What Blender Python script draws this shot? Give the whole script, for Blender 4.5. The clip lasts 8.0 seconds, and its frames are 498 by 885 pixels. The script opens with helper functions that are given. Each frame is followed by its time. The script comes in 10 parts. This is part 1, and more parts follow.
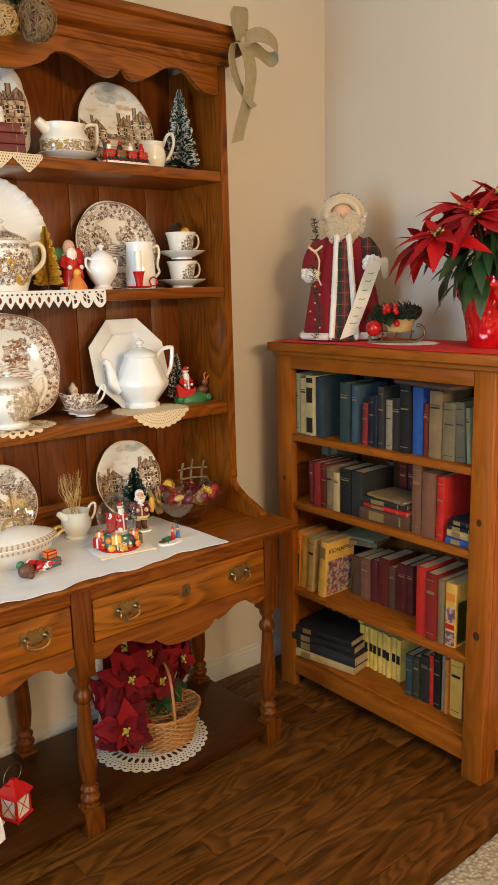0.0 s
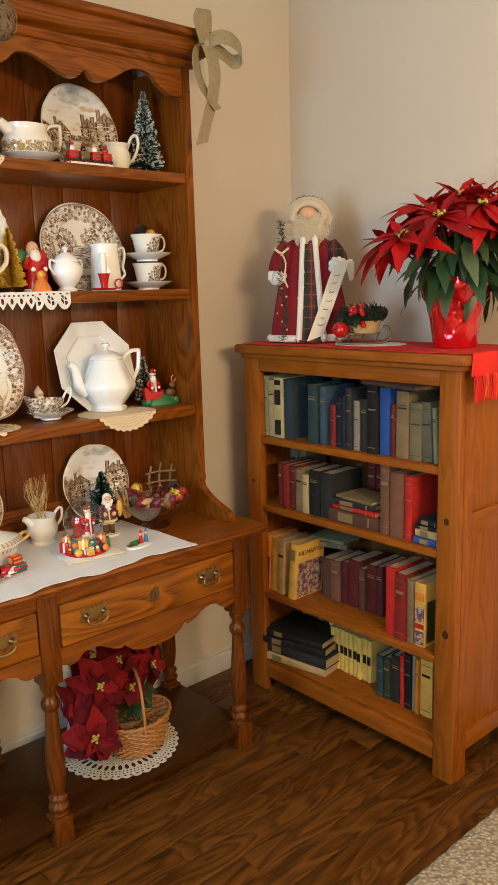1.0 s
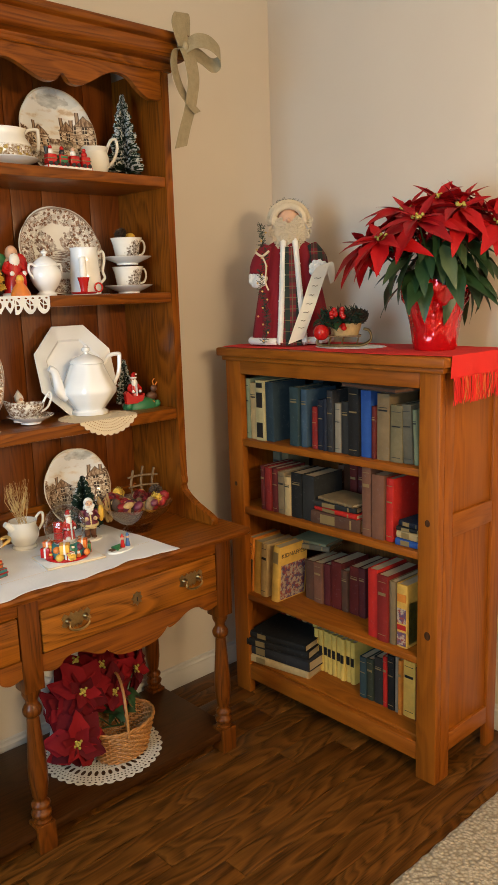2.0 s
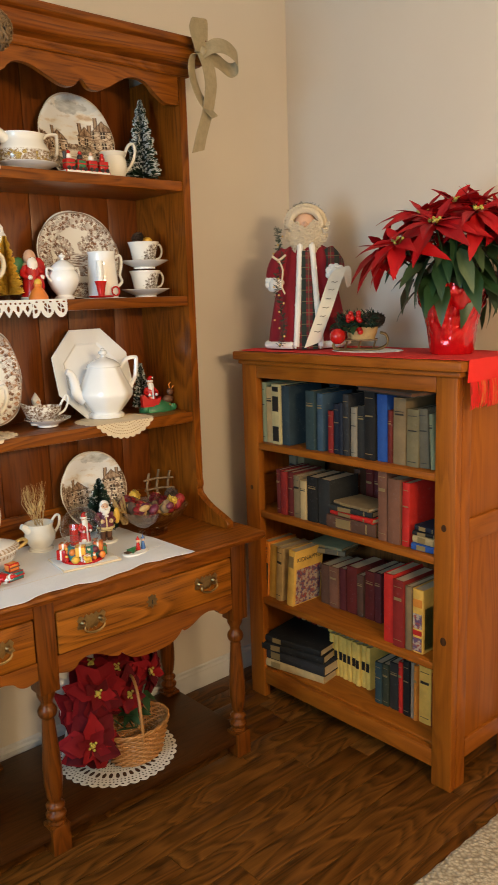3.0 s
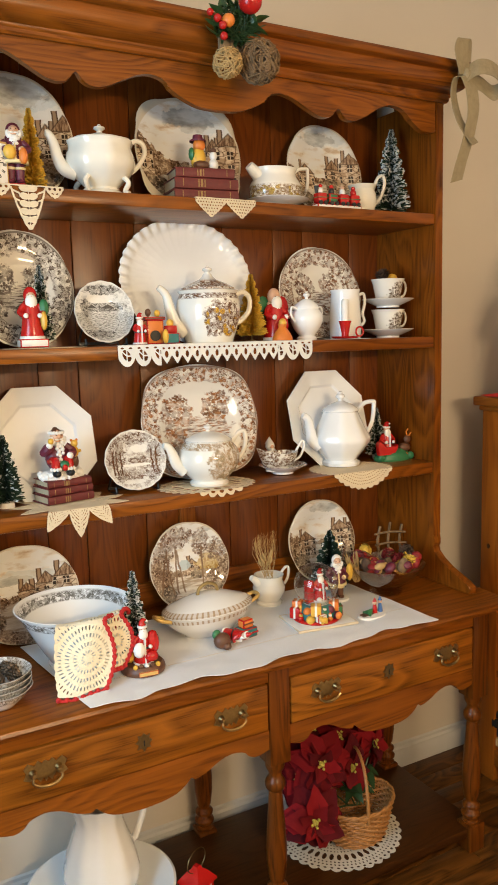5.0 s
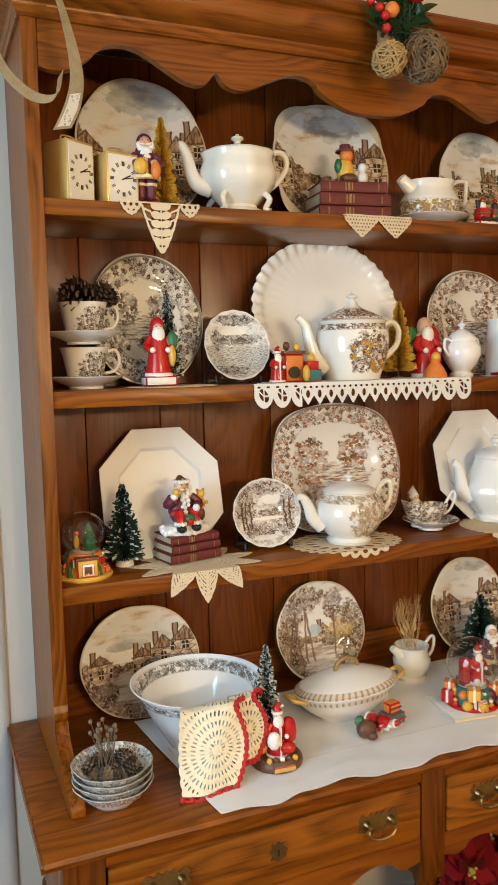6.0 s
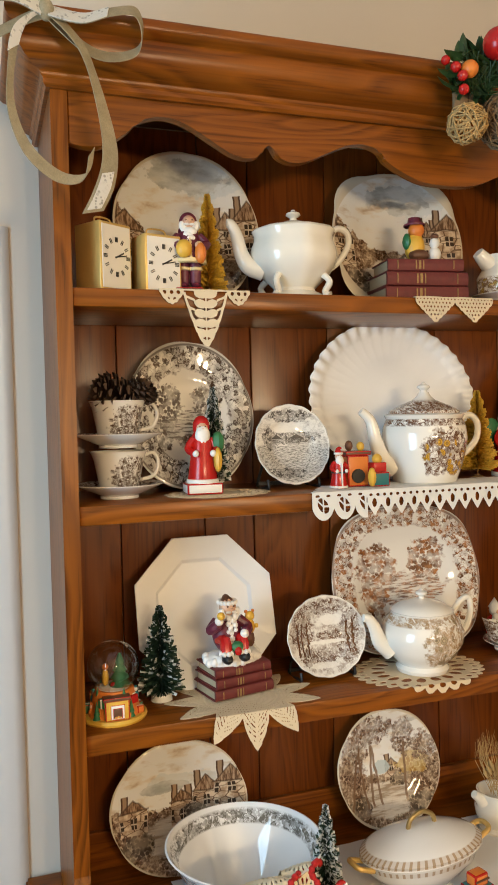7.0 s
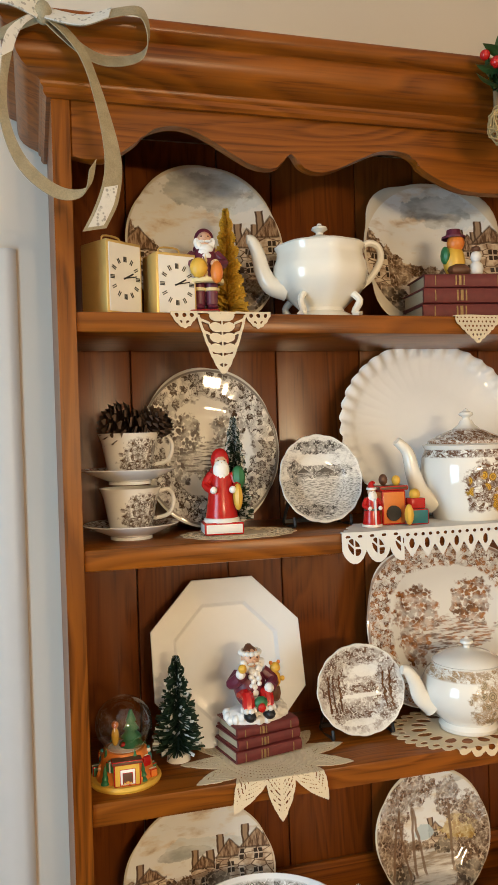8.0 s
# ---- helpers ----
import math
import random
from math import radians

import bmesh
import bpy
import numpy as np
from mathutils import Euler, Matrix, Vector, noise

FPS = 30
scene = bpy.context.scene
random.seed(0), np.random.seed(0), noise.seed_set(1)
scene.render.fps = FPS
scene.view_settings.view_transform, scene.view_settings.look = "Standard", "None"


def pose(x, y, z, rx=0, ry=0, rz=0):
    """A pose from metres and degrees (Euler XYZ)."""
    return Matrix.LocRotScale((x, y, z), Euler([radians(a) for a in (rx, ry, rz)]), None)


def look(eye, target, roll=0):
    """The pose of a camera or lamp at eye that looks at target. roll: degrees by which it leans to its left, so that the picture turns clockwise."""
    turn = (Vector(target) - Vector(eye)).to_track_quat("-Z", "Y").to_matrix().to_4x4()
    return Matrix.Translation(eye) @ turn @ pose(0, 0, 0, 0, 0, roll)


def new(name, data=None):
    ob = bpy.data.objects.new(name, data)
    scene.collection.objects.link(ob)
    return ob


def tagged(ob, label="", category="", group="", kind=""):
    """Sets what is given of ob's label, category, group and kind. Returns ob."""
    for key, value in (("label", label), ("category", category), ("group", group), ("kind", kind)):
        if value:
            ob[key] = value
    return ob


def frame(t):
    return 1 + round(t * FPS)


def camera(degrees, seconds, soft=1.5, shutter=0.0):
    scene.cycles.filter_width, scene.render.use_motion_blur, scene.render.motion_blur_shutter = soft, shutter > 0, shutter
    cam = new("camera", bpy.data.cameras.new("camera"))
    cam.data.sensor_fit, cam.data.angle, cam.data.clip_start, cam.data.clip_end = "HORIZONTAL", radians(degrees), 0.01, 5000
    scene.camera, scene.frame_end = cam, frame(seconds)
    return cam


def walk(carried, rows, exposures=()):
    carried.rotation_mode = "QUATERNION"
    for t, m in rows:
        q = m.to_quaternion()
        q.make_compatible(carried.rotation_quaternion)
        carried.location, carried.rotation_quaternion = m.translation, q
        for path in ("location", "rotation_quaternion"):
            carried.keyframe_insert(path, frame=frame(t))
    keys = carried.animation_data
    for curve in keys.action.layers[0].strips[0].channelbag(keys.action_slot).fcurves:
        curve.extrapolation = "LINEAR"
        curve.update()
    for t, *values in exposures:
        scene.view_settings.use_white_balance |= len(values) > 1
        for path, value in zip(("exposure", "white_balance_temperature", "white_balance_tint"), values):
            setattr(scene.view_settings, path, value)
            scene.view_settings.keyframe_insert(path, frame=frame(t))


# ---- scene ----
cam = camera(35.4, 8.0, soft=1.15, shutter=0.2)
PATH = [
    (0.0, (-0.019, -0.215, 1.507), (1.228, 1.296, 1.108), -1.4),
    (0.5, (-0.012, -0.213, 1.500), (1.269, 1.272, 1.102), -1.5),
    (1.0, (-0.006, -0.220, 1.490), (1.297, 1.247, 1.107), -1.6),
    (1.5, (0.002, -0.224, 1.496), (1.326, 1.224, 1.112), -1.75),
    (1.7, (0.003, -0.226, 1.496), (1.332, 1.218, 1.113), -1.8),
    (2.8, (0.012, -0.236, 1.494), (1.336, 1.210, 1.121), -1.8),
    (3.0, (0.008, -0.233, 1.493), (1.308, 1.243, 1.124), -1.8),
    (3.5, (-0.013, -0.213, 1.492), (1.158, 1.370, 1.152), -1.75),
    (4.0, (-0.017, -0.175, 1.499), (1.025, 1.501, 1.177), -1.75),
    (4.2, (-0.018, -0.151, 1.495), (0.993, 1.547, 1.182), -1.7),
    (5.3, (-0.068, 0.118, 1.537), (0.856, 1.872, 1.278), -1.3),
    (5.5, (-0.074, 0.174, 1.546), (0.810, 1.950, 1.300), -1.2),
    (6.0, (-0.053, 0.318, 1.555), (0.715, 2.153, 1.339), -1.15),
    (6.5, (0.015, 0.453, 1.588), (0.700, 2.325, 1.425), -1.2),
    (7.0, (0.029, 0.520, 1.644), (0.673, 2.412, 1.567), -1.25),
    (7.5, (0.031, 0.557, 1.662), (0.664, 2.454, 1.624), -1.4),
    (8.0, (0.103, 0.622, 1.663), (0.637, 2.549, 1.640), -1.7),
]
walk(cam, [(t, look(eye, target, roll)) for t, eye, target, roll in PATH],
     exposures=((0.0, 0.04), (3.0, -0.04), (4.2, -0.02), (5.5, -0.08), (6.5, -0.30), (7.5, -0.24), (8.0, -0.28)))

# ---- light ----
world = bpy.data.worlds.new("world")
scene.world = world
world.use_nodes = True
wnt = world.node_tree
sky = wnt.nodes.new("ShaderNodeTexSky")
sky.sky_type, sky.sun_disc, sky.sun_elevation, sky.sun_rotation = "NISHITA", False, radians(25), radians(250)
wnt.links.new(sky.outputs[0], wnt.nodes["Background"].inputs[0])
wnt.nodes["Background"].inputs[1].default_value = 0.08

CEIL, XW, YW, XL, YB = 2.62, 2.275, 2.055, -1.15, -4.6


def point_lamp(name, at, power, colour, radius):
    data = bpy.data.lights.new(name, "POINT")
    data.energy, data.color, data.shadow_soft_size = power, colour, radius
    ob = new(name, data)
    ob.location = at
    return ob


def area_lamp(name, m, power, colour, w, h):
    data = bpy.data.lights.new(name, "AREA")
    data.shape, data.size, data.size_y, data.energy, data.color = "RECTANGLE", w, h, power, colour
    ob = new(name, data)
    ob.matrix_world = m
    return ob


WARM = (1.0, 0.735, 0.43)
for k in range(3):
    point_lamp("chandelier_bulb", (0.42 + 0.26 * k, -1.25 + 0.12 * (k % 2), 1.82), 51.0, WARM, 0.06)
# daylight in the window of the far side wall
area_lamp("window_daylight", look((XL + 0.03, 0.75, 1.45), (XL + 1, 0.75, 1.40)), 44, (0.46, 0.75, 1.0), 0.9, 1.3)
# ---- materials ----
class Nodes:
    """A short way to wire one node material."""

    def __init__(self, name):
        self.mat = bpy.data.materials.new(name)
        self.mat.use_nodes = True
        self.t = self.mat.node_tree
        self.b = self.t.nodes["Principled BSDF"]

    def n(self, kind, **values):
        node = self.t.nodes.new(kind)
        for key, v in values.items():
            if key == "operation":
                node.operation = v
            elif key == "data_type":
                node.data_type = v
            elif key == "blend_type":
                node.blend_type = v
            else:
                node.inputs[key].default_value = v
        return node

    def l(self, a, b):
        self.t.links.new(a, b)

    def coords(self, scale=(1, 1, 1), shift=False, kind="Object"):
        tc = self.n("ShaderNodeTexCoord")
        mp = self.n("ShaderNodeMapping")
        mp.inputs["Scale"].default_value = scale
        self.l(tc.outputs[kind], mp.inputs[0])
        if shift:
            oi = self.n("ShaderNodeObjectInfo")
            ml = self.n("ShaderNodeMath", operation="MULTIPLY")
            ml.inputs[1].default_value = 37.0
            self.l(oi.outputs["Random"], ml.inputs[0])
            cb = self.n("ShaderNodeCombineXYZ")
            for k in range(3):
                self.l(ml.outputs[0], cb.inputs[k])
            self.l(cb.outputs[0], mp.inputs[1])
        return mp.outputs[0]

    def noise(self, vec, scale, detail=4.0, rough=0.55, dist=0.0):
        nd = self.n("ShaderNodeTexNoise", Scale=scale, Detail=detail, Roughness=rough, Distortion=dist)
        self.l(vec, nd.inputs["Vector"])
        return nd.outputs["Fac"]

    def math(self, op, a, b=None, c=None):
        m = self.n("ShaderNodeMath", operation=op)
        for k, v in enumerate((a, b, c)):
            if v is None:
                continue
            if isinstance(v, (int, float)):
                m.inputs[k].default_value = v
            else:
                self.l(v, m.inputs[k])
        return m.outputs[0]

    def ramp(self, fac, *stops):
        r = self.n("ShaderNodeValToRGB")
        while len(r.color_ramp.elements) < len(stops):
            r.color_ramp.elements.new(0.5)
        for e, (p, c) in zip(r.color_ramp.elements, stops):
            e.position, e.color = p, (c if len(c) == 4 else (*c, 1.0))
        self.l(fac, r.inputs[0])
        return r.outputs[0]

    def mix(self, fac, a, b, blend="MIX"):
        m = self.n("ShaderNodeMix", data_type="RGBA", blend_type=blend)
        for k, v in ((0, fac), (6, a), (7, b)):
            if isinstance(v, (int, float)):
                m.inputs[k].default_value = v
            elif isinstance(v, tuple):
                m.inputs[k].default_value = v if len(v) == 4 else (*v, 1.0)
            else:
                self.l(v, m.inputs[k])
        return m.outputs[2]

    def step(self, v, lo, hi):
        m = self.n("ShaderNodeMapRange")
        m.inputs[1].default_value, m.inputs[2].default_value = lo, hi
        self.l(v, m.inputs[0])
        return m.outputs[0]

    def bump(self, height, strength=0.2, dist=0.002):
        b = self.n("ShaderNodeBump", Strength=strength, Distance=dist)
        self.l(height, b.inputs["Height"])
        self.l(b.outputs[0], self.b.inputs["Normal"])

    def out(self, colour, rough=0.5, metal=0.0, **more):
        for key, v in (("Base Color", colour), ("Roughness", rough), ("Metallic", metal), *more.items()):
            if isinstance(v, (int, float, tuple)):
                self.b.inputs[key].default_value = v
            else:
                self.l(v, self.b.inputs[key])
        return self.mat


def wood(name, dark, light, axis="x", rough=0.32, coat=0.22, ring=8.0, freq=1.0, pore=0.62, grain=0.36, along=1.3):
    """Open-grained wood along one axis: growth rings as cathedrals, pores dense in each ring's early wood."""
    m = Nodes(name)
    k = "xyz".index(axis)
    s1, s2, s3 = [9.0 * freq] * 3, [230.0] * 3, [60.0] * 3
    s1[k], s2[k], s3[k] = along * freq, 6.5, 1.6
    big = m.noise(m.coords(tuple(s1), shift=True), 1.0, 2.0, 0.45, 0.25)
    saw = m.math("FRACT", m.math("MULTIPLY", big, ring * 2))
    saw = m.math("MULTIPLY", saw, m.step(saw, 1.0, 0.72))
    early = m.step(saw, 0.25, 0.72)
    fine = m.noise(m.coords(tuple(s2), shift=True), 1.0, 2.0, 0.6)
    band = m.noise(m.coords(tuple(s3), shift=True), 1.0, 2.0, 0.5)
    tone = m.noise(m.coords((1.7, 1.7, 1.7), shift=True), 1.0, 2.0)
    fac = m.math("ADD", m.math("MULTIPLY", m.math("SUBTRACT", 1.0, saw), grain), m.math("MULTIPLY", m.math("MULTIPLY_ADD", band, 0.26, m.math("MULTIPLY", tone, 0.74)), 1.0 - grain))
    col = m.ramp(fac, (0.20, dark), (0.50, tuple((a + b) / 2 for a, b in zip(dark, light))), (0.80, light))
    pores = m.math("MULTIPLY", m.step(fine, 0.50, 0.40), m.math("MULTIPLY_ADD", early, 0.70, 0.30))
    col = m.mix(m.math("MULTIPLY", pores, pore), col, tuple(c * 0.40 for c in dark))
    m.bump(m.math("SUBTRACT", 1.0, pores), 0.10, 0.0008)
    r = m.math("MULTIPLY_ADD", tone, 0.18, rough - 0.09)
    return m.out(col, r, **{"Coat Weight": coat * 0.4, "Coat Roughness": 0.27, "Specular IOR Level": 0.14})


OAK_D, OAK_L = (0.074, 0.0165, 0.0015), (0.300, 0.086, 0.0070)
oak_x = wood("oak_along_x", OAK_D, OAK_L, "x", coat=0.65, pore=0.42, grain=0.30)
oak_y = wood("oak_along_y", OAK_D, OAK_L, "y")
oak_z = wood("oak_along_z", OAK_D, OAK_L, "z", pore=0.50, grain=0.30)
oak_drawer = wood("oak_drawer_front", (0.085, 0.0225, 0.0020), (0.345, 0.112, 0.0105), "x", coat=0.35, ring=7, freq=0.8, pore=0.55, grain=0.42)
# oak darkened for legs, posts and feet: the counter's shade put into the colour
oak_shaded = wood("oak_shaded", (0.046, 0.0115, 0.0012), (0.165, 0.044, 0.0042), "z", coat=0.35)
oak_back = wood("oak_back_boards", (0.085, 0.0205, 0.0030), (0.235, 0.062, 0.0080), "z", rough=0.34, coat=2.2, grain=0.24, pore=0.36)
PINE_D, PINE_L = (0.190, 0.048, 0.0045), (0.330, 0.098, 0.0090)
pine_x = wood("pine_along_x", PINE_D, PINE_L, "x", rough=0.42, coat=0.12, ring=5, pore=0.22)
pine_y = wood("pine_along_y", PINE_D, PINE_L, "y", rough=0.42, coat=0.12, ring=5, pore=0.22)
pine_z = wood("pine_along_z", PINE_D, PINE_L, "z", rough=0.42, coat=0.12, ring=5, pore=0.22)
floor_wood = wood("floor_oak", (0.026, 0.0085, 0.0014), (0.150, 0.054, 0.0090), "x", rough=0.33, coat=0.3, ring=5.5, freq=1.0, pore=0.62, grain=0.50, along=2.3)
twig_wood = wood("twig", (0.10, 0.06, 0.03), (0.30, 0.20, 0.11), "z", rough=0.8, coat=0.0)
knot_wood = wood("knot", (0.03, 0.012, 0.005), (0.08, 0.03, 0.01), "z", rough=0.5)


def plaster(name, colour, bump=0.05):
    m = Nodes(name)
    v = m.coords()
    a, b = m.noise(v, 2.2, 3), m.noise(v, 190, 3)
    col = m.mix(a, tuple(c * 0.93 for c in colour), tuple(min(1, c * 1.05) for c in colour))
    m.bump(b, bump, 0.001)
    return m.out(col, 0.75)


def plain(name, colour, rough=0.5, metal=0.0, vary=0.12, scale=40, bump=0.05, **more):
    m = Nodes(name)
    v = m.coords(shift=True)
    a = m.noise(v, scale, 4)
    col = m.mix(a, tuple(c * (1 - vary) for c in colour[:3]), tuple(min(1, c * (1 + vary)) for c in colour[:3]))
    m.bump(a, bump, 0.001)
    return m.out(col, rough, metal, **more)


wall_paint = plaster("wall_paint", (0.64, 0.575, 0.485))
ceiling_paint = plaster("ceiling_paint", (0.80, 0.78, 0.74))
trim_paint = plain("trim_paint", (0.56, 0.56, 0.55), 0.4, vary=0.03, bump=0.01)
almond = plain("almond_plastic", (0.72, 0.60, 0.36), 0.35, vary=0.04)
brass = plain("aged_brass", (0.34, 0.23, 0.10), 0.36, 1.0, vary=0.3, scale=160)
dark_brass = plain("dark_brass", (0.22, 0.15, 0.07), 0.42, 1.0, vary=0.3, scale=160)
gold = plain("satin_gold", (0.70, 0.47, 0.15), 0.40, 0.45, vary=0.1)
black = plain("black_paint", (0.012, 0.012, 0.012), 0.4)


def carpet():
    m = Nodes("carpet_loops")
    v = m.coords()
    vo = m.n("ShaderNodeTexVoronoi", Scale=95.0)
    m.l(v, vo.inputs["Vector"])
    a = m.noise(v, 30, 4)
    col = m.mix(a, (0.36, 0.30, 0.21), (0.54, 0.47, 0.35))
    col = m.mix(m.step(vo.outputs["Distance"], 0.25, 0.75), col, (0.26, 0.21, 0.14))
    m.bump(m.math("SUBTRACT", 1.0, vo.outputs["Distance"]), 0.9, 0.006)
    return m.out(col, 0.95)


rug_mat = carpet()
# ---- china, cloth and figure materials ----
china = plain("white_china", (0.86, 0.872, 0.87), 0.06, vary=0.02, bump=0.0, **{"Coat Weight": 0.5, "Coat Roughness": 0.05})
ivory = plain("ivory_china", (0.80, 0.77, 0.68), 0.12, vary=0.03, bump=0.0, **{"Coat Weight": 0.5, "Coat Roughness": 0.05})
CREAM = (0.81, 0.79, 0.73)


def glaze(m, col, rough=0.06):
    return m.out(col, rough, **{"Coat Weight": 0.4, "Coat Roughness": 0.03})


def flowers(m, vec, scale, flat=False):
    """Blossoms, leaf sprays and stems of a transfer print as one mask."""
    warp = m.n("ShaderNodeVectorMath", operation="ADD")
    nz = m.n("ShaderNodeTexNoise", Scale=scale * 1.6, Detail=2.0)
    m.l(vec, nz.inputs["Vector"])
    sc = m.n("ShaderNodeVectorMath", operation="SCALE")
    sc.inputs["Scale"].default_value = 0.30 / scale
    m.l(nz.outputs["Color"], sc.inputs[0])
    m.l(vec, warp.inputs[0])
    m.l(sc.outputs[0], warp.inputs[1])
    vo = m.n("ShaderNodeTexVoronoi", Scale=scale)
    if flat:
        vo.voronoi_dimensions = "2D"
    m.l(warp.outputs[0], vo.inputs["Vector"])
    off = m.n("ShaderNodeVectorMath", operation="SUBTRACT")
    m.l(warp.outputs[0], off.inputs[0])
    m.l(vo.outputs["Position"], off.inputs[1])
    sp = m.n("ShaderNodeSeparateXYZ")
    m.l(off.outputs[0], sp.inputs[0])
    tint = m.n("ShaderNodeSeparateXYZ")
    m.l(vo.outputs["Color"], tint.inputs[0])
    a = m.math("MULTIPLY_ADD", tint.outputs[1], 6.28, m.math("ARCTAN2", sp.outputs[1] if flat else sp.outputs[2], sp.outputs[0]))
    d = vo.outputs["Distance"]
    fine = m.noise(warp.outputs[0], scale * 7.0, 2.0, 0.6)
    # five-petalled blossom: dark outline, veined inside, dark eye
    edge = m.math("MULTIPLY_ADD", m.math("COSINE", m.math("MULTIPLY", a, 5.0)), 0.065, 0.33)
    gap = m.math("SUBTRACT", d, edge)
    inside = m.step(gap, 0.02, -0.01)
    line = m.step(m.math("ABSOLUTE", gap), 0.045, 0.025)
    veins = m.math("MULTIPLY", inside, m.step(m.math("MULTIPLY_ADD", fine, 1.6, m.math("MULTIPLY", m.math("COSINE", m.math("MULTIPLY", a, 15.0)), 0.35)), 0.62, 0.90))
    eye = m.step(d, 0.09, 0.06)
    bloom = m.math("MAXIMUM", m.math("MAXIMUM", line, eye), m.math("MULTIPLY", veins, 0.75))
    bloom = m.math("MULTIPLY", bloom, m.step(tint.outputs[0], 0.40, 0.44))
    # pointed leaves round it and thin stems between
    ray = m.math("MULTIPLY_ADD", m.math("COSINE", m.math("MULTIPLY", a, 4.0)), 0.5, 0.5)
    reach = m.math("MULTIPLY", m.step(gap, 0.02, 0.06), m.step(d, 0.90, 0.74))
    leaf = m.math("MULTIPLY", reach, m.step(m.math("SUBTRACT", ray, m.math("MULTIPLY", d, 0.80)), 0.02, 0.12))
    leaf = m.math("MULTIPLY", leaf, m.math("MULTIPLY_ADD", m.step(fine, 0.62, 0.50), 0.45, 0.55))
    stem = m.step(m.math("ABSOLUTE", m.math("SUBTRACT", m.noise(warp.outputs[0], scale * 2.3, 1.0), 0.5)), 0.020, 0.010)
    return m.math("MAXIMUM", bloom, m.math("MAXIMUM", leaf, m.math("MULTIPLY", stem, 0.7)))


def foliage(m, vec, scale):
    """Leaf clusters: small scalloped dabs with light between them."""
    vo = m.n("ShaderNodeTexVoronoi", Scale=scale)
    m.l(vec, vo.inputs["Vector"])
    dab = m.step(vo.outputs["Distance"], 0.80, 0.56)
    lump = m.step(m.noise(vec, scale * 0.30, 2.0, 0.5), 0.40, 0.58)
    return m.math("MULTIPLY", dab, m.math("MULTIPLY_ADD", lump, 0.52, 0.48))


def trees(m, vec, scale):
    """Engraved trees, houses and hatching as one printed mask."""
    clump = m.step(m.noise(vec, scale, 3.0, 0.6), 0.45, 0.48)
    leaf = foliage(m, vec, scale * 6)
    st = m.n("ShaderNodeMapping")
    st.inputs["Scale"].default_value = (0.25, 1.6, 1.0)
    m.l(vec, st.inputs[0])
    hatch = m.step(m.noise(st.outputs[0], scale * 7, 2.0), 0.50, 0.58)
    return m.math("ADD", m.math("MULTIPLY", clump, leaf), m.math("MULTIPLY", m.math("SUBTRACT", 1.0, clump), m.math("MULTIPLY", hatch, 0.40)))


def plane_xy(m, rx, ry, seed, power=2.0):
    """The plate's own plane, from -1 to 1, and a shifted copy for its noise."""
    v = m.coords((1 / rx, 1 / ry, 1 / rx))
    sh = m.n("ShaderNodeMapping")
    sh.inputs["Location"].default_value = (seed, seed * 1.7, 0)
    m.l(v, sh.inputs[0])
    sp = m.n("ShaderNodeSeparateXYZ")
    m.l(v, sp.inputs[0])
    x, y = sp.outputs[0], sp.outputs[1]
    r = m.math("POWER", m.math("ADD", *[m.math("POWER", m.math("ABSOLUTE", q), power) for q in (x, y)]), 1 / power)
    return sh.outputs[0], x, y, r


def spot(m, x, y, cx, cy, rx, ry, ragged):
    """A ragged oval, full inside."""
    dx, dy = m.math("MULTIPLY", m.math("SUBTRACT", x, cx), 1 / rx), m.math("MULTIPLY", m.math("SUBTRACT", y, cy), 1 / ry)
    d = m.math("SQRT", m.math("ADD", m.math("MULTIPLY", dx, dx), m.math("MULTIPLY", dy, dy)))
    return m.step(m.math("ADD", d, ragged), 1.06, 0.94)


def gable(m, x, y, cx, base, w, eave, rise):
    """A house front: wall and roof masks."""
    dx = m.math("ABSOLUTE", m.math("SUBTRACT", x, cx))
    inside = m.math("MULTIPLY", m.step(dx, w + 0.01, w), m.step(y, base, base + 0.01))
    top = m.math("SUBTRACT", eave + rise, m.math("MULTIPLY", dx, rise / w))
    body = m.math("MULTIPLY", inside, m.step(y, eave + 0.01, eave))
    roof = m.math("MULTIPLY", m.math("MULTIPLY", m.step(dx, w * 1.12 + 0.01, w * 1.12), m.step(y, eave - 0.01, eave)), m.step(m.math("SUBTRACT", top, y), -0.005, 0.005))
    return body, roof


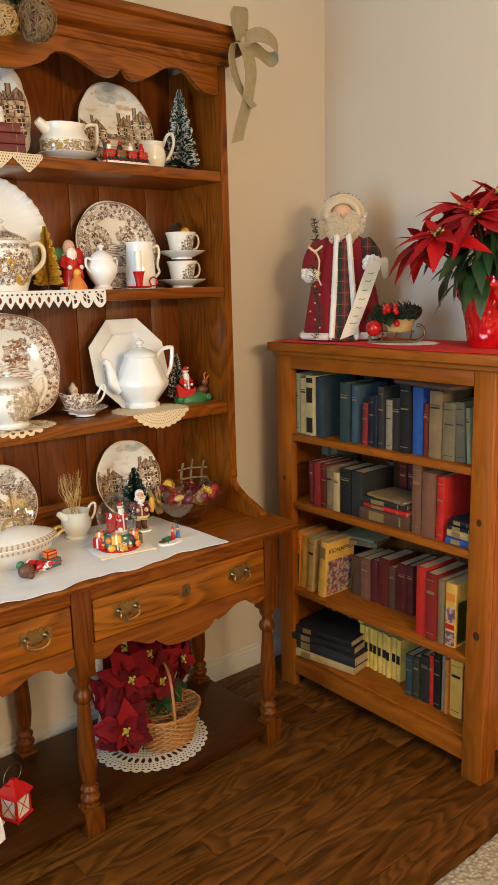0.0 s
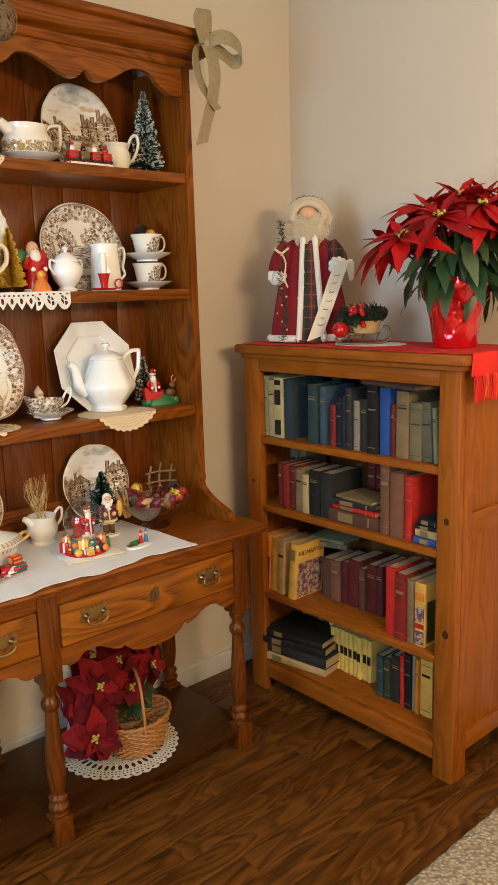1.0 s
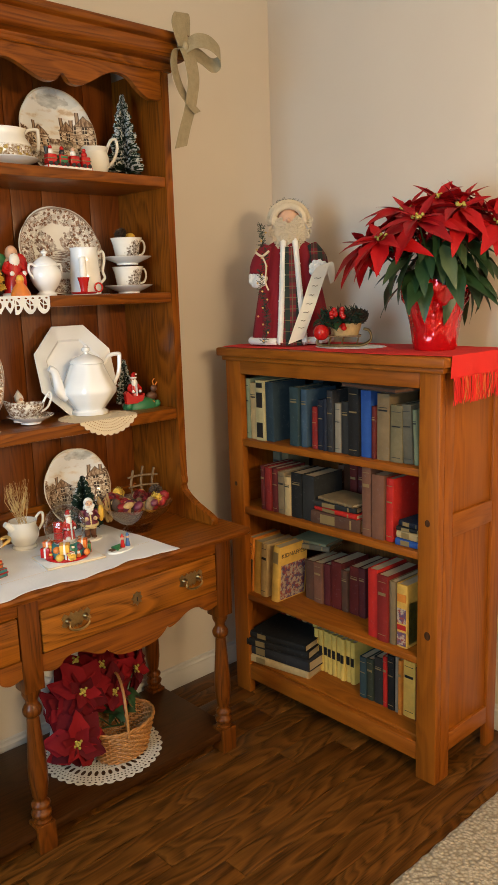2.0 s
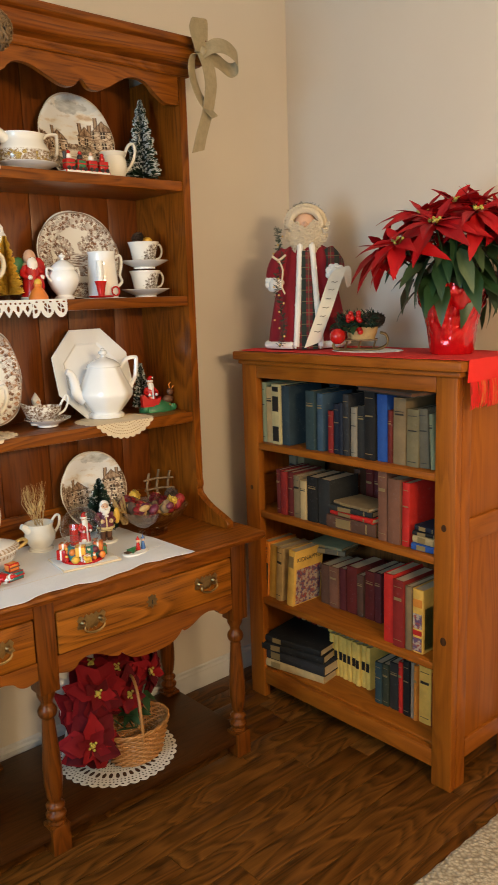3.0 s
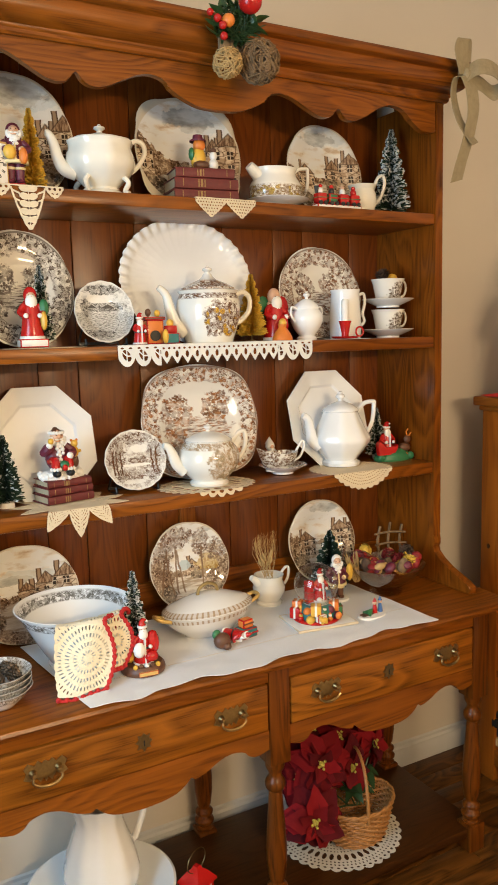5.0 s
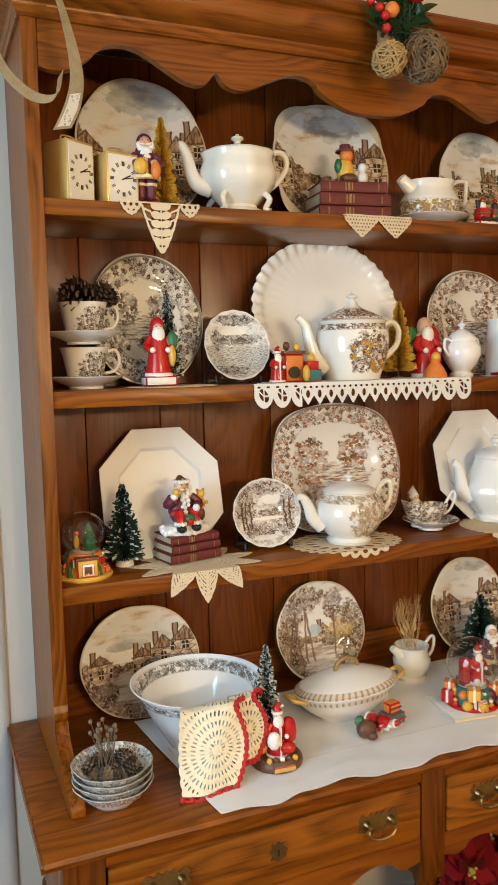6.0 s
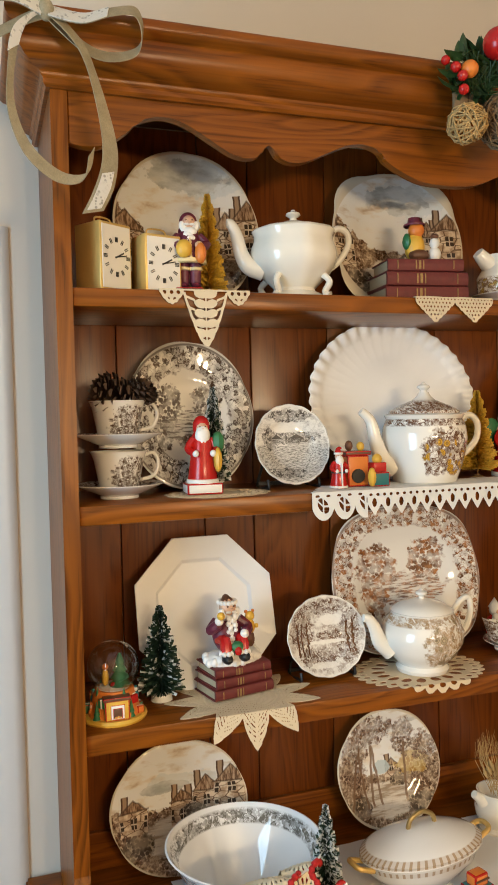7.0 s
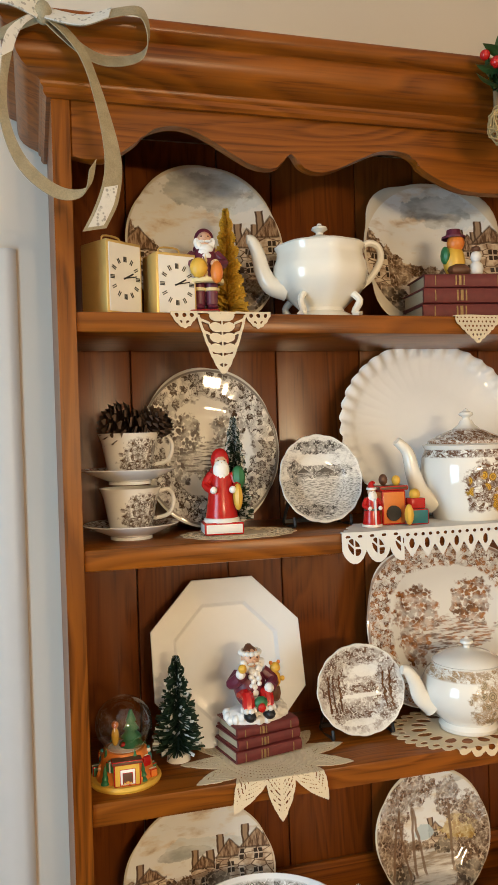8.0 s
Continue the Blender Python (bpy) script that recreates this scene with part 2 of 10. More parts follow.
def printed(name, rx, ry, ink=(0.11, 0.042, 0.013), rim=0.66, centre=0.50, seed=0.0, base=CREAM, full="", tint=None, fine=5.6, power=2.0):
    """Transfer-printed plate: a flowered rim and a wooded scene in the middle."""
    m = Nodes(name)
    vec, x, y, r = plane_xy(m, rx, ry, seed, power)
    fl = flowers(m, vec, fine, True)
    in_rim = m.math("MULTIPLY", m.step(m.math("MULTIPLY_ADD", m.noise(vec, 7.0, 2.0), 0.16, r), rim + 0.07, rim + 0.10), m.step(r, 0.975, 0.955))
    ragged = m.math("MULTIPLY_ADD", m.noise(vec, 7.5, 3.0, 0.6), 1.3, -0.65)
    leaf = foliage(m, vec, 24.0)
    st = m.n("ShaderNodeMapping")
    st.inputs["Scale"].default_value = (0.30, 1.8, 1.0)
    m.l(vec, st.inputs[0])
    hatch = m.step(m.noise(st.outputs[0], 22.0, 3.0), 0.46, 0.58)
    if full:
        fine_hatch = m.step(m.noise(st.outputs[0], 34.0 if full == "river" else 20.0, 3.0), 0.44, 0.60)
        mist = m.step(m.noise(vec, 5.5, 4.0, 0.6), 0.44, 0.56)
        dabs = foliage(m, vec, 26.0)
        mask = m.math("MULTIPLY", m.math("MULTIPLY_ADD", mist, 0.55, 0.20), m.math("MULTIPLY_ADD", fine_hatch if full == "river" else dabs, 0.6, 0.25))
        wooded = ((0.0, 0.74, 0.62, 0.16), (0.10, 0.20, 0.62, 0.17), (-0.55, 0.16, 0.22, 0.30), (-0.20, -0.72, 0.60, 0.14)) if full == "river" else ((-0.58, 0.30, 0.32, 0.56), (0.10, 0.74, 0.50, 0.20), (0.66, 0.20, 0.22, 0.42), (0.16, 0.02, 0.36, 0.14), (-0.20, -0.50, 0.55, 0.24), (0.55, -0.40, 0.26, 0.30))
        for cx, cy, a, b in wooded:
            mask = m.math("MAXIMUM", mask, m.math("MULTIPLY", spot(m, x, y, cx, cy, a, b, ragged), m.math("MULTIPLY_ADD", dabs, 0.75, 0.20)))
        if full == "river":
            low = m.math("MULTIPLY", m.step(y, 0.04, -0.02), m.math("MULTIPLY_ADD", fine_hatch, 0.55, 0.25))
            mask = m.math("MAXIMUM", mask, low)
            white = spot(m, x, y, -0.05, 0.47, 0.46, 0.13, ragged)
            mask = m.math("MULTIPLY", mask, m.math("SUBTRACT", 1.0, m.math("MULTIPLY", white, 0.85)))
            for cx, w in ((-0.34, 0.16), (0.20, 0.24)):
                body, roof = gable(m, x, y, cx, 0.06, w, 0.18, 0.12)
                mask = m.math("MAXIMUM", mask, m.math("MAXIMUM", m.math("MULTIPLY", body, m.math("MULTIPLY_ADD", hatch, 0.5, 0.4)), m.math("MULTIPLY", roof, 0.95)))
        else:
            for cx, cy, a, b in ((0.20, 0.40, 0.26, 0.15), (0.05, -0.16, 0.50, 0.05), (-0.10, -0.72, 0.34, 0.08)):
                mask = m.math("MULTIPLY", mask, m.math("SUBTRACT", 1.0, m.math("MULTIPLY", spot(m, x, y, cx, cy, a, b, ragged), 0.85)))
            for tx in (-0.70, -0.58, -0.42, 0.58, 0.70):
                mask = m.math("MAXIMUM", mask, m.math("MULTIPLY", m.step(m.math("ABSOLUTE", m.math("ADD", m.math("SUBTRACT", x, tx), m.math("MULTIPLY", ragged, 0.10))), 0.035, 0.02), m.math("MULTIPLY", m.step(y, -0.50, -0.46), m.step(y, 0.40, 0.34))))
        mask = m.math("MULTIPLY", mask, m.step(r, 1.00, 0.94))
    else:
        k = centre
        parts = [m.math("MULTIPLY", spot(m, x, y, cx * k, cy * k, a * k, b * k, ragged), leaf) for cx, cy, a, b in ((-0.62, 0.30, 0.46, 0.52), (0.55, 0.42, 0.42, 0.46), (-0.70, -0.35, 0.30, 0.42), (0.15, -0.66, 0.50, 0.20))]
        parts.append(m.math("MULTIPLY", spot(m, x, y, 0.0, -0.22 * k, 0.95 * k, 0.36 * k, ragged), m.math("MULTIPLY_ADD", hatch, 0.75, 0.15)))
        mask = parts[0]
        for p in parts[1:]:
            mask = m.math("MAXIMUM", mask, p)
    line = m.math("MULTIPLY", m.step(r, 0.955, 0.965), m.step(r, 0.995, 0.985))
    if not full:
        ground_tone = m.math("MULTIPLY", m.step(m.noise(vec, fine * 1.3, 3.0), 0.42, 0.60), 0.42)
        mask = m.math("MAXIMUM", mask, m.math("MULTIPLY", m.math("MAXIMUM", fl, ground_tone), in_rim))
        mask = m.math("MAXIMUM", mask, m.math("MULTIPLY", line, 0.75))
    shade = m.mix(m.step(m.noise(vec, 11.0, 2.0), 0.42, 0.62), ink, tuple(min(1, c * 1.5) for c in (tint or ink)))
    return glaze(m, m.mix(mask, base, shade))


def landscape(name, rx, ry, seed=0.0, horizon=-0.10, sides=(0.5, 0.5), houses=(), cloud=(0.15, 0.66, 0.55, 0.20), autumn=False):
    """Painted thatched cottages under pale clouds. The land rises to both sides; houses: middle, half width, foot, eave, rise."""
    m = Nodes(name)
    vec, x0, y0, r = plane_xy(m, rx, ry, seed)
    wob = m.math("MULTIPLY_ADD", m.noise(vec, 5.0, 2.0, 0.5), 0.05, -0.025)
    x, y = m.math("ADD", x0, wob), m.math("ADD", y0, wob)
    wide = m.n("ShaderNodeMapping")
    wide.inputs["Scale"].default_value = (0.55, 1.25, 1)
    m.l(vec, wide.inputs[0])
    # clouds: cream with brown bellies, one dark bank with blue beside it
    belly = m.noise(wide.outputs[0], 3.0, 5.0, 0.55)
    sky_col = m.ramp(belly, (0.34, (0.60, 0.46, 0.32)), (0.40, (0.80, 0.72, 0.60)), (0.47, (0.87, 0.86, 0.82)), (0.60, (0.87, 0.87, 0.85)), (0.70, (0.66, 0.57, 0.45)))
    ragged = m.math("MULTIPLY_ADD", m.noise(vec, 4.5, 4.0, 0.6), 1.7, -0.85)
    blue = spot(m, x, y, cloud[0] + 0.22, cloud[1] + 0.06, cloud[2] * 1.25, cloud[3] * 1.5, ragged)
    sky_col = m.mix(m.math("MULTIPLY", blue, 0.40), sky_col, (0.55, 0.64, 0.68))
    bank = spot(m, x, y, *cloud, ragged)
    sky_col = m.mix(m.math("MULTIPLY", bank, 0.60), sky_col, m.ramp(m.noise(wide.outputs[0], 6.0, 4.0), (0.38, (0.24, 0.26, 0.25)), (0.62, (0.62, 0.62, 0.58))))
    grit = m.noise(vec, 26.0, 3.0, 0.7)
    clump = m.math("MULTIPLY_ADD", m.noise(vec, 7.0, 4.0, 0.65), 0.9, -0.45)
    # rising ground with bushes
    sq = m.math("MULTIPLY", x, x)
    left = m.math("MULTIPLY", m.step(x, 0.05, -0.05), sides[0])
    rise = m.math("MULTIPLY", sq, m.math("MULTIPLY_ADD", m.step(x, -0.05, 0.05), sides[1], left))
    over = m.math("SUBTRACT", m.math("ADD", rise, m.math("MULTIPLY_ADD", clump, 0.42, horizon)), y)
    dab = foliage(m, vec, 21.0)
    bush = m.mix(dab, m.ramp(grit, (0.40, (0.44, 0.30, 0.19)), (0.60, (0.72, 0.60, 0.45))), m.mix(m.step(grit, 0.42, 0.58), (0.075, 0.040, 0.022), (0.21, 0.115, 0.062)))
    col = m.mix(m.step(over, -0.01, 0.01), sky_col, bush)
    # pale lane or water through the middle, in long strokes
    stroke = m.n("ShaderNodeMapping")
    stroke.inputs["Scale"].default_value = (0.25, 2.2, 1)
    m.l(vec, stroke.inputs[0])
    lane_col = m.ramp(m.noise(stroke.outputs[0], 9.0, 3.0), (0.38, (0.40, 0.31, 0.22)), (0.50, (0.74, 0.68, 0.58)), (0.66, (0.84, 0.80, 0.72)))
    lane = m.math("MULTIPLY", spot(m, x, y, -0.05, horizon - 0.40, 0.52, 0.30, m.math("MULTIPLY", clump, 0.9)), 0.9)
    col = m.mix(lane, col, lane_col)
    # cottages: coursed stone, dark casements, combed thatch, chimneys, drawn outlines
    vb = m.n("ShaderNodeTexVoronoi", Scale=9.0)
    vb.feature = "DISTANCE_TO_EDGE"
    m.l(wide.outputs[0], vb.inputs["Vector"])
    stone = m.mix(m.step(vb.outputs["Distance"], 0.060, 0.020), m.ramp(m.noise(vec, 9.0, 2.0), (0.40, (0.46, 0.32, 0.21)), (0.60, (0.76, 0.64, 0.48))), (0.17, 0.10, 0.058))
    comb = m.n("ShaderNodeMapping")
    comb.inputs["Scale"].default_value = (2.4, 0.5, 1)
    comb.inputs["Rotation"].default_value = (0, 0, 0.5)
    m.l(vec, comb.inputs[0])
    thatch = m.ramp(m.noise(comb.outputs[0], 14.0, 3.0, 0.6), (0.40, (0.15, 0.082, 0.046)), (0.52, (0.36, 0.23, 0.14)), (0.64, (0.52, 0.37, 0.24)))
    for no, (cx, w, foot, eave, up) in enumerate(houses):
        dx = m.math("ABSOLUTE", m.math("SUBTRACT", x, cx))
        body, roof = gable(m, x, y, cx, foot, w, eave, up)
        fx = m.math("ABSOLUTE", m.math("SUBTRACT", m.math("FRACT", m.math("MULTIPLY", m.math("SUBTRACT", x, cx - 0.5 * w), 1.0 / w)), 0.5))
        fy = m.math("ABSOLUTE", m.math("SUBTRACT", m.math("FRACT", m.math("MULTIPLY", m.math("SUBTRACT", y, foot + 0.04), 4.0)), 0.5))
        hole = m.math("MULTIPLY", m.step(fx, 0.24, 0.22), m.step(fy, 0.30, 0.28))
        bars = m.math("MAXIMUM", m.step(fx, 0.035, 0.02), m.step(fy, 0.045, 0.03))
        front = m.mix(hole, stone, m.mix(bars, (0.060, 0.040, 0.028), (0.62, 0.52, 0.40)))
        for s_, tall in ((-0.62, 0.95), (0.55, 0.80))[:1 + no % 2]:
            stack = m.math("MULTIPLY", m.step(m.math("ABSOLUTE", m.math("SUBTRACT", x, cx + s_ * w)), 0.055, 0.048), m.math("MULTIPLY", m.step(y, eave, eave + 0.01), m.step(y, eave + up * tall + 0.09, eave + up * tall + 0.08)))
            col = m.mix(stack, col, m.mix(m.step(m.math("ABSOLUTE", m.math("SUBTRACT", x, cx + s_ * w)), 0.022, 0.034), (0.40, 0.27, 0.17), (0.11, 0.065, 0.040)))
        col = m.mix(body, col, front)
        col = m.mix(roof, col, thatch)
        top = m.math("SUBTRACT", eave + up, m.math("MULTIPLY", dx, up / w))
        edge = m.math("MULTIPLY", m.math("MAXIMUM", m.step(m.math("ABSOLUTE", m.math("SUBTRACT", y, top)), 0.022, 0.010), m.step(m.math("ABSOLUTE", m.math("SUBTRACT", y, eave)), 0.020, 0.010)), m.math("MULTIPLY", m.step(dx, w * 1.14, w * 1.12), m.step(y, eave - 0.02, eave - 0.01)))
        col = m.mix(m.math("MULTIPLY", edge, 0.65), col, (0.075, 0.045, 0.028))
    # dark bushes in front of the cottages
    for cx, cy, a, b in ((0.62, horizon - 0.52, 0.30, 0.16), (-0.62, horizon - 0.46, 0.26, 0.18), (0.22, horizon - 0.10, 0.16, 0.12)):
        col = m.mix(spot(m, x, y, cx, cy, a, b, m.math("MULTIPLY", clump, 1.6)), col, m.mix(dab, (0.52, 0.42, 0.30), (0.095, 0.066, 0.045)))
    if autumn:
        pond = spot(m, x, y, -0.10, 0.02, 0.16, 0.12, m.math("MULTIPLY", clump, 1.2))
        col = m.mix(m.math("MULTIPLY", pond, 0.8), col, (0.50, 0.62, 0.66))
        col = m.mix(m.math("MULTIPLY", spot(m, x, y, 0.48, 0.02, 0.30, 0.20, m.math("MULTIPLY", clump, 1.8)), 0.8), col, m.mix(dab, (0.74, 0.60, 0.28), (0.46, 0.26, 0.06)))
        for cx, cy, a, b in ((-0.66, 0.22, 0.26, 0.44), (-0.30, 0.66, 0.42, 0.26), (0.34, 0.50, 0.20, 0.34), (0.72, 0.28, 0.20, 0.30)):
            crown = m.math("MULTIPLY", spot(m, x, y, cx, cy, a, b, m.math("MULTIPLY", clump, 2.0)), m.math("MULTIPLY_ADD", dab, 0.8, 0.2))
            col = m.mix(crown, col, m.mix(m.step(grit, 0.44, 0.58), (0.12, 0.072, 0.048), (0.34, 0.22, 0.15)))
        for tx, lean in ((-0.62, 0.25), (-0.50, -0.10), (-0.30, 0.05), (-0.22, -0.12), (0.36, 0.04)):
            away = m.math("ABSOLUTE", m.math("SUBTRACT", m.math("MULTIPLY_ADD", y, -lean, x), tx))
            trunk = m.math("MULTIPLY", m.step(away, 0.028, 0.016), m.math("MULTIPLY", m.step(y, -0.62, -0.58), m.step(y, 0.46, 0.36)))
            col = m.mix(m.math("MULTIPLY", trunk, 0.9), col, (0.22, 0.13, 0.075))
    col = m.mix(m.step(r, 0.972, 0.985), col, (0.72, 0.64, 0.50))
    return glaze(m, col)


def hollow_print(name, ink=(0.085, 0.042, 0.02), scale=22.0, lo=0.02, hi=0.10, accent=None, cover=0.5, patch=None, collar=None):
    """Print on the outside of a cup or pot, between two heights."""
    m = Nodes(name)
    v = m.coords()
    sp = m.n("ShaderNodeSeparateXYZ")
    m.l(v, sp.inputs[0])
    z = sp.outputs[2]
    band = m.math("MULTIPLY", m.step(z, lo, lo + 0.006), m.step(z, hi, hi - 0.006))
    where = m.step(m.noise(v, scale * 0.75, 2.0), 1 - cover - 0.02, 1 - cover + 0.02)
    if patch:
        cx, cz, rx, rz = patch
        ragged = m.math("MULTIPLY_ADD", m.noise(v, scale * 2.2, 3.0, 0.6), 1.1, -0.55)
        where = m.math("MULTIPLY", spot(m, sp.outputs[0], z, cx, cz, rx, rz, ragged), m.step(sp.outputs[1], 0.012, 0.004))
    body = where
    if collar:
        ring = m.math("MULTIPLY", m.step(z, collar[0], collar[0] + 0.003), m.step(z, collar[1], collar[1] - 0.002))
        where, band = m.math("MAXIMUM", where, ring), m.math("MAXIMUM", band, ring)
    mask = m.math("MULTIPLY", m.math("MAXIMUM", flowers(m, v, scale * 1.9), m.math("MULTIPLY", trees(m, v, scale * 1.8), 0.85)), m.math("MULTIPLY", band, where))
    col = m.mix(mask, CREAM, m.mix(m.noise(v, scale * 5, 2.0), ink, tuple(min(1, c * 2.6) for c in ink)))
    if accent:
        vo = m.n("ShaderNodeTexVoronoi", Scale=scale * 2.4)
        m.l(v, vo.inputs["Vector"])
        rose = m.math("MULTIPLY", m.step(vo.outputs["Distance"], 0.50, 0.44), m.step(m.noise(v, scale * 0.9, 1.0), 0.52, 0.55))
        tonal = m.mix(m.step(m.math("SINE", m.math("MULTIPLY", vo.outputs["Distance"], 40.0)), -0.3, 0.4), tuple(c * 0.45 for c in accent), accent)
        col = m.mix(m.math("MULTIPLY", m.math("MULTIPLY", rose, m.math("MULTIPLY", band, body)), 0.95), col, tonal)
    return glaze(m, col)


def fabric(name, colour, scale=900, rough=0.9, bump=0.5, vary=0.15):
    m = Nodes(name)
    v = m.coords()
    a, b = m.noise(v, scale, 2), m.noise(v, 14, 3)
    col = m.mix(m.math("MULTIPLY_ADD", b, 0.6, m.math("MULTIPLY", a, 0.4)), tuple(c * (1 - vary) for c in colour), tuple(min(1, c * (1 + vary)) for c in colour))
    m.bump(a, bump, 0.0015)
    return m.out(col, rough)


def plaid():
    m = Nodes("tartan_cloth")
    v = m.coords()
    sp = m.n("ShaderNodeSeparateXYZ")
    m.l(v, sp.inputs[0])
    bands = []
    for o in (sp.outputs[0], sp.outputs[2]):
        f = m.math("FRACT", m.math("MULTIPLY", o, 26.0))
        bands.append((m.step(f, 0.55, 0.58), m.math("MULTIPLY", m.step(f, 0.20, 0.22), m.step(f, 0.28, 0.26))))
    col = m.mix(bands[0][0], (0.17, 0.008, 0.012), (0.010, 0.020, 0.014))
    col = m.mix(m.math("MULTIPLY", bands[1][0], 0.6), col, (0.012, 0.025, 0.015))
    col = m.mix(m.math("MAXIMUM", bands[0][1], bands[1][1]), col, (0.14, 0.11, 0.05))
    return m.out(col, 0.85)


def glass(name, tint=(1, 1, 1)):
    m = Nodes(name)
    clear_part = m.n("ShaderNodeBsdfTransparent")
    clear_part.inputs[0].default_value = (*tint, 1.0)
    gloss = m.n("ShaderNodeBsdfGlossy")
    gloss.inputs["Roughness"].default_value = 0.03
    lw = m.n("ShaderNodeLayerWeight")
    lw.inputs[0].default_value = 0.5
    edge = m.math("MULTIPLY_ADD", m.math("POWER", lw.outputs["Facing"], 2.2), 0.80, 0.06)
    mx = m.n("ShaderNodeMixShader")
    m.l(edge, mx.inputs[0])
    m.l(clear_part.outputs[0], mx.inputs[1])
    m.l(gloss.outputs[0], mx.inputs[2])
    m.l(mx.outputs[0], m.t.nodes["Material Output"].inputs[0])
    return m.mat


linen = fabric("white_linen", (0.77, 0.78, 0.79), 1200, vary=0.05)
lace_white = fabric("white_lace", (0.74, 0.74, 0.71), vary=0.06)
lace_cream = fabric("ecru_crochet", (0.68, 0.56, 0.38), vary=0.12)
lace_old = fabric("old_white_lace", (0.58, 0.53, 0.44), vary=0.14)
lace_red = fabric("red_crochet", (0.48, 0.02, 0.02))
red_cloth = fabric("red_runner_cloth", (0.68, 0.018, 0.014), 700)
velvet = fabric("deep_red_velvet", (0.22, 0.005, 0.013), 500, vary=0.35)
fur = fabric("white_fur", (0.80, 0.77, 0.70), 300, bump=1.0)
curl = fabric("cream_curls", (0.62, 0.52, 0.37), 400, bump=1.0)
tartan = plaid()
def sheer():
    m = Nodes("sheer_ecru_ribbon")
    v = m.coords()
    a = m.noise(v, 500, 2)
    w = m.noise(v, 60, 2)
    m.bump(a, 0.3, 0.001)
    return m.out(m.mix(w, (0.27, 0.215, 0.115), (0.46, 0.39, 0.25)), 0.6, Alpha=m.math("MULTIPLY_ADD", a, 0.45, 0.58))


ribbon_mat = sheer()
red_gloss = plain("red_gloss", (0.46, 0.012, 0.010), 0.22, vary=0.10)
foil = plain("red_foil", (0.60, 0.006, 0.010), 0.15, 0.45, vary=0.25, scale=55, bump=1.0, **{"Coat Weight": 0.8})
skin = plain("painted_skin", (0.66, 0.40, 0.26), 0.4)
white_paint = plain("white_paint", (0.80, 0.78, 0.73), 0.4, vary=0.05)
green_paint = plain("green_paint", (0.03, 0.16, 0.06), 0.4, vary=0.3)
yellow_paint = plain("yellow_paint", (0.68, 0.40, 0.05), 0.4, vary=0.2)
orange_paint = plain("orange_paint", (0.68, 0.20, 0.03), 0.4, vary=0.2)
brown_paint = plain("brown_paint", (0.12, 0.05, 0.025), 0.45, vary=0.3)
plum_paint = plain("plum_paint", (0.13, 0.02, 0.04), 0.4, vary=0.2)
blue_paint = plain("blue_paint", (0.05, 0.13, 0.32), 0.4, vary=0.2)
cream_paint = plain("cream_paint", (0.74, 0.60, 0.30), 0.4, vary=0.2)
teal_paint = plain("teal_paint", (0.02, 0.16, 0.17), 0.4, vary=0.2)
FIG = [red_gloss, white_paint, skin, black, green_paint, gold, brown_paint, yellow_paint, blue_paint, plum_paint, orange_paint, teal_paint, cream_paint]
RED, WHT, SKN, BLK, GRN, GLD, BRN, YEL, BLU, PLM, ORG, TEA, CRM = range(13)
needle = plain("dark_green_bristle", (0.009, 0.034, 0.017), 0.7, vary=0.4)
snow = plain("white_flock", (0.75, 0.77, 0.76), 0.9)
gold_bristle = plain("gold_tinsel", (0.82, 0.45, 0.06), 0.32, 0.0, vary=0.5, scale=300)
leaf_mat = plain("poinsettia_leaf", (0.019, 0.052, 0.017), 0.42, vary=0.45, scale=25, bump=0.3)
leaf_pale = plain("pale_poinsettia_leaf", (0.052, 0.085, 0.034), 0.45, vary=0.3, scale=25, bump=0.3)
def petal(name, dark, light, rough):
    m = Nodes(name)
    own = m.n("ShaderNodeObjectInfo").outputs["Random"]
    v = m.coords(shift=True)
    vein = m.noise(v, 60, 3)
    fac = m.math("MULTIPLY_ADD", m.noise(v, 16, 3), 0.45, m.math("MULTIPLY_ADD", own, 0.75, -0.12))
    m.bump(vein, 0.5, 0.0015)
    return m.out(m.mix(fac, dark, light), rough, **{"Specular IOR Level": 0.25})


bract = petal("red_bract", (0.20, 0.0025, 0.006), (0.46, 0.006, 0.008), 0.5)
bract_dark = petal("silk_bract", (0.050, 0.0016, 0.005), (0.25, 0.0045, 0.009), 0.85)
straw = plain("dried_straw", (0.48, 0.32, 0.13), 0.8, vary=0.35, scale=90)
cone_mat = plain("pine_cone", (0.075, 0.042, 0.024), 0.75, vary=0.5, scale=120)
moss = plain("dry_moss", (0.16, 0.11, 0.07), 0.9, vary=0.5, scale=200, bump=0.8)
wicker = plain("wicker", (0.37, 0.165, 0.045), 0.5, vary=0.4, scale=120, bump=0.3)
paper = plain("aged_paper", (0.44, 0.35, 0.22), 0.8, vary=0.12, scale=200)
dial = plain("clock_dial", (0.78, 0.75, 0.68), 0.35, vary=0.03)
clear = glass("clear_glass", (0.93, 0.94, 0.93))
silver_gilt = plain("gilt_line", (0.42, 0.30, 0.12), 0.35, 0.6)
amber_bowl = glass("amber_glass", (0.95, 0.86, 0.72))
# ---- mesh tools ----
def thing(name, m, label, category, group="", kind=""):
    ob = new(name)
    ob.empty_display_size = 0.02
    ob.matrix_world = m
    return tagged(ob, label, category, group, kind)


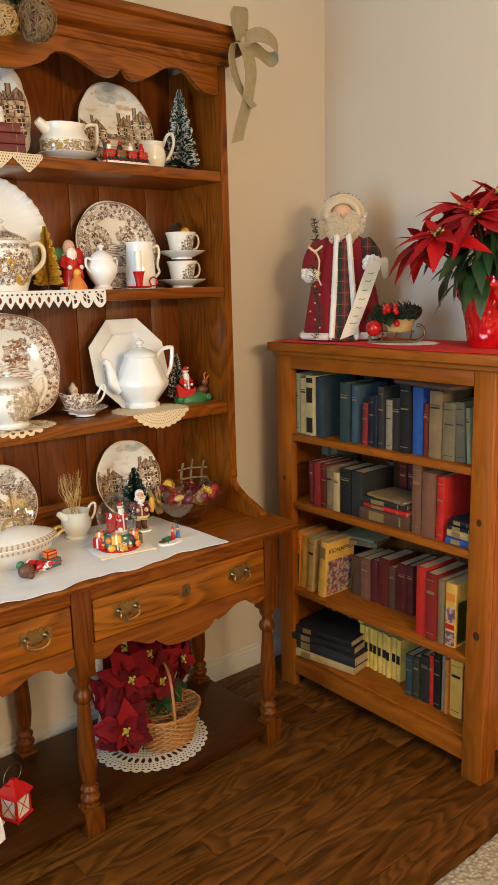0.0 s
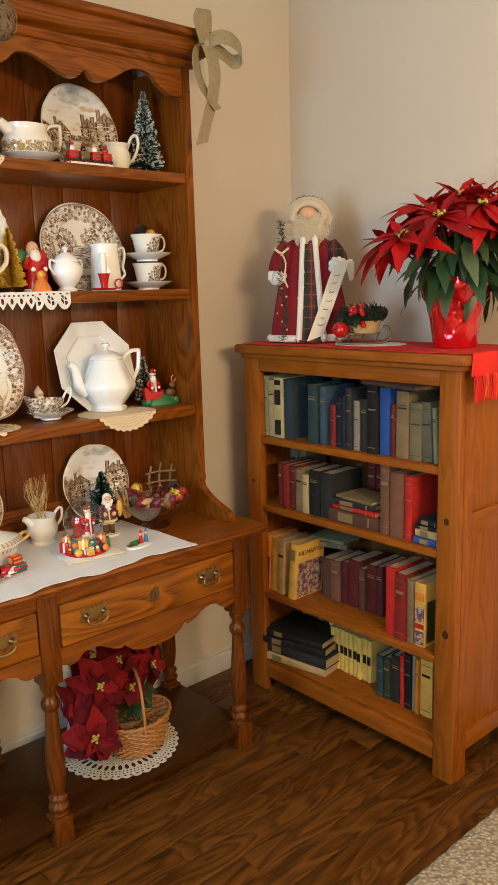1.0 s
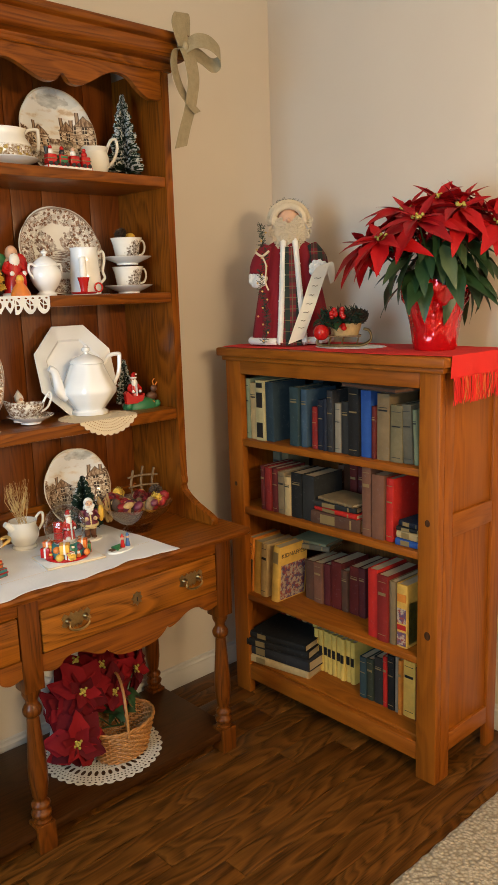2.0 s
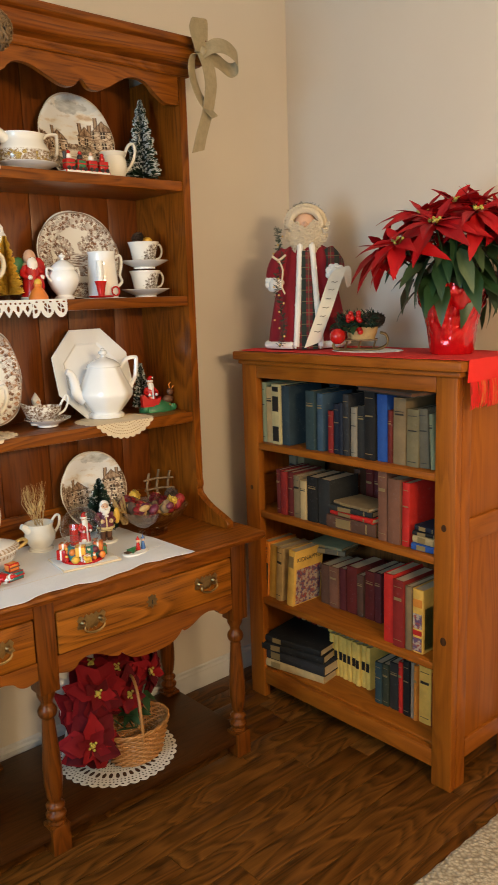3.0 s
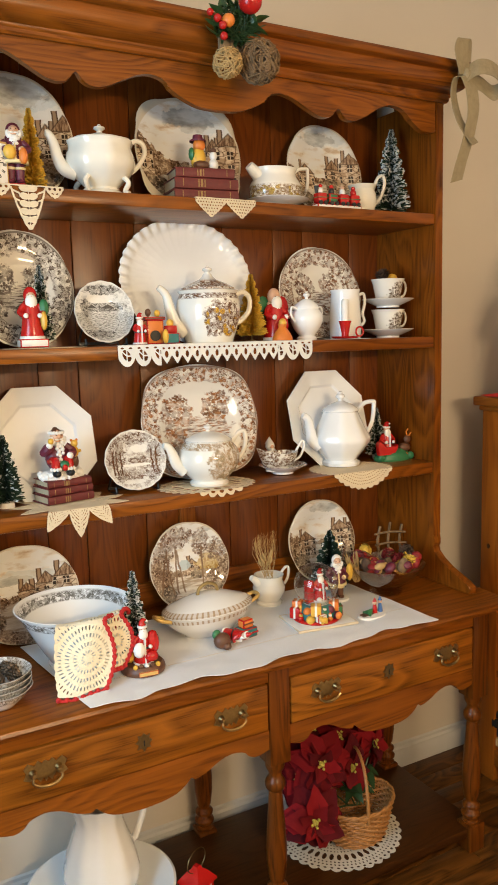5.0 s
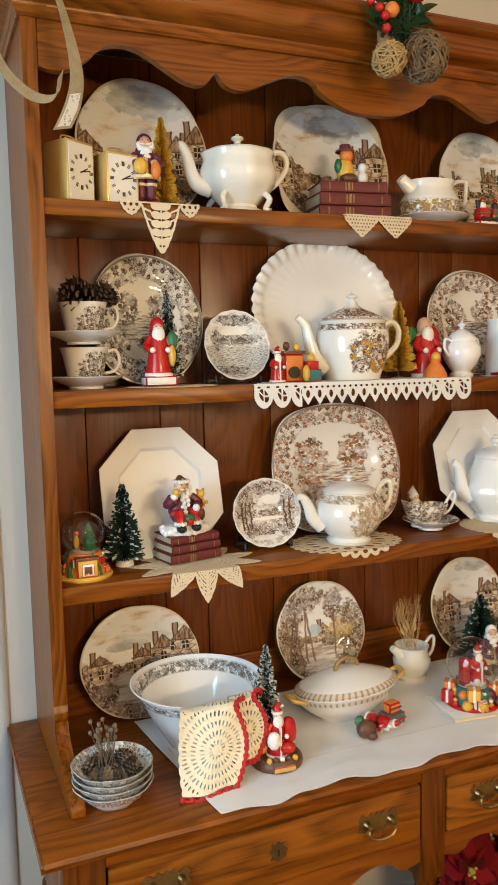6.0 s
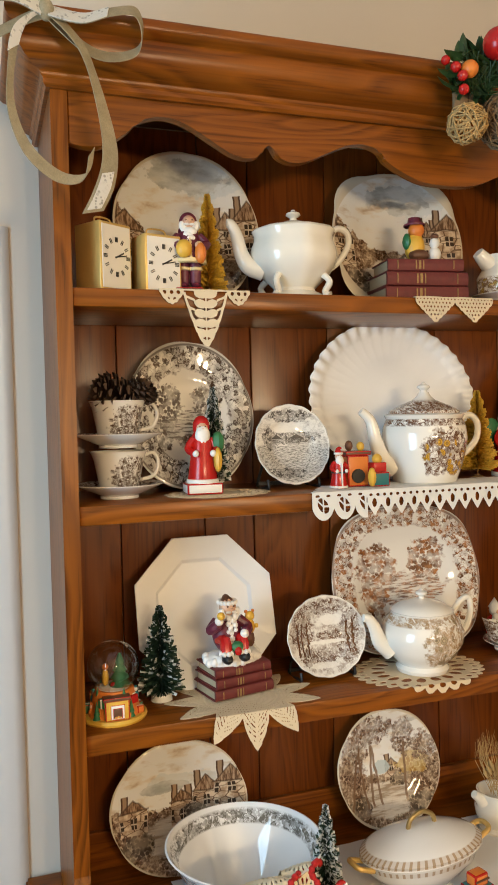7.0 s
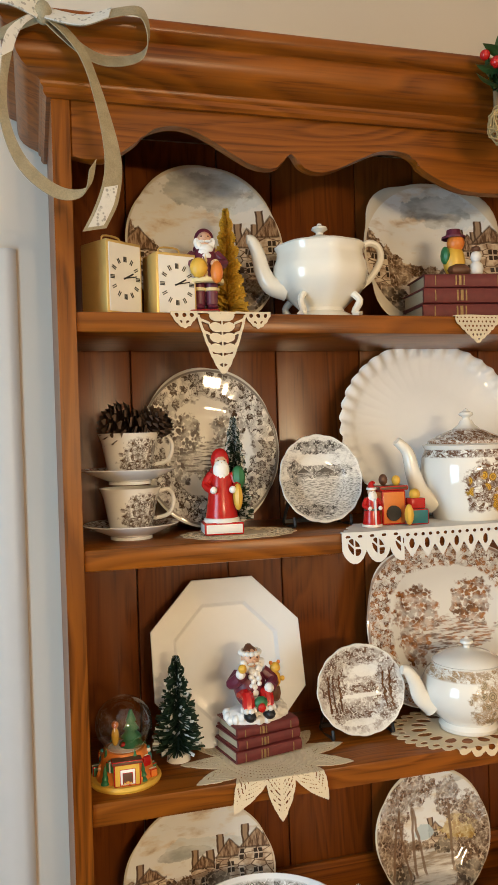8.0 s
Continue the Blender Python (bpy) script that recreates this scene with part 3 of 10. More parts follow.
def mesh_of(name, bm, mats, angle=38):
    me = bpy.data.meshes.new(name)
    bmesh.ops.recalc_face_normals(bm, faces=bm.faces)
    bm.to_mesh(me)
    bm.free()
    for mt in (mats if isinstance(mats, (list, tuple)) else [mats]):
        me.materials.append(mt)
    me.shade_smooth()
    me.set_sharp_from_angle(angle=radians(angle))
    return me


def part(name, bm, material, parent, label="", at=None, kind=""):
    ob = new(name, mesh_of(name, bm, material) if isinstance(bm, bmesh.types.BMesh) else bm)
    ob.parent = parent
    if at is not None:
        ob.matrix_basis = at
    return tagged(ob, label, kind=kind)


def solo(name, bm, material, m, label, category, group="", kind=""):
    ob = new(name, mesh_of(name, bm, material) if isinstance(bm, bmesh.types.BMesh) else bm)
    ob.matrix_world = m
    return tagged(ob, label, category, group, kind)


def fresh():
    return bmesh.new()


def box(bm, x0, x1, y0, y1, z0, z1, bev=0.0, mi=0, m=None):
    vs = [bm.verts.new(p) for p in ((x0, y0, z0), (x1, y0, z0), (x1, y1, z0), (x0, y1, z0), (x0, y0, z1), (x1, y0, z1), (x1, y1, z1), (x0, y1, z1))]
    fs = []
    for f in ((0, 3, 2, 1), (4, 5, 6, 7), (0, 1, 5, 4), (1, 2, 6, 5), (2, 3, 7, 6), (3, 0, 4, 7)):
        fc = bm.faces.new([vs[k] for k in f])
        fc.material_index = mi
        fs.append(fc)
    if m is not None:
        bmesh.ops.transform(bm, matrix=m, verts=vs)
    if bev > 0:
        es = list({e for f in fs for e in f.edges})
        bmesh.ops.bevel(bm, geom=es, offset=bev, segments=2, affect="EDGES", profile=0.5)
    return bm


def lathe(bm, prof, seg=32, mi=0, m=None, shape=None, sx=1.0, sy=1.0, mi_of=None):
    """Turns (radius, z) round z; shape(angle) scales the radius."""
    rings, made = [], []
    for r, z in prof:
        if r < 1e-6:
            v = bm.verts.new((0, 0, z))
            rings.append([v])
            made.append(v)
            continue
        ring = []
        for k in range(seg):
            a = 2 * math.pi * k / seg
            q = r * (shape(a) if shape else 1.0)
            ring.append(bm.verts.new((q * math.cos(a) * sx, q * math.sin(a) * sy, z)))
        rings.append(ring)
        made += ring
    for i, (a, b) in enumerate(zip(rings, rings[1:])):
        mm = mi_of(i) if mi_of else mi
        for k in range(seg):
            j = (k + 1) % seg
            if len(a) == 1 and len(b) == 1:
                continue
            if len(a) == 1:
                f = bm.faces.new((a[0], b[k], b[j]))
            elif len(b) == 1:
                f = bm.faces.new((a[k], a[j], b[0]))
            else:
                f = bm.faces.new((a[k], a[j], b[j], b[k]))
            f.material_index = mm
    if m is not None:
        bmesh.ops.transform(bm, matrix=m, verts=made)
    return bm


def tube(bm, pts, r, seg=8, mi=0, closed=False, flat=1.0, caps=True):
    """Sweeps a round (or flattened) section along pts; r is a number or one number a point."""
    pts = [Vector(p) for p in pts]
    n = len(pts)
    rs = [r] * n if isinstance(r, (int, float)) else list(r)
    rings, normal = [], None
    for i, p in enumerate(pts):
        if closed:
            d = pts[(i + 1) % n] - pts[i - 1]
        else:
            d = pts[min(i + 1, n - 1)] - pts[max(i - 1, 0)]
        d = d.normalized() if d.length > 1e-9 else Vector((0, 0, 1))
        if normal is None:
            ref = Vector((0, 1, 0)) if abs(d.y) < 0.8 else Vector((1, 0, 0))
            normal = (ref - d * ref.dot(d)).normalized()
        else:
            normal = (normal - d * normal.dot(d)).normalized()
        side = d.cross(normal)
        rings.append([bm.verts.new(p + (normal * math.cos(2 * math.pi * k / seg) * flat + side * math.sin(2 * math.pi * k / seg)) * rs[i]) for k in range(seg)])
    pairs = list(zip(rings, rings[1:])) + ([(rings[-1], rings[0])] if closed else [])
    for a, b in pairs:
        for k in range(seg):
            j = (k + 1) % seg
            bm.faces.new((a[k], a[j], b[j], b[k])).material_index = mi
    if caps and not closed:
        bm.faces.new(list(reversed(rings[0]))).material_index = mi
        bm.faces.new(rings[-1]).material_index = mi
    return bm


def smooth_line(pts, steps=6, closed=False):
    """A Catmull-Rom line through pts."""
    pts = [Vector(p) for p in pts]
    n = len(pts)
    res = []
    for i in range(n if closed else n - 1):
        p0, p1 = pts[i - 1 if (i or closed) else 0], pts[i]
        p2, p3 = pts[(i + 1) % n], pts[(i + 2) % n if closed else min(i + 2, n - 1)]
        for s in range(steps):
            t = s / steps
            res.append(0.5 * (2 * p1 + (p2 - p0) * t + (2 * p0 - 5 * p1 + 4 * p2 - p3) * t * t + (3 * p1 - p0 - 3 * p2 + p3) * t ** 3))
    if not closed:
        res.append(pts[-1])
    return res


def blob(bm, c, r, mi=0, seg=12, rings=8, m=None):
    rx, ry, rz = (r, r, r) if isinstance(r, (int, float)) else r
    prof = [(math.sin(math.pi * k / rings), -math.cos(math.pi * k / rings)) for k in range(rings + 1)]
    prof[0], prof[-1] = (0, -1), (0, 1)
    mm = Matrix.Translation(c) @ (m or Matrix()) @ Matrix.Diagonal((rx, ry, rz, 1))
    return lathe(bm, prof, seg, mi, mm)


def cone(bm, c, r0, r1, h, mi=0, seg=14, m=None):
    prof = [(0, 0), (r0, 0), (r1, h), (0, h)] if r1 > 1e-5 else [(0, 0), (r0, 0), (0, h)]
    return lathe(bm, prof, seg, mi, Matrix.Translation(c) @ (m or Matrix()))


def slab(bm, outline, lo, hi, plane="xz", mi=0):
    """A flat shape of some thickness: outline in the two axes of plane, from lo to hi along the third."""
    put = {"xz": lambda a, b, c: (a, c, b), "xy": lambda a, b, c: (a, b, c), "yz": lambda a, b, c: (c, a, b)}[plane]
    f = [bm.verts.new(put(a, b, lo)) for a, b in outline]
    g = [bm.verts.new(put(a, b, hi)) for a, b in outline]
    bm.faces.new(f).material_index = mi
    bm.faces.new(list(reversed(g))).material_index = mi
    n = len(f)
    for k in range(n):
        j = (k + 1) % n
        bm.faces.new((f[j], f[k], g[k], g[j])).material_index = mi
    return bm


def strip(bm, pts, across, thick=0.0008, mi=0):
    """A ribbon along pts; across: the half-width vector, one for all or one a point."""
    pts = [Vector(p) for p in pts]
    ac = [Vector(across)] * len(pts) if not isinstance(across[0], (tuple, list, Vector)) else [Vector(a) for a in across]
    rows = []
    for i, p in enumerate(pts):
        d = (pts[min(i + 1, len(pts) - 1)] - pts[max(i - 1, 0)]).normalized()
        nrm = d.cross(ac[i]).normalized() * thick
        rows.append([bm.verts.new(q) for q in (p - ac[i] + nrm, p + ac[i] + nrm, p + ac[i] - nrm, p - ac[i] - nrm)])
    for a, b in zip(rows, rows[1:]):
        for k in range(4):
            j = (k + 1) % 4
            bm.faces.new((a[k], a[j], b[j], b[k])).material_index = mi
    bm.faces.new(rows[0]).material_index = mi
    bm.faces.new(list(reversed(rows[-1]))).material_index = mi
    return bm
# ---- the room ----
FLOOR = -0.012
def wall(name, x0, x1, y0, y1, z0, z1, label, holes=()):
    bm = fresh()
    if not holes:
        box(bm, x0, x1, y0, y1, z0, z1)
    for b in holes:
        box(bm, *b)
    return solo(name, bm, wall_paint, Matrix(), label, "wall", kind="structure")


DX0, DX1, DZ = -0.82, -0.010, 1.943
wall("wall_north", 0, 0, 0, 0, 0, 0, "warm beige painted plaster wall with a doorway",
     holes=((DX1, XW + 0.1, YW, YW + 0.1, FLOOR - 0.05, CEIL), (XL, DX0, YW, YW + 0.1, FLOOR - 0.05, CEIL), (DX0, DX1, YW, YW + 0.1, DZ, CEIL)))
wall("wall_east", XW, XW + 0.1, YB, YW, FLOOR - 0.05, CEIL, "warm beige painted plaster wall")
wall("wall_south", XL, XW, YB - 0.1, YB, FLOOR - 0.05, CEIL, "warm beige painted plaster wall")
wall("wall_west", 0, 0, 0, 0, 0, 0, "warm beige painted plaster wall with a window",
     holes=((XL - 0.1, XL, YB, 0.20, FLOOR, CEIL), (XL - 0.1, XL, 1.30, YW, FLOOR, CEIL), (XL - 0.1, XL, 0.20, 1.30, FLOOR, 0.8), (XL - 0.1, XL, 0.20, 1.30, 2.1, CEIL)))
bm = fresh()
box(bm, XL - 0.1, XW + 0.1, YB - 0.1, YW + 0.1, CEIL, CEIL + 0.1)
solo("ceiling", bm, ceiling_paint, Matrix(), "flat white painted ceiling", "ceiling", kind="structure")

# closed white door and its moulded casing beside the hutch
bm = fresh()
box(bm, DX0 + 0.02, DX1 - 0.02, YW + 0.03, YW + 0.065, FLOOR + 0.005, DZ - 0.02, 0.003)
door = solo("door_1", bm, trim_paint, Matrix(), "closed white painted panel door", "door", kind="structure")
for z0, z1 in ((0.2, 0.9), (1.05, 1.8)):
    bm = fresh()
    box(bm, DX0 + 0.13, DX1 - 0.13, YW + 0.02, YW + 0.03, z0, z1, 0.006)
    part("door_panel", bm, trim_paint, door)


def casing_profile():
    return [(0, 0), (0, 0.008), (0.012, 0.011), (0.03, 0.008), (0.055, 0.011), (0.075, 0.013), (0.088, 0.011), (0.095, 0.005), (0.095, 0)]


for name, x, sgn in (("trim", DX1, 1), ("trim", DX0, -1)):
    bm = fresh()
    slab(bm, [(x + sgn * a, YW - b) for a, b in casing_profile()], FLOOR, DZ + 0.055, "xy")
    solo(name, bm, trim_paint, Matrix(), "white moulded door casing on the wall", "trim", kind="structure")
bm = fresh()
slab(bm, [(YW - b, DZ + a * 0.57) for a, b in casing_profile()], DX0, DX1, "yz")
solo("trim", bm, trim_paint, Matrix(), "white moulded door casing over the door", "trim", kind="structure")

# window that lets the daylight in
bm = fresh()
for a in ((0.20, 0.27, 0.8, 2.1), (1.23, 1.30, 0.8, 2.1), (0.27, 1.23, 0.8, 0.87), (0.27, 1.23, 2.03, 2.1), (0.27, 1.23, 1.44, 1.48)):
    box(bm, XL - 0.08, XL - 0.03, *a, 0.003)
window = solo("window_1", bm, trim_paint, Matrix(), "white painted sash window in daylight", "window", kind="structure")

BASE = [(0, 0), (0.016, 0), (0.016, 0.055), (0.013, 0.060), (0.013, 0.068), (0.007, 0.074), (0.006, 0.083), (0, 0.087)]


def baseboard(x0, x1, y0, y1, label):
    bm = fresh()
    if y0 is None:
        slab(bm, [(y1 - a, FLOOR + b) for a, b in BASE], x0, x1, "yz")
    else:
        slab(bm, [(x1 - a, FLOOR + b) for a, b in BASE], y0, y1, "xz")
    solo("baseboard", bm, trim_paint, Matrix(), label, "baseboard", kind="structure")


baseboard(DX1 + 0.097, XW - 0.017, None, YW, "white moulded baseboard along the hutch wall")
baseboard(None, XW, YB, YW, "white moulded baseboard along the bookcase wall")

# floor: one sheet with oak planks on it
bm = fresh()
box(bm, XL, XW, YB, YW, FLOOR - 0.05, FLOOR - 0.004)
floor = solo("floor", bm, floor_wood, Matrix(), "dark stained oak strip floor with a satin finish", "floor", kind="structure")

# beige loop carpet, its edge along the planks
bm = fresh()
NX, RY = 90, 0.83
rows = []
rnd = random.Random(5)
for yy, zz in ((RY + 0.001, FLOOR), (RY, FLOOR + 0.006), (RY - 0.006, FLOOR + 0.011), (RY - 0.02, FLOOR + 0.0125), (RY - 1.2, FLOOR + 0.0125), (YB + 0.3, FLOOR + 0.0125)):
    rows.append([bm.verts.new((0.3 + 1.93 * k / NX, yy + (rnd.uniform(-0.003, 0.003) if yy > 0.7 else 0), zz + rnd.uniform(0, 0.0015))) for k in range(NX + 1)])
for a, b in zip(rows, rows[1:]):
    for k in range(NX):
        bm.faces.new((a[k], a[k + 1], b[k + 1], b[k]))
solo("rug", bm, rug_mat, Matrix(), "beige looped carpet on the oak floor", "rug")

# almond wall outlet beside the bookcase
outlet = thing("outlet_cover", pose(XW, 1.030, 0.395), "almond plastic outlet cover on the wall", "outlet")
bm = fresh()
box(bm, -0.006, 0, -0.058, 0.058, -0.062, 0.062, 0.003)
part("plate", bm, almond, outlet)
for s in (-1, 1):
    bm = fresh()
    box(bm, -0.009, -0.006, -0.017, 0.017, s * 0.024 - 0.013, s * 0.024 + 0.013, 0.002)
    sk = part("socket", bm, almond, outlet)
    bm = fresh()
    for d in (-0.006, 0.006):
        box(bm, -0.0097, -0.009, d - 0.001, d + 0.001, s * 0.024 - 0.004, s * 0.024 + 0.004)
    part("slot", bm, black, sk)
bm = fresh()
box(bm, -0.006, 0, -0.035, 0.035, -0.057, 0.057, 0.003)
switch = thing("light_switch", pose(XW, 1.315, 1.50), "almond plastic switch plate on the wall", "switch")
part("plate", bm, almond, switch)
bm = fresh()
lathe(bm, [(0, 0.006), (0.012, 0.006), (0.014, 0.012), (0.011, 0.018), (0, 0.019)], 16, m=Matrix.Rotation(radians(-90), 4, "Y"))
part("knob", bm, brass, switch)
# ---- the hutch ----
HX0, HX1, HF, HB = 0.143, 1.562, 1.77, 2.045
SHELF = (1.847, 1.500, 1.130)
COUNTER = 0.762
MID = (HX0 + HX1) / 2
hutch = thing("hutch", Matrix(), "tall honey oak hutch with open plate shelves and turned legs", "hutch")


def oak_part(name, mat, *b, bev=0.002, parent=None, label=""):
    bm = fresh()
    box(bm, *b, bev)
    return part(name, bm, mat, parent or hutch, label)


# sides with a scrolled foot
for x0, x1 in ((HX0, HX0 + 0.026), (HX1 - 0.026, HX1)):
    foot = [(HF, 2.17), (HF, 0.905), (HF - 0.006, 0.893), (HF - 0.006, 0.880), (HF + 0.002, 0.872), (HF - 0.002, 0.856), (HF - 0.024, 0.838), (HF - 0.062, 0.819),
            (HF - 0.108, 0.802), (HF - 0.132, 0.793), (HF - 0.148, 0.786), (HF - 0.153, 0.778), (HF - 0.150, COUNTER + 0.001), (HB, COUNTER + 0.001), (HB, 2.17)]
    bm = fresh()
    slab(bm, foot, x0, x1, "yz")
    bmesh.ops.bevel(bm, geom=list(bm.edges), offset=0.0015, segments=1, affect="EDGES")
    part("side_panel", bm, oak_z, hutch)
for z, thick in zip(SHELF, (0.030, 0.032, 0.035)):
    bm = fresh()
    box(bm, HX0 + 0.026, HX1 - 0.026, HF + 0.004, HB - 0.012, z - thick, z, 0.003)
    part("shelf", bm, oak_x, hutch)
# back boards, bevelled at the joints
cuts = [HX0 + 0.026, 0.277, 0.447, 0.552, 0.723, 0.848, 0.985, 1.150, 1.253, 1.424, HX1 - 0.026]
for a, b in zip(cuts, cuts[1:]):
    bm = fresh()
    box(bm, a + 0.0007, b - 0.0007, HB - 0.011, HB, COUNTER + 0.002, 2.20, 0.0028)
    part("back_board", bm, oak_back, hutch)
oak_part("back_rail", oak_x, HX0 + 0.027, HX1 - 0.027, HB - 0.024, HB - 0.0115, COUNTER + 0.001, COUNTER + 0.075)
oak_part("back_stile", oak_z, MID - 0.034, MID + 0.016, HB - 0.022, HB - 0.0115, COUNTER + 0.076, SHELF[2] - 0.036)
# scalloped valance
half = [(0.0, 2.070), (0.045, 2.066), (0.090, 2.092), (0.112, 2.113), (0.150, 2.124), (0.190, 2.116), (0.240, 2.089), (0.270, 2.074), (0.298, 2.070), (0.318, 2.077), (0.334, 2.098),
        (0.350, 2.078), (0.376, 2.069), (0.405, 2.074), (0.445, 2.092), (0.480, 2.107), (0.510, 2.112), (0.538, 2.106), (0.552, 2.094), (0.556, 2.088), (0.580, 2.074), (0.620, 2.058), (0.650, 2.053), (MID - HX0 - 0.026, 2.052)]
w = HX1 - HX0 - 0.052
fine = [(q.x, q.y) for q in smooth_line([(a, b, 0) for a, b in half], 4)]
low = fine + [(w - a, b) for a, b in reversed(fine[:-1])]
bm = fresh()
slab(bm, [(HX0 + 0.026 + a, b) for a, b in low] + [(HX1 - 0.026, 2.17), (HX0 + 0.026, 2.17)], HF + 0.003, HF + 0.022, "xz")
bmesh.ops.bevel(bm, geom=[e for e in bm.edges if abs(e.verts[0].co.y - HF - 0.003) < 1e-5 and abs(e.verts[1].co.y - HF - 0.003) < 1e-5], offset=0.0025, segments=1, affect="EDGES")
part("valance", bm, oak_x, hutch)
# crown moulding swept round front and sides
crown = [(0.0, 2.148), (0.006, 2.148), (0.010, 2.153), (0.010, 2.160), (0.014, 2.164), (0.0145, 2.168), (0.020, 2.171), (0.030, 2.1755), (0.039, 2.182), (0.045, 2.190), (0.048, 2.199), (0.049, 2.208), (0.048, 2.217), (0.050, 2.220), (0.059, 2.223), (0.064, 2.227), (0.066, 2.233), (0.065, 2.240), (0.061, 2.245), (0.0, 2.245)]
bm = fresh()
sect = []
for o, z in crown:
    sect.append([bm.verts.new(p) for p in ((HX0 - o, HB, z), (HX0 - o, HF - o, z), (HX1 + o, HF - o, z), (HX1 + o, HB, z))])
for a, b in zip(sect, sect[1:]):
    for k in range(3):
        bm.faces.new((a[k], a[k + 1], b[k + 1], b[k]))
part("crown_moulding", bm, oak_x, hutch)
oak_part("top_board", oak_x, HX0 + 0.001, HX1 - 0.001, HF + 0.001, HB, 2.205, 2.2445, bev=0.001)

# counter and the base under it
CX0, CX1, CF = 0.078, 1.612, 1.518
bm = fresh()
edge = [(CF + 0.010, COUNTER), (CF + 0.003, COUNTER - 0.003), (CF, COUNTER - 0.010), (CF + 0.003, COUNTER - 0.017), (CF + 0.012, COUNTER - 0.020), (CF + 0.013, COUNTER - 0.026), (HB, COUNTER - 0.026), (HB, COUNTER)]
slab(bm, edge, CX0, CX1, "yz")
bmesh.ops.bevel(bm, geom=[e for e in bm.edges if abs(e.verts[0].co.x - e.verts[1].co.x) < 1e-6], offset=0.004, segments=2, affect="EDGES")
part("counter_top", bm, oak_x, hutch)
DF = 1.574
blocks = ((0.117, 0.190), (0.838, 0.896), (1.508, 1.568))
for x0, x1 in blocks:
    oak_part("corner_post", oak_shaded, x0, x1, DF - 0.002, DF + 0.055, 0.470, COUNTER - 0.0265)
for x0, x1 in ((0.122, 0.142), (1.545, 1.565)):
    oak_part("end_panel", oak_y, x0, x1, DF + 0.056, HB - 0.01, 0.50, COUNTER - 0.0265)
oak_part("base_back", oak_x, 0.143, 1.544, HB - 0.028, HB - 0.011, 0.53, COUNTER - 0.0265)
oak_part("base_bottom", oak_x, 0.143, 1.544, DF + 0.056, HB - 0.03, 0.535, 0.547)
TURN_P = [(0.0, 0.0), (0.024, 0.0), (0.026, 0.006), (0.019, 0.012), (0.019, 0.018), (0.027, 0.024), (0.029, 0.034), (0.025, 0.042), (0.018, 0.047), (0.0165, 0.054), (0.0255, 0.060), (0.0265, 0.068), (0.023, 0.074), (0.0175, 0.079), (0.0165, 0.086),
          (0.021, 0.094), (0.0262, 0.130), (0.0265, 0.165), (0.0235, 0.210), (0.0195, 0.255), (0.0175, 0.284), (0.0165, 0.292), (0.023, 0.297), (0.0262, 0.304), (0.0262, 0.312), (0.022, 0.319), (0.0165, 0.325), (0.0165, 0.333), (0.021, 0.340), (0.025, 0.348), (0.025, 0.360), (0.0, 0.360)]
TURN_P = [(r, z * 0.80 if z <= 0.086 else 0.069 + (z - 0.086) * 0.329 / 0.274) for r, z in TURN_P]
bm = fresh()
lathe(bm, TURN_P, 26)
leg_mesh = mesh_of("leg", bm, oak_shaded, 50)
foot_top = 0.072
for x, y in [(0.5 * (a + b), DF + 0.028) for a, b in blocks] + [(0.155, 1.985), (0.845, 1.985), (1.530, 1.985)]:
    part("leg", leg_mesh, oak_z, hutch, at=pose(x, y, foot_top))
    oak_part("foot_block", oak_shaded, x - 0.028, x + 0.028, y - 0.028, y + 0.028, FLOOR, foot_top, bev=0.003)
LOW_TOP = 0.062
# lower shelf: same oak, colour darkened to hold the shade under the drawers
oak_part("lower_shelf", wood("oak_lower_shaded", (0.024, 0.0080, 0.0017), (0.070, 0.0230, 0.0050), "x", pore=0.4, grain=0.25), 0.128, 1.562, DF + 0.012, 2.005, LOW_TOP - 0.028, LOW_TOP, bev=0.003)

# two drawers with bail handles and keyhole plates
apron_half = [(0.0, 0.508), (0.030, 0.500), (0.050, 0.507), (0.062, 0.520), (0.090, 0.527), (0.120, 0.520), (0.150, 0.503), (0.178, 0.494), (0.188, 0.500), (0.200, 0.488), (0.220, 0.474), (0.250, 0.466), (0.290, 0.463)]


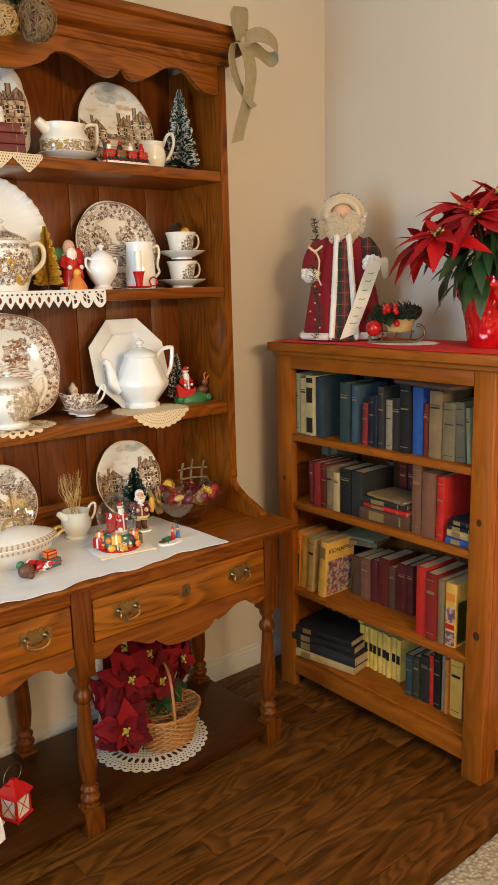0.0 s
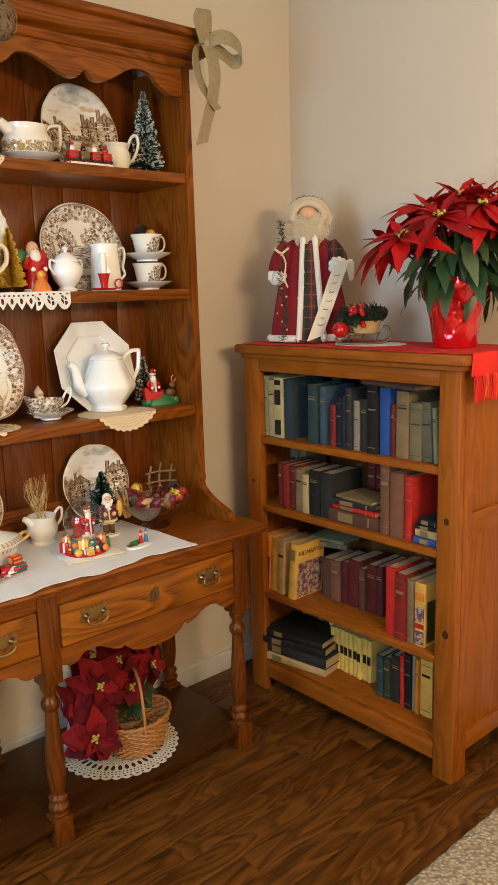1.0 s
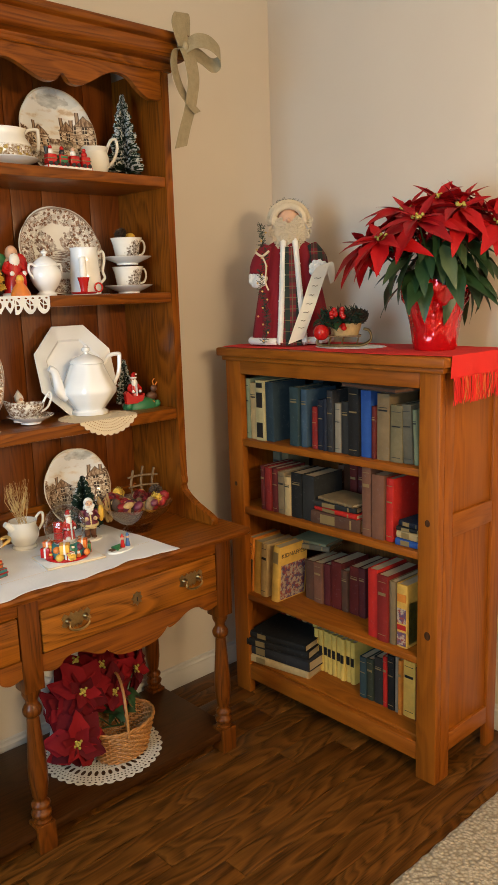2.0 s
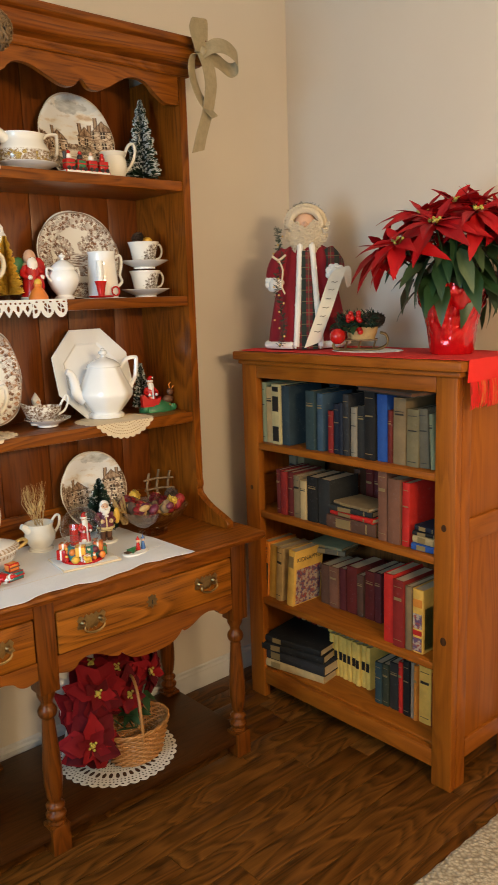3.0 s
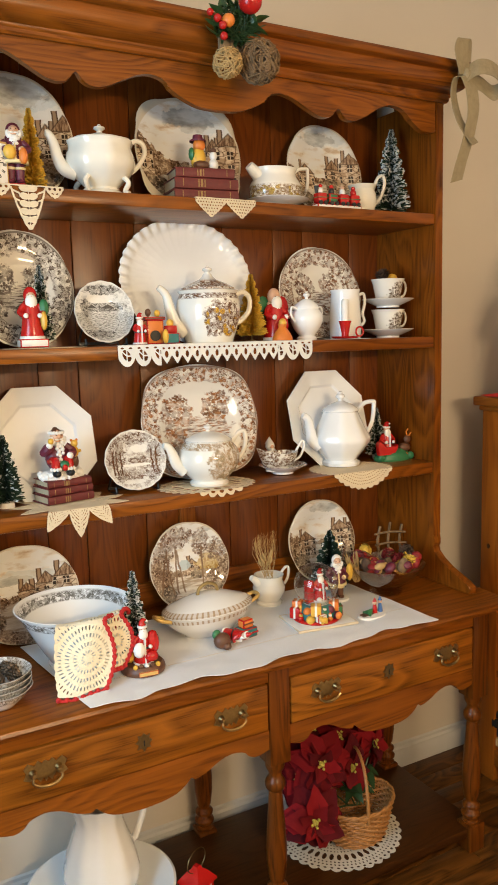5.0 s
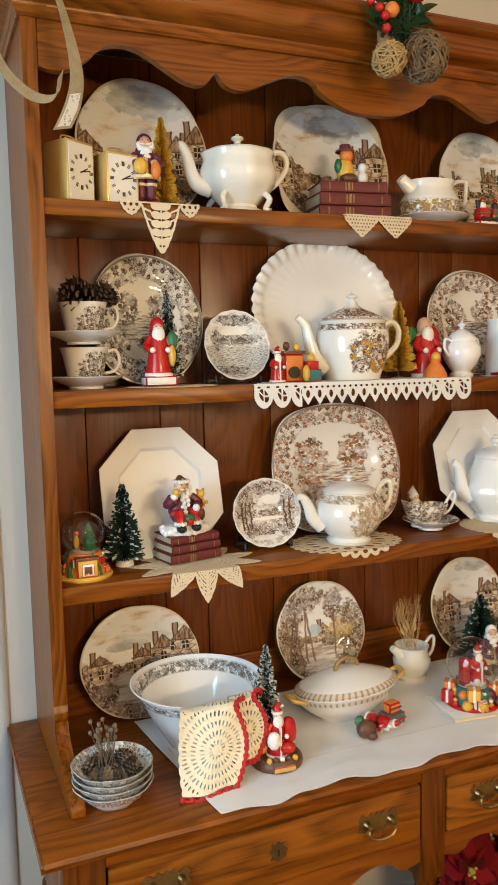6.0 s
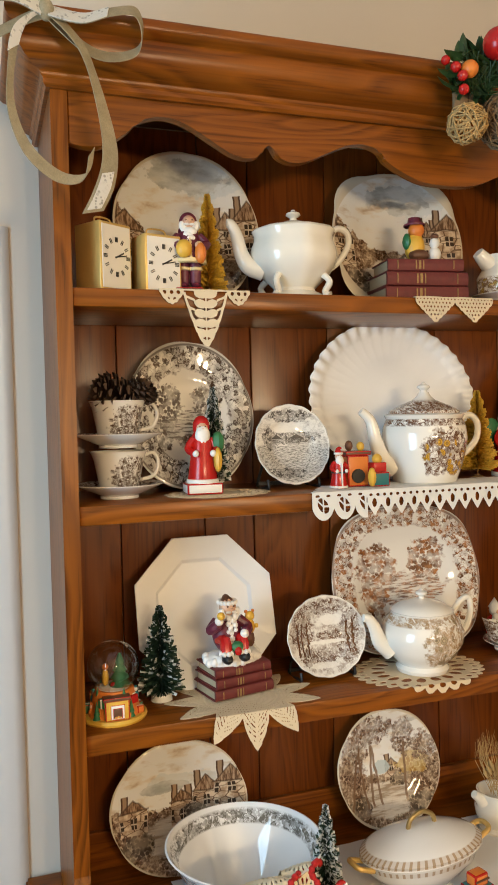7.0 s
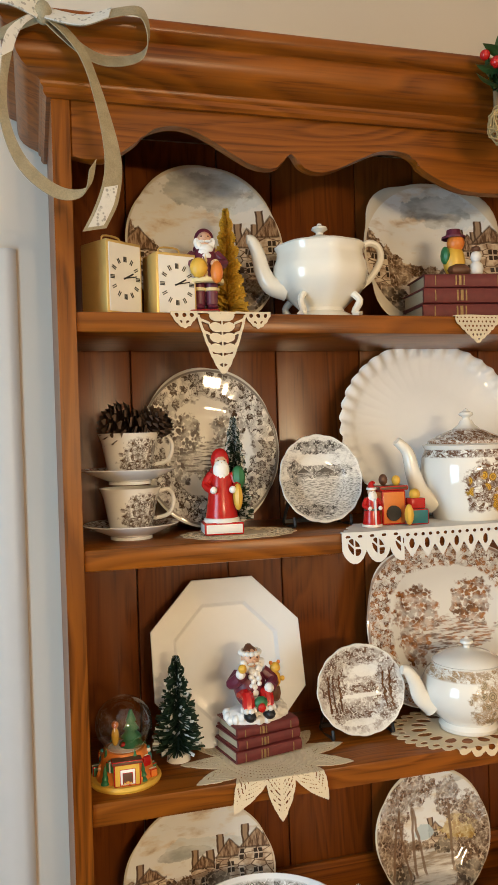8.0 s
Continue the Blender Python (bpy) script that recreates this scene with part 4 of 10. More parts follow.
def handle_on(parent, x, z):
    y = DF - 0.0045
    plate = []
    for a, b in ((0, 0.019), (0.006, 0.014), (0.013, 0.020), (0.019, 0.012), (0.030, 0.019), (0.038, 0.010), (0.034, 0.002), (0.039, -0.008), (0.027, -0.013), (0.018, -0.006), (0.010, -0.018), (0.004, -0.011), (0, -0.019)):
        plate.append((a * 1.18, b * 1.25))
    plate += [(-a, b) for a, b in reversed(plate[1:-1])]
    bm = fresh()
    slab(bm, [(x + a, z + b) for a, b in plate], y - 0.0022, y, "xz")
    h = part("handle", bm, brass, parent, "aged brass bail handle on a pierced plate")
    for s in (-1, 1):
        bm = fresh()
        lathe(bm, [(0, 0), (0.0085, 0.001), (0.007, 0.004), (0.0045, 0.008), (0.006, 0.013), (0.005, 0.017), (0, 0.018)], 14, m=Matrix.Translation((x + s * 0.027, y - 0.002, z + 0.002)) @ Matrix.Rotation(radians(90), 4, "X"))
        part("post", bm, brass, h)
    bm = fresh()
    tube(bm, smooth_line([(x - 0.027, y - 0.015, z), (x - 0.030, y - 0.018, z - 0.012), (x - 0.018, y - 0.020, z - 0.021), (x, y - 0.0205, z - 0.024), (x + 0.018, y - 0.020, z - 0.021), (x + 0.030, y - 0.018, z - 0.012), (x + 0.027, y - 0.015, z)], 4),
         [0.002 + 0.0016 * math.sin(math.pi * k / 24) for k in range(25)], 8)
    part("bail", bm, brass, h)


for x0, x1 in ((0.190, 0.838), (0.896, 1.508)):
    wd = x1 - x0
    bm = fresh()
    box(bm, x0 + 0.004, x1 - 0.004, DF - 0.004, DF + 0.016, 0.568, 0.686, 0.004)
    dr = part("drawer", bm, oak_drawer, hutch, "oak drawer front with brass handles")
    for x in (x0 + 0.106, x1 - 0.106):
        handle_on(dr, x, 0.634)
    xm = 0.5 * (x0 + x1)
    bm = fresh()
    kp = [(0, 0.022), (0.007, 0.015), (0.014, 0.018), (0.012, 0.008), (0.020, 0.002), (0.012, -0.004), (0.016, -0.014), (0.006, -0.012), (0, -0.022)]
    slab(bm, [(xm + a, 0.632 + b) for a, b in kp + [(-a, b) for a, b in reversed(kp[1:-1])]], DF - 0.0062, DF - 0.0042, "xz")
    kpo = part("keyhole_plate", bm, dark_brass, dr, "aged brass keyhole plate")
    bm = fresh()
    box(bm, xm - 0.0015, xm + 0.0015, DF - 0.0068, DF - 0.0063, 0.624, 0.637)
    part("keyhole", bm, black, kpo)
    oak_part("rail", oak_x, x0 + 0.0005, x1 - 0.0005, DF + 0.001, DF + 0.05, 0.689, COUNTER - 0.0265, bev=0.001)
    fine = [(q.x, q.y) for q in smooth_line([(a, b, 0) for a, b in apron_half], 4)]
    fine = [(a * wd / 2 / 0.29, b + 0.008) for a, b in fine]
    low = fine + [(wd - a, b) for a, b in reversed(fine[:-1])]
    bm = fresh()
    slab(bm, [(x0 + 0.0005 + a * (wd - 0.001) / wd, b) for a, b in low] + [(x1 - 0.0005, 0.565), (x0 + 0.0005, 0.565)], DF + 0.002, DF + 0.021, "xz")
    part("apron", bm, oak_x, hutch)
# ---- the bookcase ----
BX0, BX1, BY0, BY1, BTOP = 1.85, 2.200, 0.985, 1.885, 1.302
bookcase = thing("bookcase", Matrix(), "honey pine bookcase with four full shelves and panelled sides", "bookcase")


def pine_part(name, mat, *b, bev=0.003, label=""):
    bm = fresh()
    box(bm, *b, bev)
    return part(name, bm, mat, bookcase, label)


pine_part("top", pine_y, BX0 - 0.032, BX1 + 0.004, BY0 - 0.030, BY1 + 0.014, BTOP - 0.030, BTOP, bev=0.006)
pine_part("cornice", pine_y, BX0 - 0.014, BX1, BY0 - 0.016, BY1 + 0.004, BTOP - 0.046, BTOP - 0.0305, bev=0.004)
for y0, y1 in ((BY0, BY0 + 0.070), (BY1 - 0.075, BY1)):
    pine_part("front_stile", pine_z, BX0, BX0 + 0.028, y0, y1, FLOOR, BTOP - 0.0465)
pine_part("top_rail", pine_y, BX0 + 0.001, BX0 + 0.026, BY0 + 0.0705, BY1 - 0.0755, 1.209, BTOP - 0.0465)
pine_part("bottom_rail", pine_y, BX0 + 0.002, BX0 + 0.026, BY0 + 0.0705, BY1 - 0.0755, 0.045, 0.104)
for sgn, y in ((1, BY0), (-1, BY1)):
    lo, hi = (y, y + 0.022) if sgn > 0 else (y - 0.022, y)
    pine_part("side_stile", pine_z, BX0 + 0.0285, BX0 + 0.075, lo, hi, FLOOR, BTOP - 0.0465)
    pine_part("side_stile", pine_z, BX1 - 0.055, BX1, lo, hi, FLOOR, BTOP - 0.0465)
    for z0, z1 in ((0.075, 0.135), (0.765, 0.835), (1.185, BTOP - 0.0465)):
        pine_part("side_rail", pine_x, BX0 + 0.0755, BX1 - 0.0555, lo, hi, z0, z1)
    for z0, z1 in ((0.1355, 0.7645), (0.8355, 1.1845)):
        pine_part("side_inset", pine_z, BX0 + 0.0755, BX1 - 0.0555, y + sgn * 0.009, y + sgn * 0.018, z0, z1, bev=0.001)
BSHELF = (0.974, 0.722, 0.388, 0.112)
for z in BSHELF:
    pine_part("shelf", pine_y, BX0 + (0.004 if z > 0.2 else 0.027), BX1 - 0.014, BY0 + 0.0225, BY1 - 0.0225, z - 0.024, z)
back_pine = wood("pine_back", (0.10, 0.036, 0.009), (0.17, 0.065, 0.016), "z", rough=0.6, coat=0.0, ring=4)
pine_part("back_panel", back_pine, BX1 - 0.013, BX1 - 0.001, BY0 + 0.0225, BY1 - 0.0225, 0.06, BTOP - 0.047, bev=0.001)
for y, z, r in ((1.022, 0.818, 0.009), (1.018, 0.470, 0.011), (1.850, 0.805, 0.007)):
    bm = fresh()
    lathe(bm, [(0, 0.0006), (r * 0.7, 0.0006), (r, 0.0)], 14, m=Matrix.Translation((BX0 - 0.0002, y, z)) @ Matrix.Rotation(radians(-90), 4, "Y"), sx=1.25)
    part("knot", bm, knot_wood, bookcase, "dark knot in the pine")
# ---- builders ----
old_gilt = plain("old_gilt", (0.30, 0.19, 0.07), 0.5, 0.3, vary=0.4, scale=200)
Z1, Z2, Z3 = SHELF
ZC = COUNTER + 0.004


def plate_mesh(name, rx, ry, mat, shape=None, seg=72, well=0.60, deep=0.018, flute=None, sharp=60, gores=28, flat_rim=False):
    """A plate that faces +z, its rim of radius 1 scaled to rx, ry; thick, with a well and a foot."""
    t = 0.004
    prof = [(0, 0.004), (well * 0.6, 0.004), (well * 0.95, 0.005), (well * 1.06, 0.010), (well * 1.18, deep * 0.72), (0.90, deep), (0.985, deep + 0.003), (1.0, deep + 0.0015),
            (0.985, deep - 0.0015), (0.90, deep - t), (well * 1.15, deep * 0.72 - t), (well * 1.02, 0.003), (well * 0.9, 0.0), (well * 0.8, 0.0), (well * 0.78, 0.001), (0, 0.001)]
    if flute:
        prof[5:6] = [(well * 1.10, deep * 0.62), (0.87, deep * 0.86), (0.91, deep), (0.95, deep + 0.001)]
        prof[4:5] = []
    if flat_rim:
        prof = [(0, 0.006), (well * 0.98, 0.006), (well, 0.0065), (well * 1.06, 0.0125), (well * 1.08, 0.0132), (0.975, deep), (0.992, deep + 0.0008), (1.0, deep - 0.001), (0.985, deep - 0.004), (well * 1.08, 0.009), (well * 1.02, 0.003), (well * 0.95, 0.0), (well * 0.88, 0.0), (well * 0.86, 0.002), (0, 0.002)]
    bm = fresh()
    lathe(bm, prof, seg, 0, None, shape, rx, ry)
    if flute:
        for vv in bm.verts:
            q = math.hypot(vv.co.x / rx, vv.co.y / ry)
            if q > well + 0.04:
                vv.co.z += flute * (q - well - 0.04) * math.cos(gores * math.atan2(vv.co.y / ry, vv.co.x / rx) + 9 * (q - well))
    return mesh_of(name, bm, mat, sharp)


def stand_plate(name, x, base, w, h, mat, label, shape=None, lean=11.0, back=2.024, yaw=0.0, group="display plates", **k):
    """Stands a plate on its rim on a shelf, leaning on the back boards."""
    ry = h / 2 / math.cos(radians(lean))
    me = plate_mesh(name, w / 2, ry, mat, shape, **k)
    y = back - ry * math.sin(radians(lean)) - 0.012
    low = min((pose(0, 0, 0, 90 - lean, 0, yaw) @ vv.co).z for vv in me.vertices)
    ob = solo(name, me, mat, pose(x, y, base - low, 90 - lean, 0, yaw), label, "plate", group)
    return ob


def octagon(a):
    s = math.pi / 4
    b = (a + s / 2) % s - s / 2
    return math.cos(s / 2) / math.cos(b) * 1.080


def scallop(n, d):
    return lambda a: 1 + d * (abs(math.cos(n * a / 2)) - 0.6)


def wavy_round(a):
    return 1 + 0.030 * (abs(math.cos(3 * a + 0.35)) ** 0.7 - 0.72)


def squarish(a):
    return 0.985 * (abs(math.cos(a)) ** 3.0 + abs(math.sin(a)) ** 3.0) ** (-1 / 3.0) + 0.050 * (abs(math.cos(4 * a)) ** 0.8 - 0.62)


def platter_shape(a):
    return 0.988 * (abs(math.cos(a)) ** 2.7 + abs(math.sin(a)) ** 2.7) ** (-1 / 2.7) + 0.012 * math.cos(8 * a)


def easel(x, y, z, w, h):
    st = thing("plate_stand", pose(x, y, z), "small black wire plate stand on the shelf", "plate stand")
    for s in (-1, 1):
        bm = fresh()
        tube(bm, smooth_line([(s * w * 0.34, -0.03, 0.018), (s * w * 0.34, -0.034, 0.004), (s * w * 0.34, -0.02, 0.003), (s * w * 0.34, 0.03, 0.003), (s * w * 0.2, 0.022, h)], 4), 0.003, 6)
        part("wire", bm, black, st)
    bm = fresh()
    box(bm, -w * 0.34, w * 0.34, 0.024, 0.03, 0.003, 0.010)
    part("bar", bm, black, st)


def pot(name, m, prof, mat, label, category, spout=None, handle=None, handle2=None, lid=None, knob=None, seg=36, shape=None, hr=0.0055, lid_mat=None, trim_mat=None, sp_r=None, feet=0, group="", foot_r=0.05):
    """Hollowware: a turned body with spout, handle and lid, each a part."""
    t = thing(name, m, label, category, group)
    bm = fresh()
    lathe(bm, prof, seg, 0, None, shape)
    part("body", bm, mat, t)
    if spout:
        bm = fresh()
        pts = smooth_line(spout, 5)
        n = len(pts)
        r0, r1 = sp_r or (0.020, 0.0075)
        tube(bm, pts, [r0 + (r1 - r0) * (k / (n - 1)) ** 0.75 for k in range(n)], 12)
        part("spout", bm, trim_mat or mat, t)
    for hd in (handle, handle2):
        if hd:
            bm = fresh()
            tube(bm, smooth_line(hd, 5), hr, 9)
            part("handle", bm, trim_mat or mat, t)
    if lid:
        bm = fresh()
        lathe(bm, lid, seg, 0, None, None)
        ld = part("lid", bm, lid_mat or mat, t)
        if knob:
            bm = fresh()
            lathe(bm, knob, 16)
            part("knob", bm, lid_mat or mat, ld)
    for k in range(feet):
        a = math.pi / 4 + k * math.pi / 2
        c, s = math.cos(a), math.sin(a)
        bm = fresh()
        tube(bm, smooth_line([(foot_r * 0.9 * c, foot_r * 0.9 * s, 0.045), (foot_r * 1.15 * c, foot_r * 1.15 * s, 0.030), (foot_r * c, foot_r * s, 0.012), (foot_r * 1.15 * c, foot_r * 1.15 * s, 0.005)], 4), [0.006] * 12 + [0.0075], 8)
        part("foot", bm, mat, t)
    return t


def cup_profile(r, h, t=0.0028):
    return [(0, 0.0), (r * 0.62, 0.0), (r * 0.64, 0.004), (r * 0.69, 0.008), (r * 0.77, h * 0.42), (r * 0.87, h * 0.78), (r * 0.96, h * 0.95), (r, h), (r - t, h - 0.0005), (r * 0.86 - t, h * 0.76), (r * 0.76 - t, h * 0.42), (r * 0.62, 0.014), (0, 0.012)]


def saucer(name, x, y, z, r, mat, label, group=""):
    bm = fresh()
    lathe(bm, [(0, 0.004), (r * 0.42, 0.004), (r * 0.55, 0.008), (r * 0.85, 0.018), (r, 0.024), (r * 0.985, 0.0255), (r * 0.83, 0.021), (r * 0.52, 0.0125), (r * 0.40, 0.0085), (0, 0.0085)], 48, mi_of=lambda i: 1 if i >= 4 else 0)
    lathe(bm, [(r * 0.40, 0.0045), (r * 0.40, 0.0), (r * 0.44, 0.0), (r * 0.44, 0.0055)], 48)
    return solo(name, bm, [china, mat], pose(x, y, z), label, "saucer", group)


def cup(x, y, z, r, h, mat, label, turn=0.0, group="teacups"):
    return pot("teacup", pose(x, y, z, 0, 0, turn), cup_profile(r, h), mat, label, "cup",
               handle=[(r * 0.88, 0, h * 0.86), (r * 1.30, 0, h * 0.92), (r * 1.48, 0, h * 0.66), (r * 1.28, 0, h * 0.36), (r * 0.74, 0, h * 0.28)], hr=0.0034, group=group)


def cup_stack(x, y, z, turn, kind):
    for k in (0, 1):
        zz = z + k * 0.0875
        saucer("saucer", x, y, zz, 0.077, cup_print_in, "brown transfer-printed china saucer under a teacup", "teacups")
        cup(x, y, zz + 0.0088, 0.050, 0.073, cup_print, "brown transfer-printed china teacup on its saucer", turn)


def brush_tree(x, y, z, h, r, mat, snowy, label, base=None, seed=0, n=None, base_r=0.014):
    rnd = random.Random(seed)
    t = thing("bottle_brush_tree", pose(x, y, z), label, "ornament tree", "bottle brush trees")
    bm = fresh()
    b0 = 0.012 if base else 0.002
    lathe(bm, [(0, 0), (base_r, 0), (base_r * 0.9, b0), (0.003, b0 + 0.004), (0.0014, b0 + 0.006), (0.0014, h * 0.2), (0.0008, h), (0, h)], 14)
    part("base", bm, base or twig_wood, t)
    bm = fresh()
    n = n or int(2600 * h / 0.17)
    for k in range(n):
        f = (k + rnd.random()) / n
        zz = h * (0.10 + 0.90 * f)
        lay = 0.80 + 0.20 * math.sin(f * 46)
        q = r * (1 - f) ** 0.75 * lay * rnd.uniform(0.85, 1.10) + 0.004
        a = rnd.uniform(0, 6.2832)
        c, s = math.cos(a), math.sin(a)
        w = rnd.uniform(0.0011, 0.0019)
        up = rnd.uniform(-0.10, 0.28) * q
        mi = 1 if (snowy and rnd.random() < snowy) else 0
        if mi:
            w *= 1.9
        p0 = Vector((0, 0, zz))
        p1 = Vector((q * c, q * s, zz + up))
        tw = rnd.uniform(0.4, 2.74)
        sd = Vector((-s * w * math.cos(tw), c * w * math.cos(tw), w * math.sin(tw)))
        v0, v1, v2 = bm.verts.new(p0 - sd * 0.6), bm.verts.new(p0 + sd * 0.6), bm.verts.new(p0.lerp(p1, 0.62) + sd)
        v3 = bm.verts.new(p0.lerp(p1, 0.62) - sd)
        v4, v5 = bm.verts.new(p1 + sd), bm.verts.new(p1 - sd)
        bm.faces.new((v0, v1, v2, v3))
        f2 = bm.faces.new((v3, v2, v4, v5))
        f2.material_index = mi
    me = bpy.data.meshes.new("bristles")
    bm.to_mesh(me)
    bm.free()
    me.materials.append(mat)
    me.materials.append(snow)
    part("bristles", me, mat, t, kind="stuff")
    return t


def santa_fig(bm, h, at=(0, 0, 0), robe=RED, hat=RED, hood=False):
    """A small robed figure with a beard and cap, facing -y."""
    x, y, z = at
    T = lambda a, b, c: (x + a * h, y + b * h, z + c * h)
    S = lambda *r: tuple(q * h for q in r)
    lathe(bm, [(0, 0), (0.19 * h, 0), (0.20 * h, 0.05 * h), (0.17 * h, 0.25 * h), (0.14 * h, 0.48 * h), (0.11 * h, 0.62 * h), (0, 0.66 * h)], 16, robe, Matrix.Translation((x, y, z)))
    lathe(bm, [(0.16 * h, 0.0), (0.215 * h, 0.01 * h), (0.215 * h, 0.055 * h), (0.18 * h, 0.07 * h)], 16, WHT, Matrix.Translation((x, y, z)))
    if not hood:
        lathe(bm, [(0.15 * h, 0.34 * h), (0.166 * h, 0.345 * h), (0.162 * h, 0.385 * h), (0.145 * h, 0.39 * h)], 16, BLK, Matrix.Translation((x, y, z)))
    if not hood:
        box(bm, *[q for a, b in ((x - 0.014 * h, x + 0.014 * h), (y - 0.205 * h, y - 0.13 * h), (z + 0.02 * h, z + 0.58 * h)) for q in (a, b)], 0, WHT)
    for s in (-1, 1):
        tube(bm, smooth_line([T(s * 0.11, 0, 0.58), T(s * 0.19, -0.05, 0.46), T(s * 0.13, -0.16, 0.40)], 3), [0.055 * h, 0.055 * h, 0.055 * h, 0.055 * h, 0.05 * h, 0.05 * h, 0.05 * h], 8, robe)
        blob(bm, T(s * 0.115, -0.175, 0.40), S(0.045, 0.04, 0.045), WHT, 8, 6)
    blob(bm, T(0, -0.01, 0.72), S(0.085, 0.085, 0.095), SKN, 12, 8)
    blob(bm, T(0, -0.065, 0.63), S(0.10, 0.065, 0.13), WHT, 12, 8)
    blob(bm, T(0, -0.098, 0.715), S(0.016, 0.018, 0.015), SKN, 6, 5)
    blob(bm, T(0, -0.078, 0.56), S(0.075, 0.05, 0.10), WHT, 10, 7)
    for s in (-1, 1):
        blob(bm, T(s * 0.034, -0.080, 0.745), S(0.012, 0.010, 0.012), BRN, 6, 4)
        blob(bm, T(s * 0.035, -0.100, 0.690), S(0.036, 0.018, 0.014), WHT, 7, 5)
    if hood:
        blob(bm, T(0, 0.03, 0.745), S(0.115, 0.10, 0.15), hat, 12, 8)
        blob(bm, T(0, 0.06, 0.60), S(0.13, 0.09, 0.10), hat, 12, 8)
        return bm
    lathe(bm, [(0.075 * h, 0.77 * h), (0.105 * h, 0.775 * h), (0.105 * h, 0.815 * h), (0.08 * h, 0.82 * h)], 14, WHT, Matrix.Translation((x, y - 0.005 * h, z)))
    tube(bm, smooth_line([T(0, 0, 0.80), T(0.0, 0.01, 0.87), T(0.04, 0.02, 0.92), T(0.09, 0.01, 0.90)], 3), [0.085 * h, 0.08 * h, 0.07 * h, 0.062 * h, 0.055 * h, 0.045 * h, 0.035 * h, 0.028 * h, 0.022 * h, 0.018 * h], 10, hat)
    blob(bm, T(0.10, 0.01, 0.885), S(0.03, 0.03, 0.03), WHT, 8, 6)
    return bm


def coat_fig(bm, h, at=(0, 0, 0), coat=PLM, hat=PLM, boots=PLM, trim=WHT):
    """A standing bearded figure in a knee-length coat with fur borders, facing -y."""
    x, y, z = at
    T = lambda a, b, c: (x + a * h, y + b * h, z + c * h)
    S = lambda *r: tuple(q * h for q in r)
    O = Matrix.Translation((x, y, z))
    for s in (-1, 1):
        tube(bm, [T(s * 0.065, 0, 0.06), T(s * 0.068, 0, 0.30)], [0.062 * h, 0.070 * h], 10, boots)
        blob(bm, T(s * 0.07, -0.04, 0.035), S(0.062, 0.09, 0.036), boots, 10, 6)
        lathe(bm, [(0.05 * h, 0.20 * h), (0.082 * h, 0.21 * h), (0.082 * h, 0.24 * h), (0.05 * h, 0.25 * h)], 12, trim, O @ Matrix.Translation((s * 0.067 * h, 0, 0)))
    lathe(bm, [(0, 0.29 * h), (0.185 * h, 0.29 * h), (0.17 * h, 0.38 * h), (0.135 * h, 0.50 * h), (0.125 * h, 0.58 * h), (0.10 * h, 0.65 * h), (0, 0.68 * h)], 18, coat, O)
    lathe(bm, [(0.16 * h, 0.275 * h), (0.20 * h, 0.285 * h), (0.20 * h, 0.325 * h), (0.17 * h, 0.335 * h)], 18, trim, O)
    for k in range(6):
        blob(bm, T(0, -0.175 + 0.012 * k, 0.33 + 0.045 * k), S(0.020, 0.020, 0.030), trim, 8, 6)
    for s in (-1, 1):
        tube(bm, smooth_line([T(s * 0.115, 0, 0.60), T(s * 0.195, -0.04, 0.50), T(s * 0.11, -0.16, 0.46)], 3), 0.055 * h, 8, coat)
        blob(bm, T(s * 0.10, -0.165, 0.465), S(0.05, 0.035, 0.05), trim, 8, 6)
        blob(bm, T(s * 0.075, -0.185, 0.465), S(0.032, 0.03, 0.036), SKN, 8, 6)
    blob(bm, T(0, -0.01, 0.745), S(0.082, 0.085, 0.092), SKN, 12, 8)
    for k in range(16):
        a = math.pi * (k + 0.5) / 16
        blob(bm, T(0.085 * math.cos(a), -0.055, 0.725 - 0.075 * math.sin(a)), S(0.036, 0.034, 0.045), WHT, 7, 5)
    for k in range(4):
        blob(bm, T(0.012 * (-1) ** k, -0.085, 0.64 - 0.035 * k), S(0.078 - 0.014 * k, 0.042, 0.05), WHT, 9, 6)
    blob(bm, T(0, -0.095, 0.745), S(0.017, 0.018, 0.016), SKN, 6, 5)
    for s in (-1, 1):
        blob(bm, T(s * 0.034, -0.078, 0.772), S(0.011, 0.010, 0.011), BRN, 6, 4)
        blob(bm, T(s * 0.034, -0.096, 0.718), S(0.038, 0.020, 0.015), WHT, 7, 5)
    blob(bm, T(0, 0.030, 0.770), S(0.104, 0.080, 0.112), hat, 14, 9)
    blob(bm, T(0, 0.045, 0.660), S(0.120, 0.070, 0.080), hat, 12, 8)
    for k in range(5):
        blob(bm, T(0.010 * (-1) ** k, -0.100 + 0.004 * k, 0.560 - 0.028 * k), S(0.060 - 0.009 * k, 0.036, 0.040), WHT, 9, 6)
    return bm


def book_stack(x, y, z, yaw, dims, mats, label, group):
    zz = z
    for (w, d, t), mt, jog in zip(dims, mats, (0.0, 1.5, -2.0, 1.0)):
        book("book", pose(x, y, zz, 0, 0, yaw + jog) @ pose(-w / 2, -d / 2, t, 0, 90, 0), t, w, d, mt, label, group,
             bars=((0.12, 0.13, old_gilt), (0.36, 0.375, old_gilt), (0.40, 0.43, old_gilt), (0.455, 0.47, old_gilt), (0.86, 0.87, old_gilt)))
        zz += t + 0.0006
    return zz


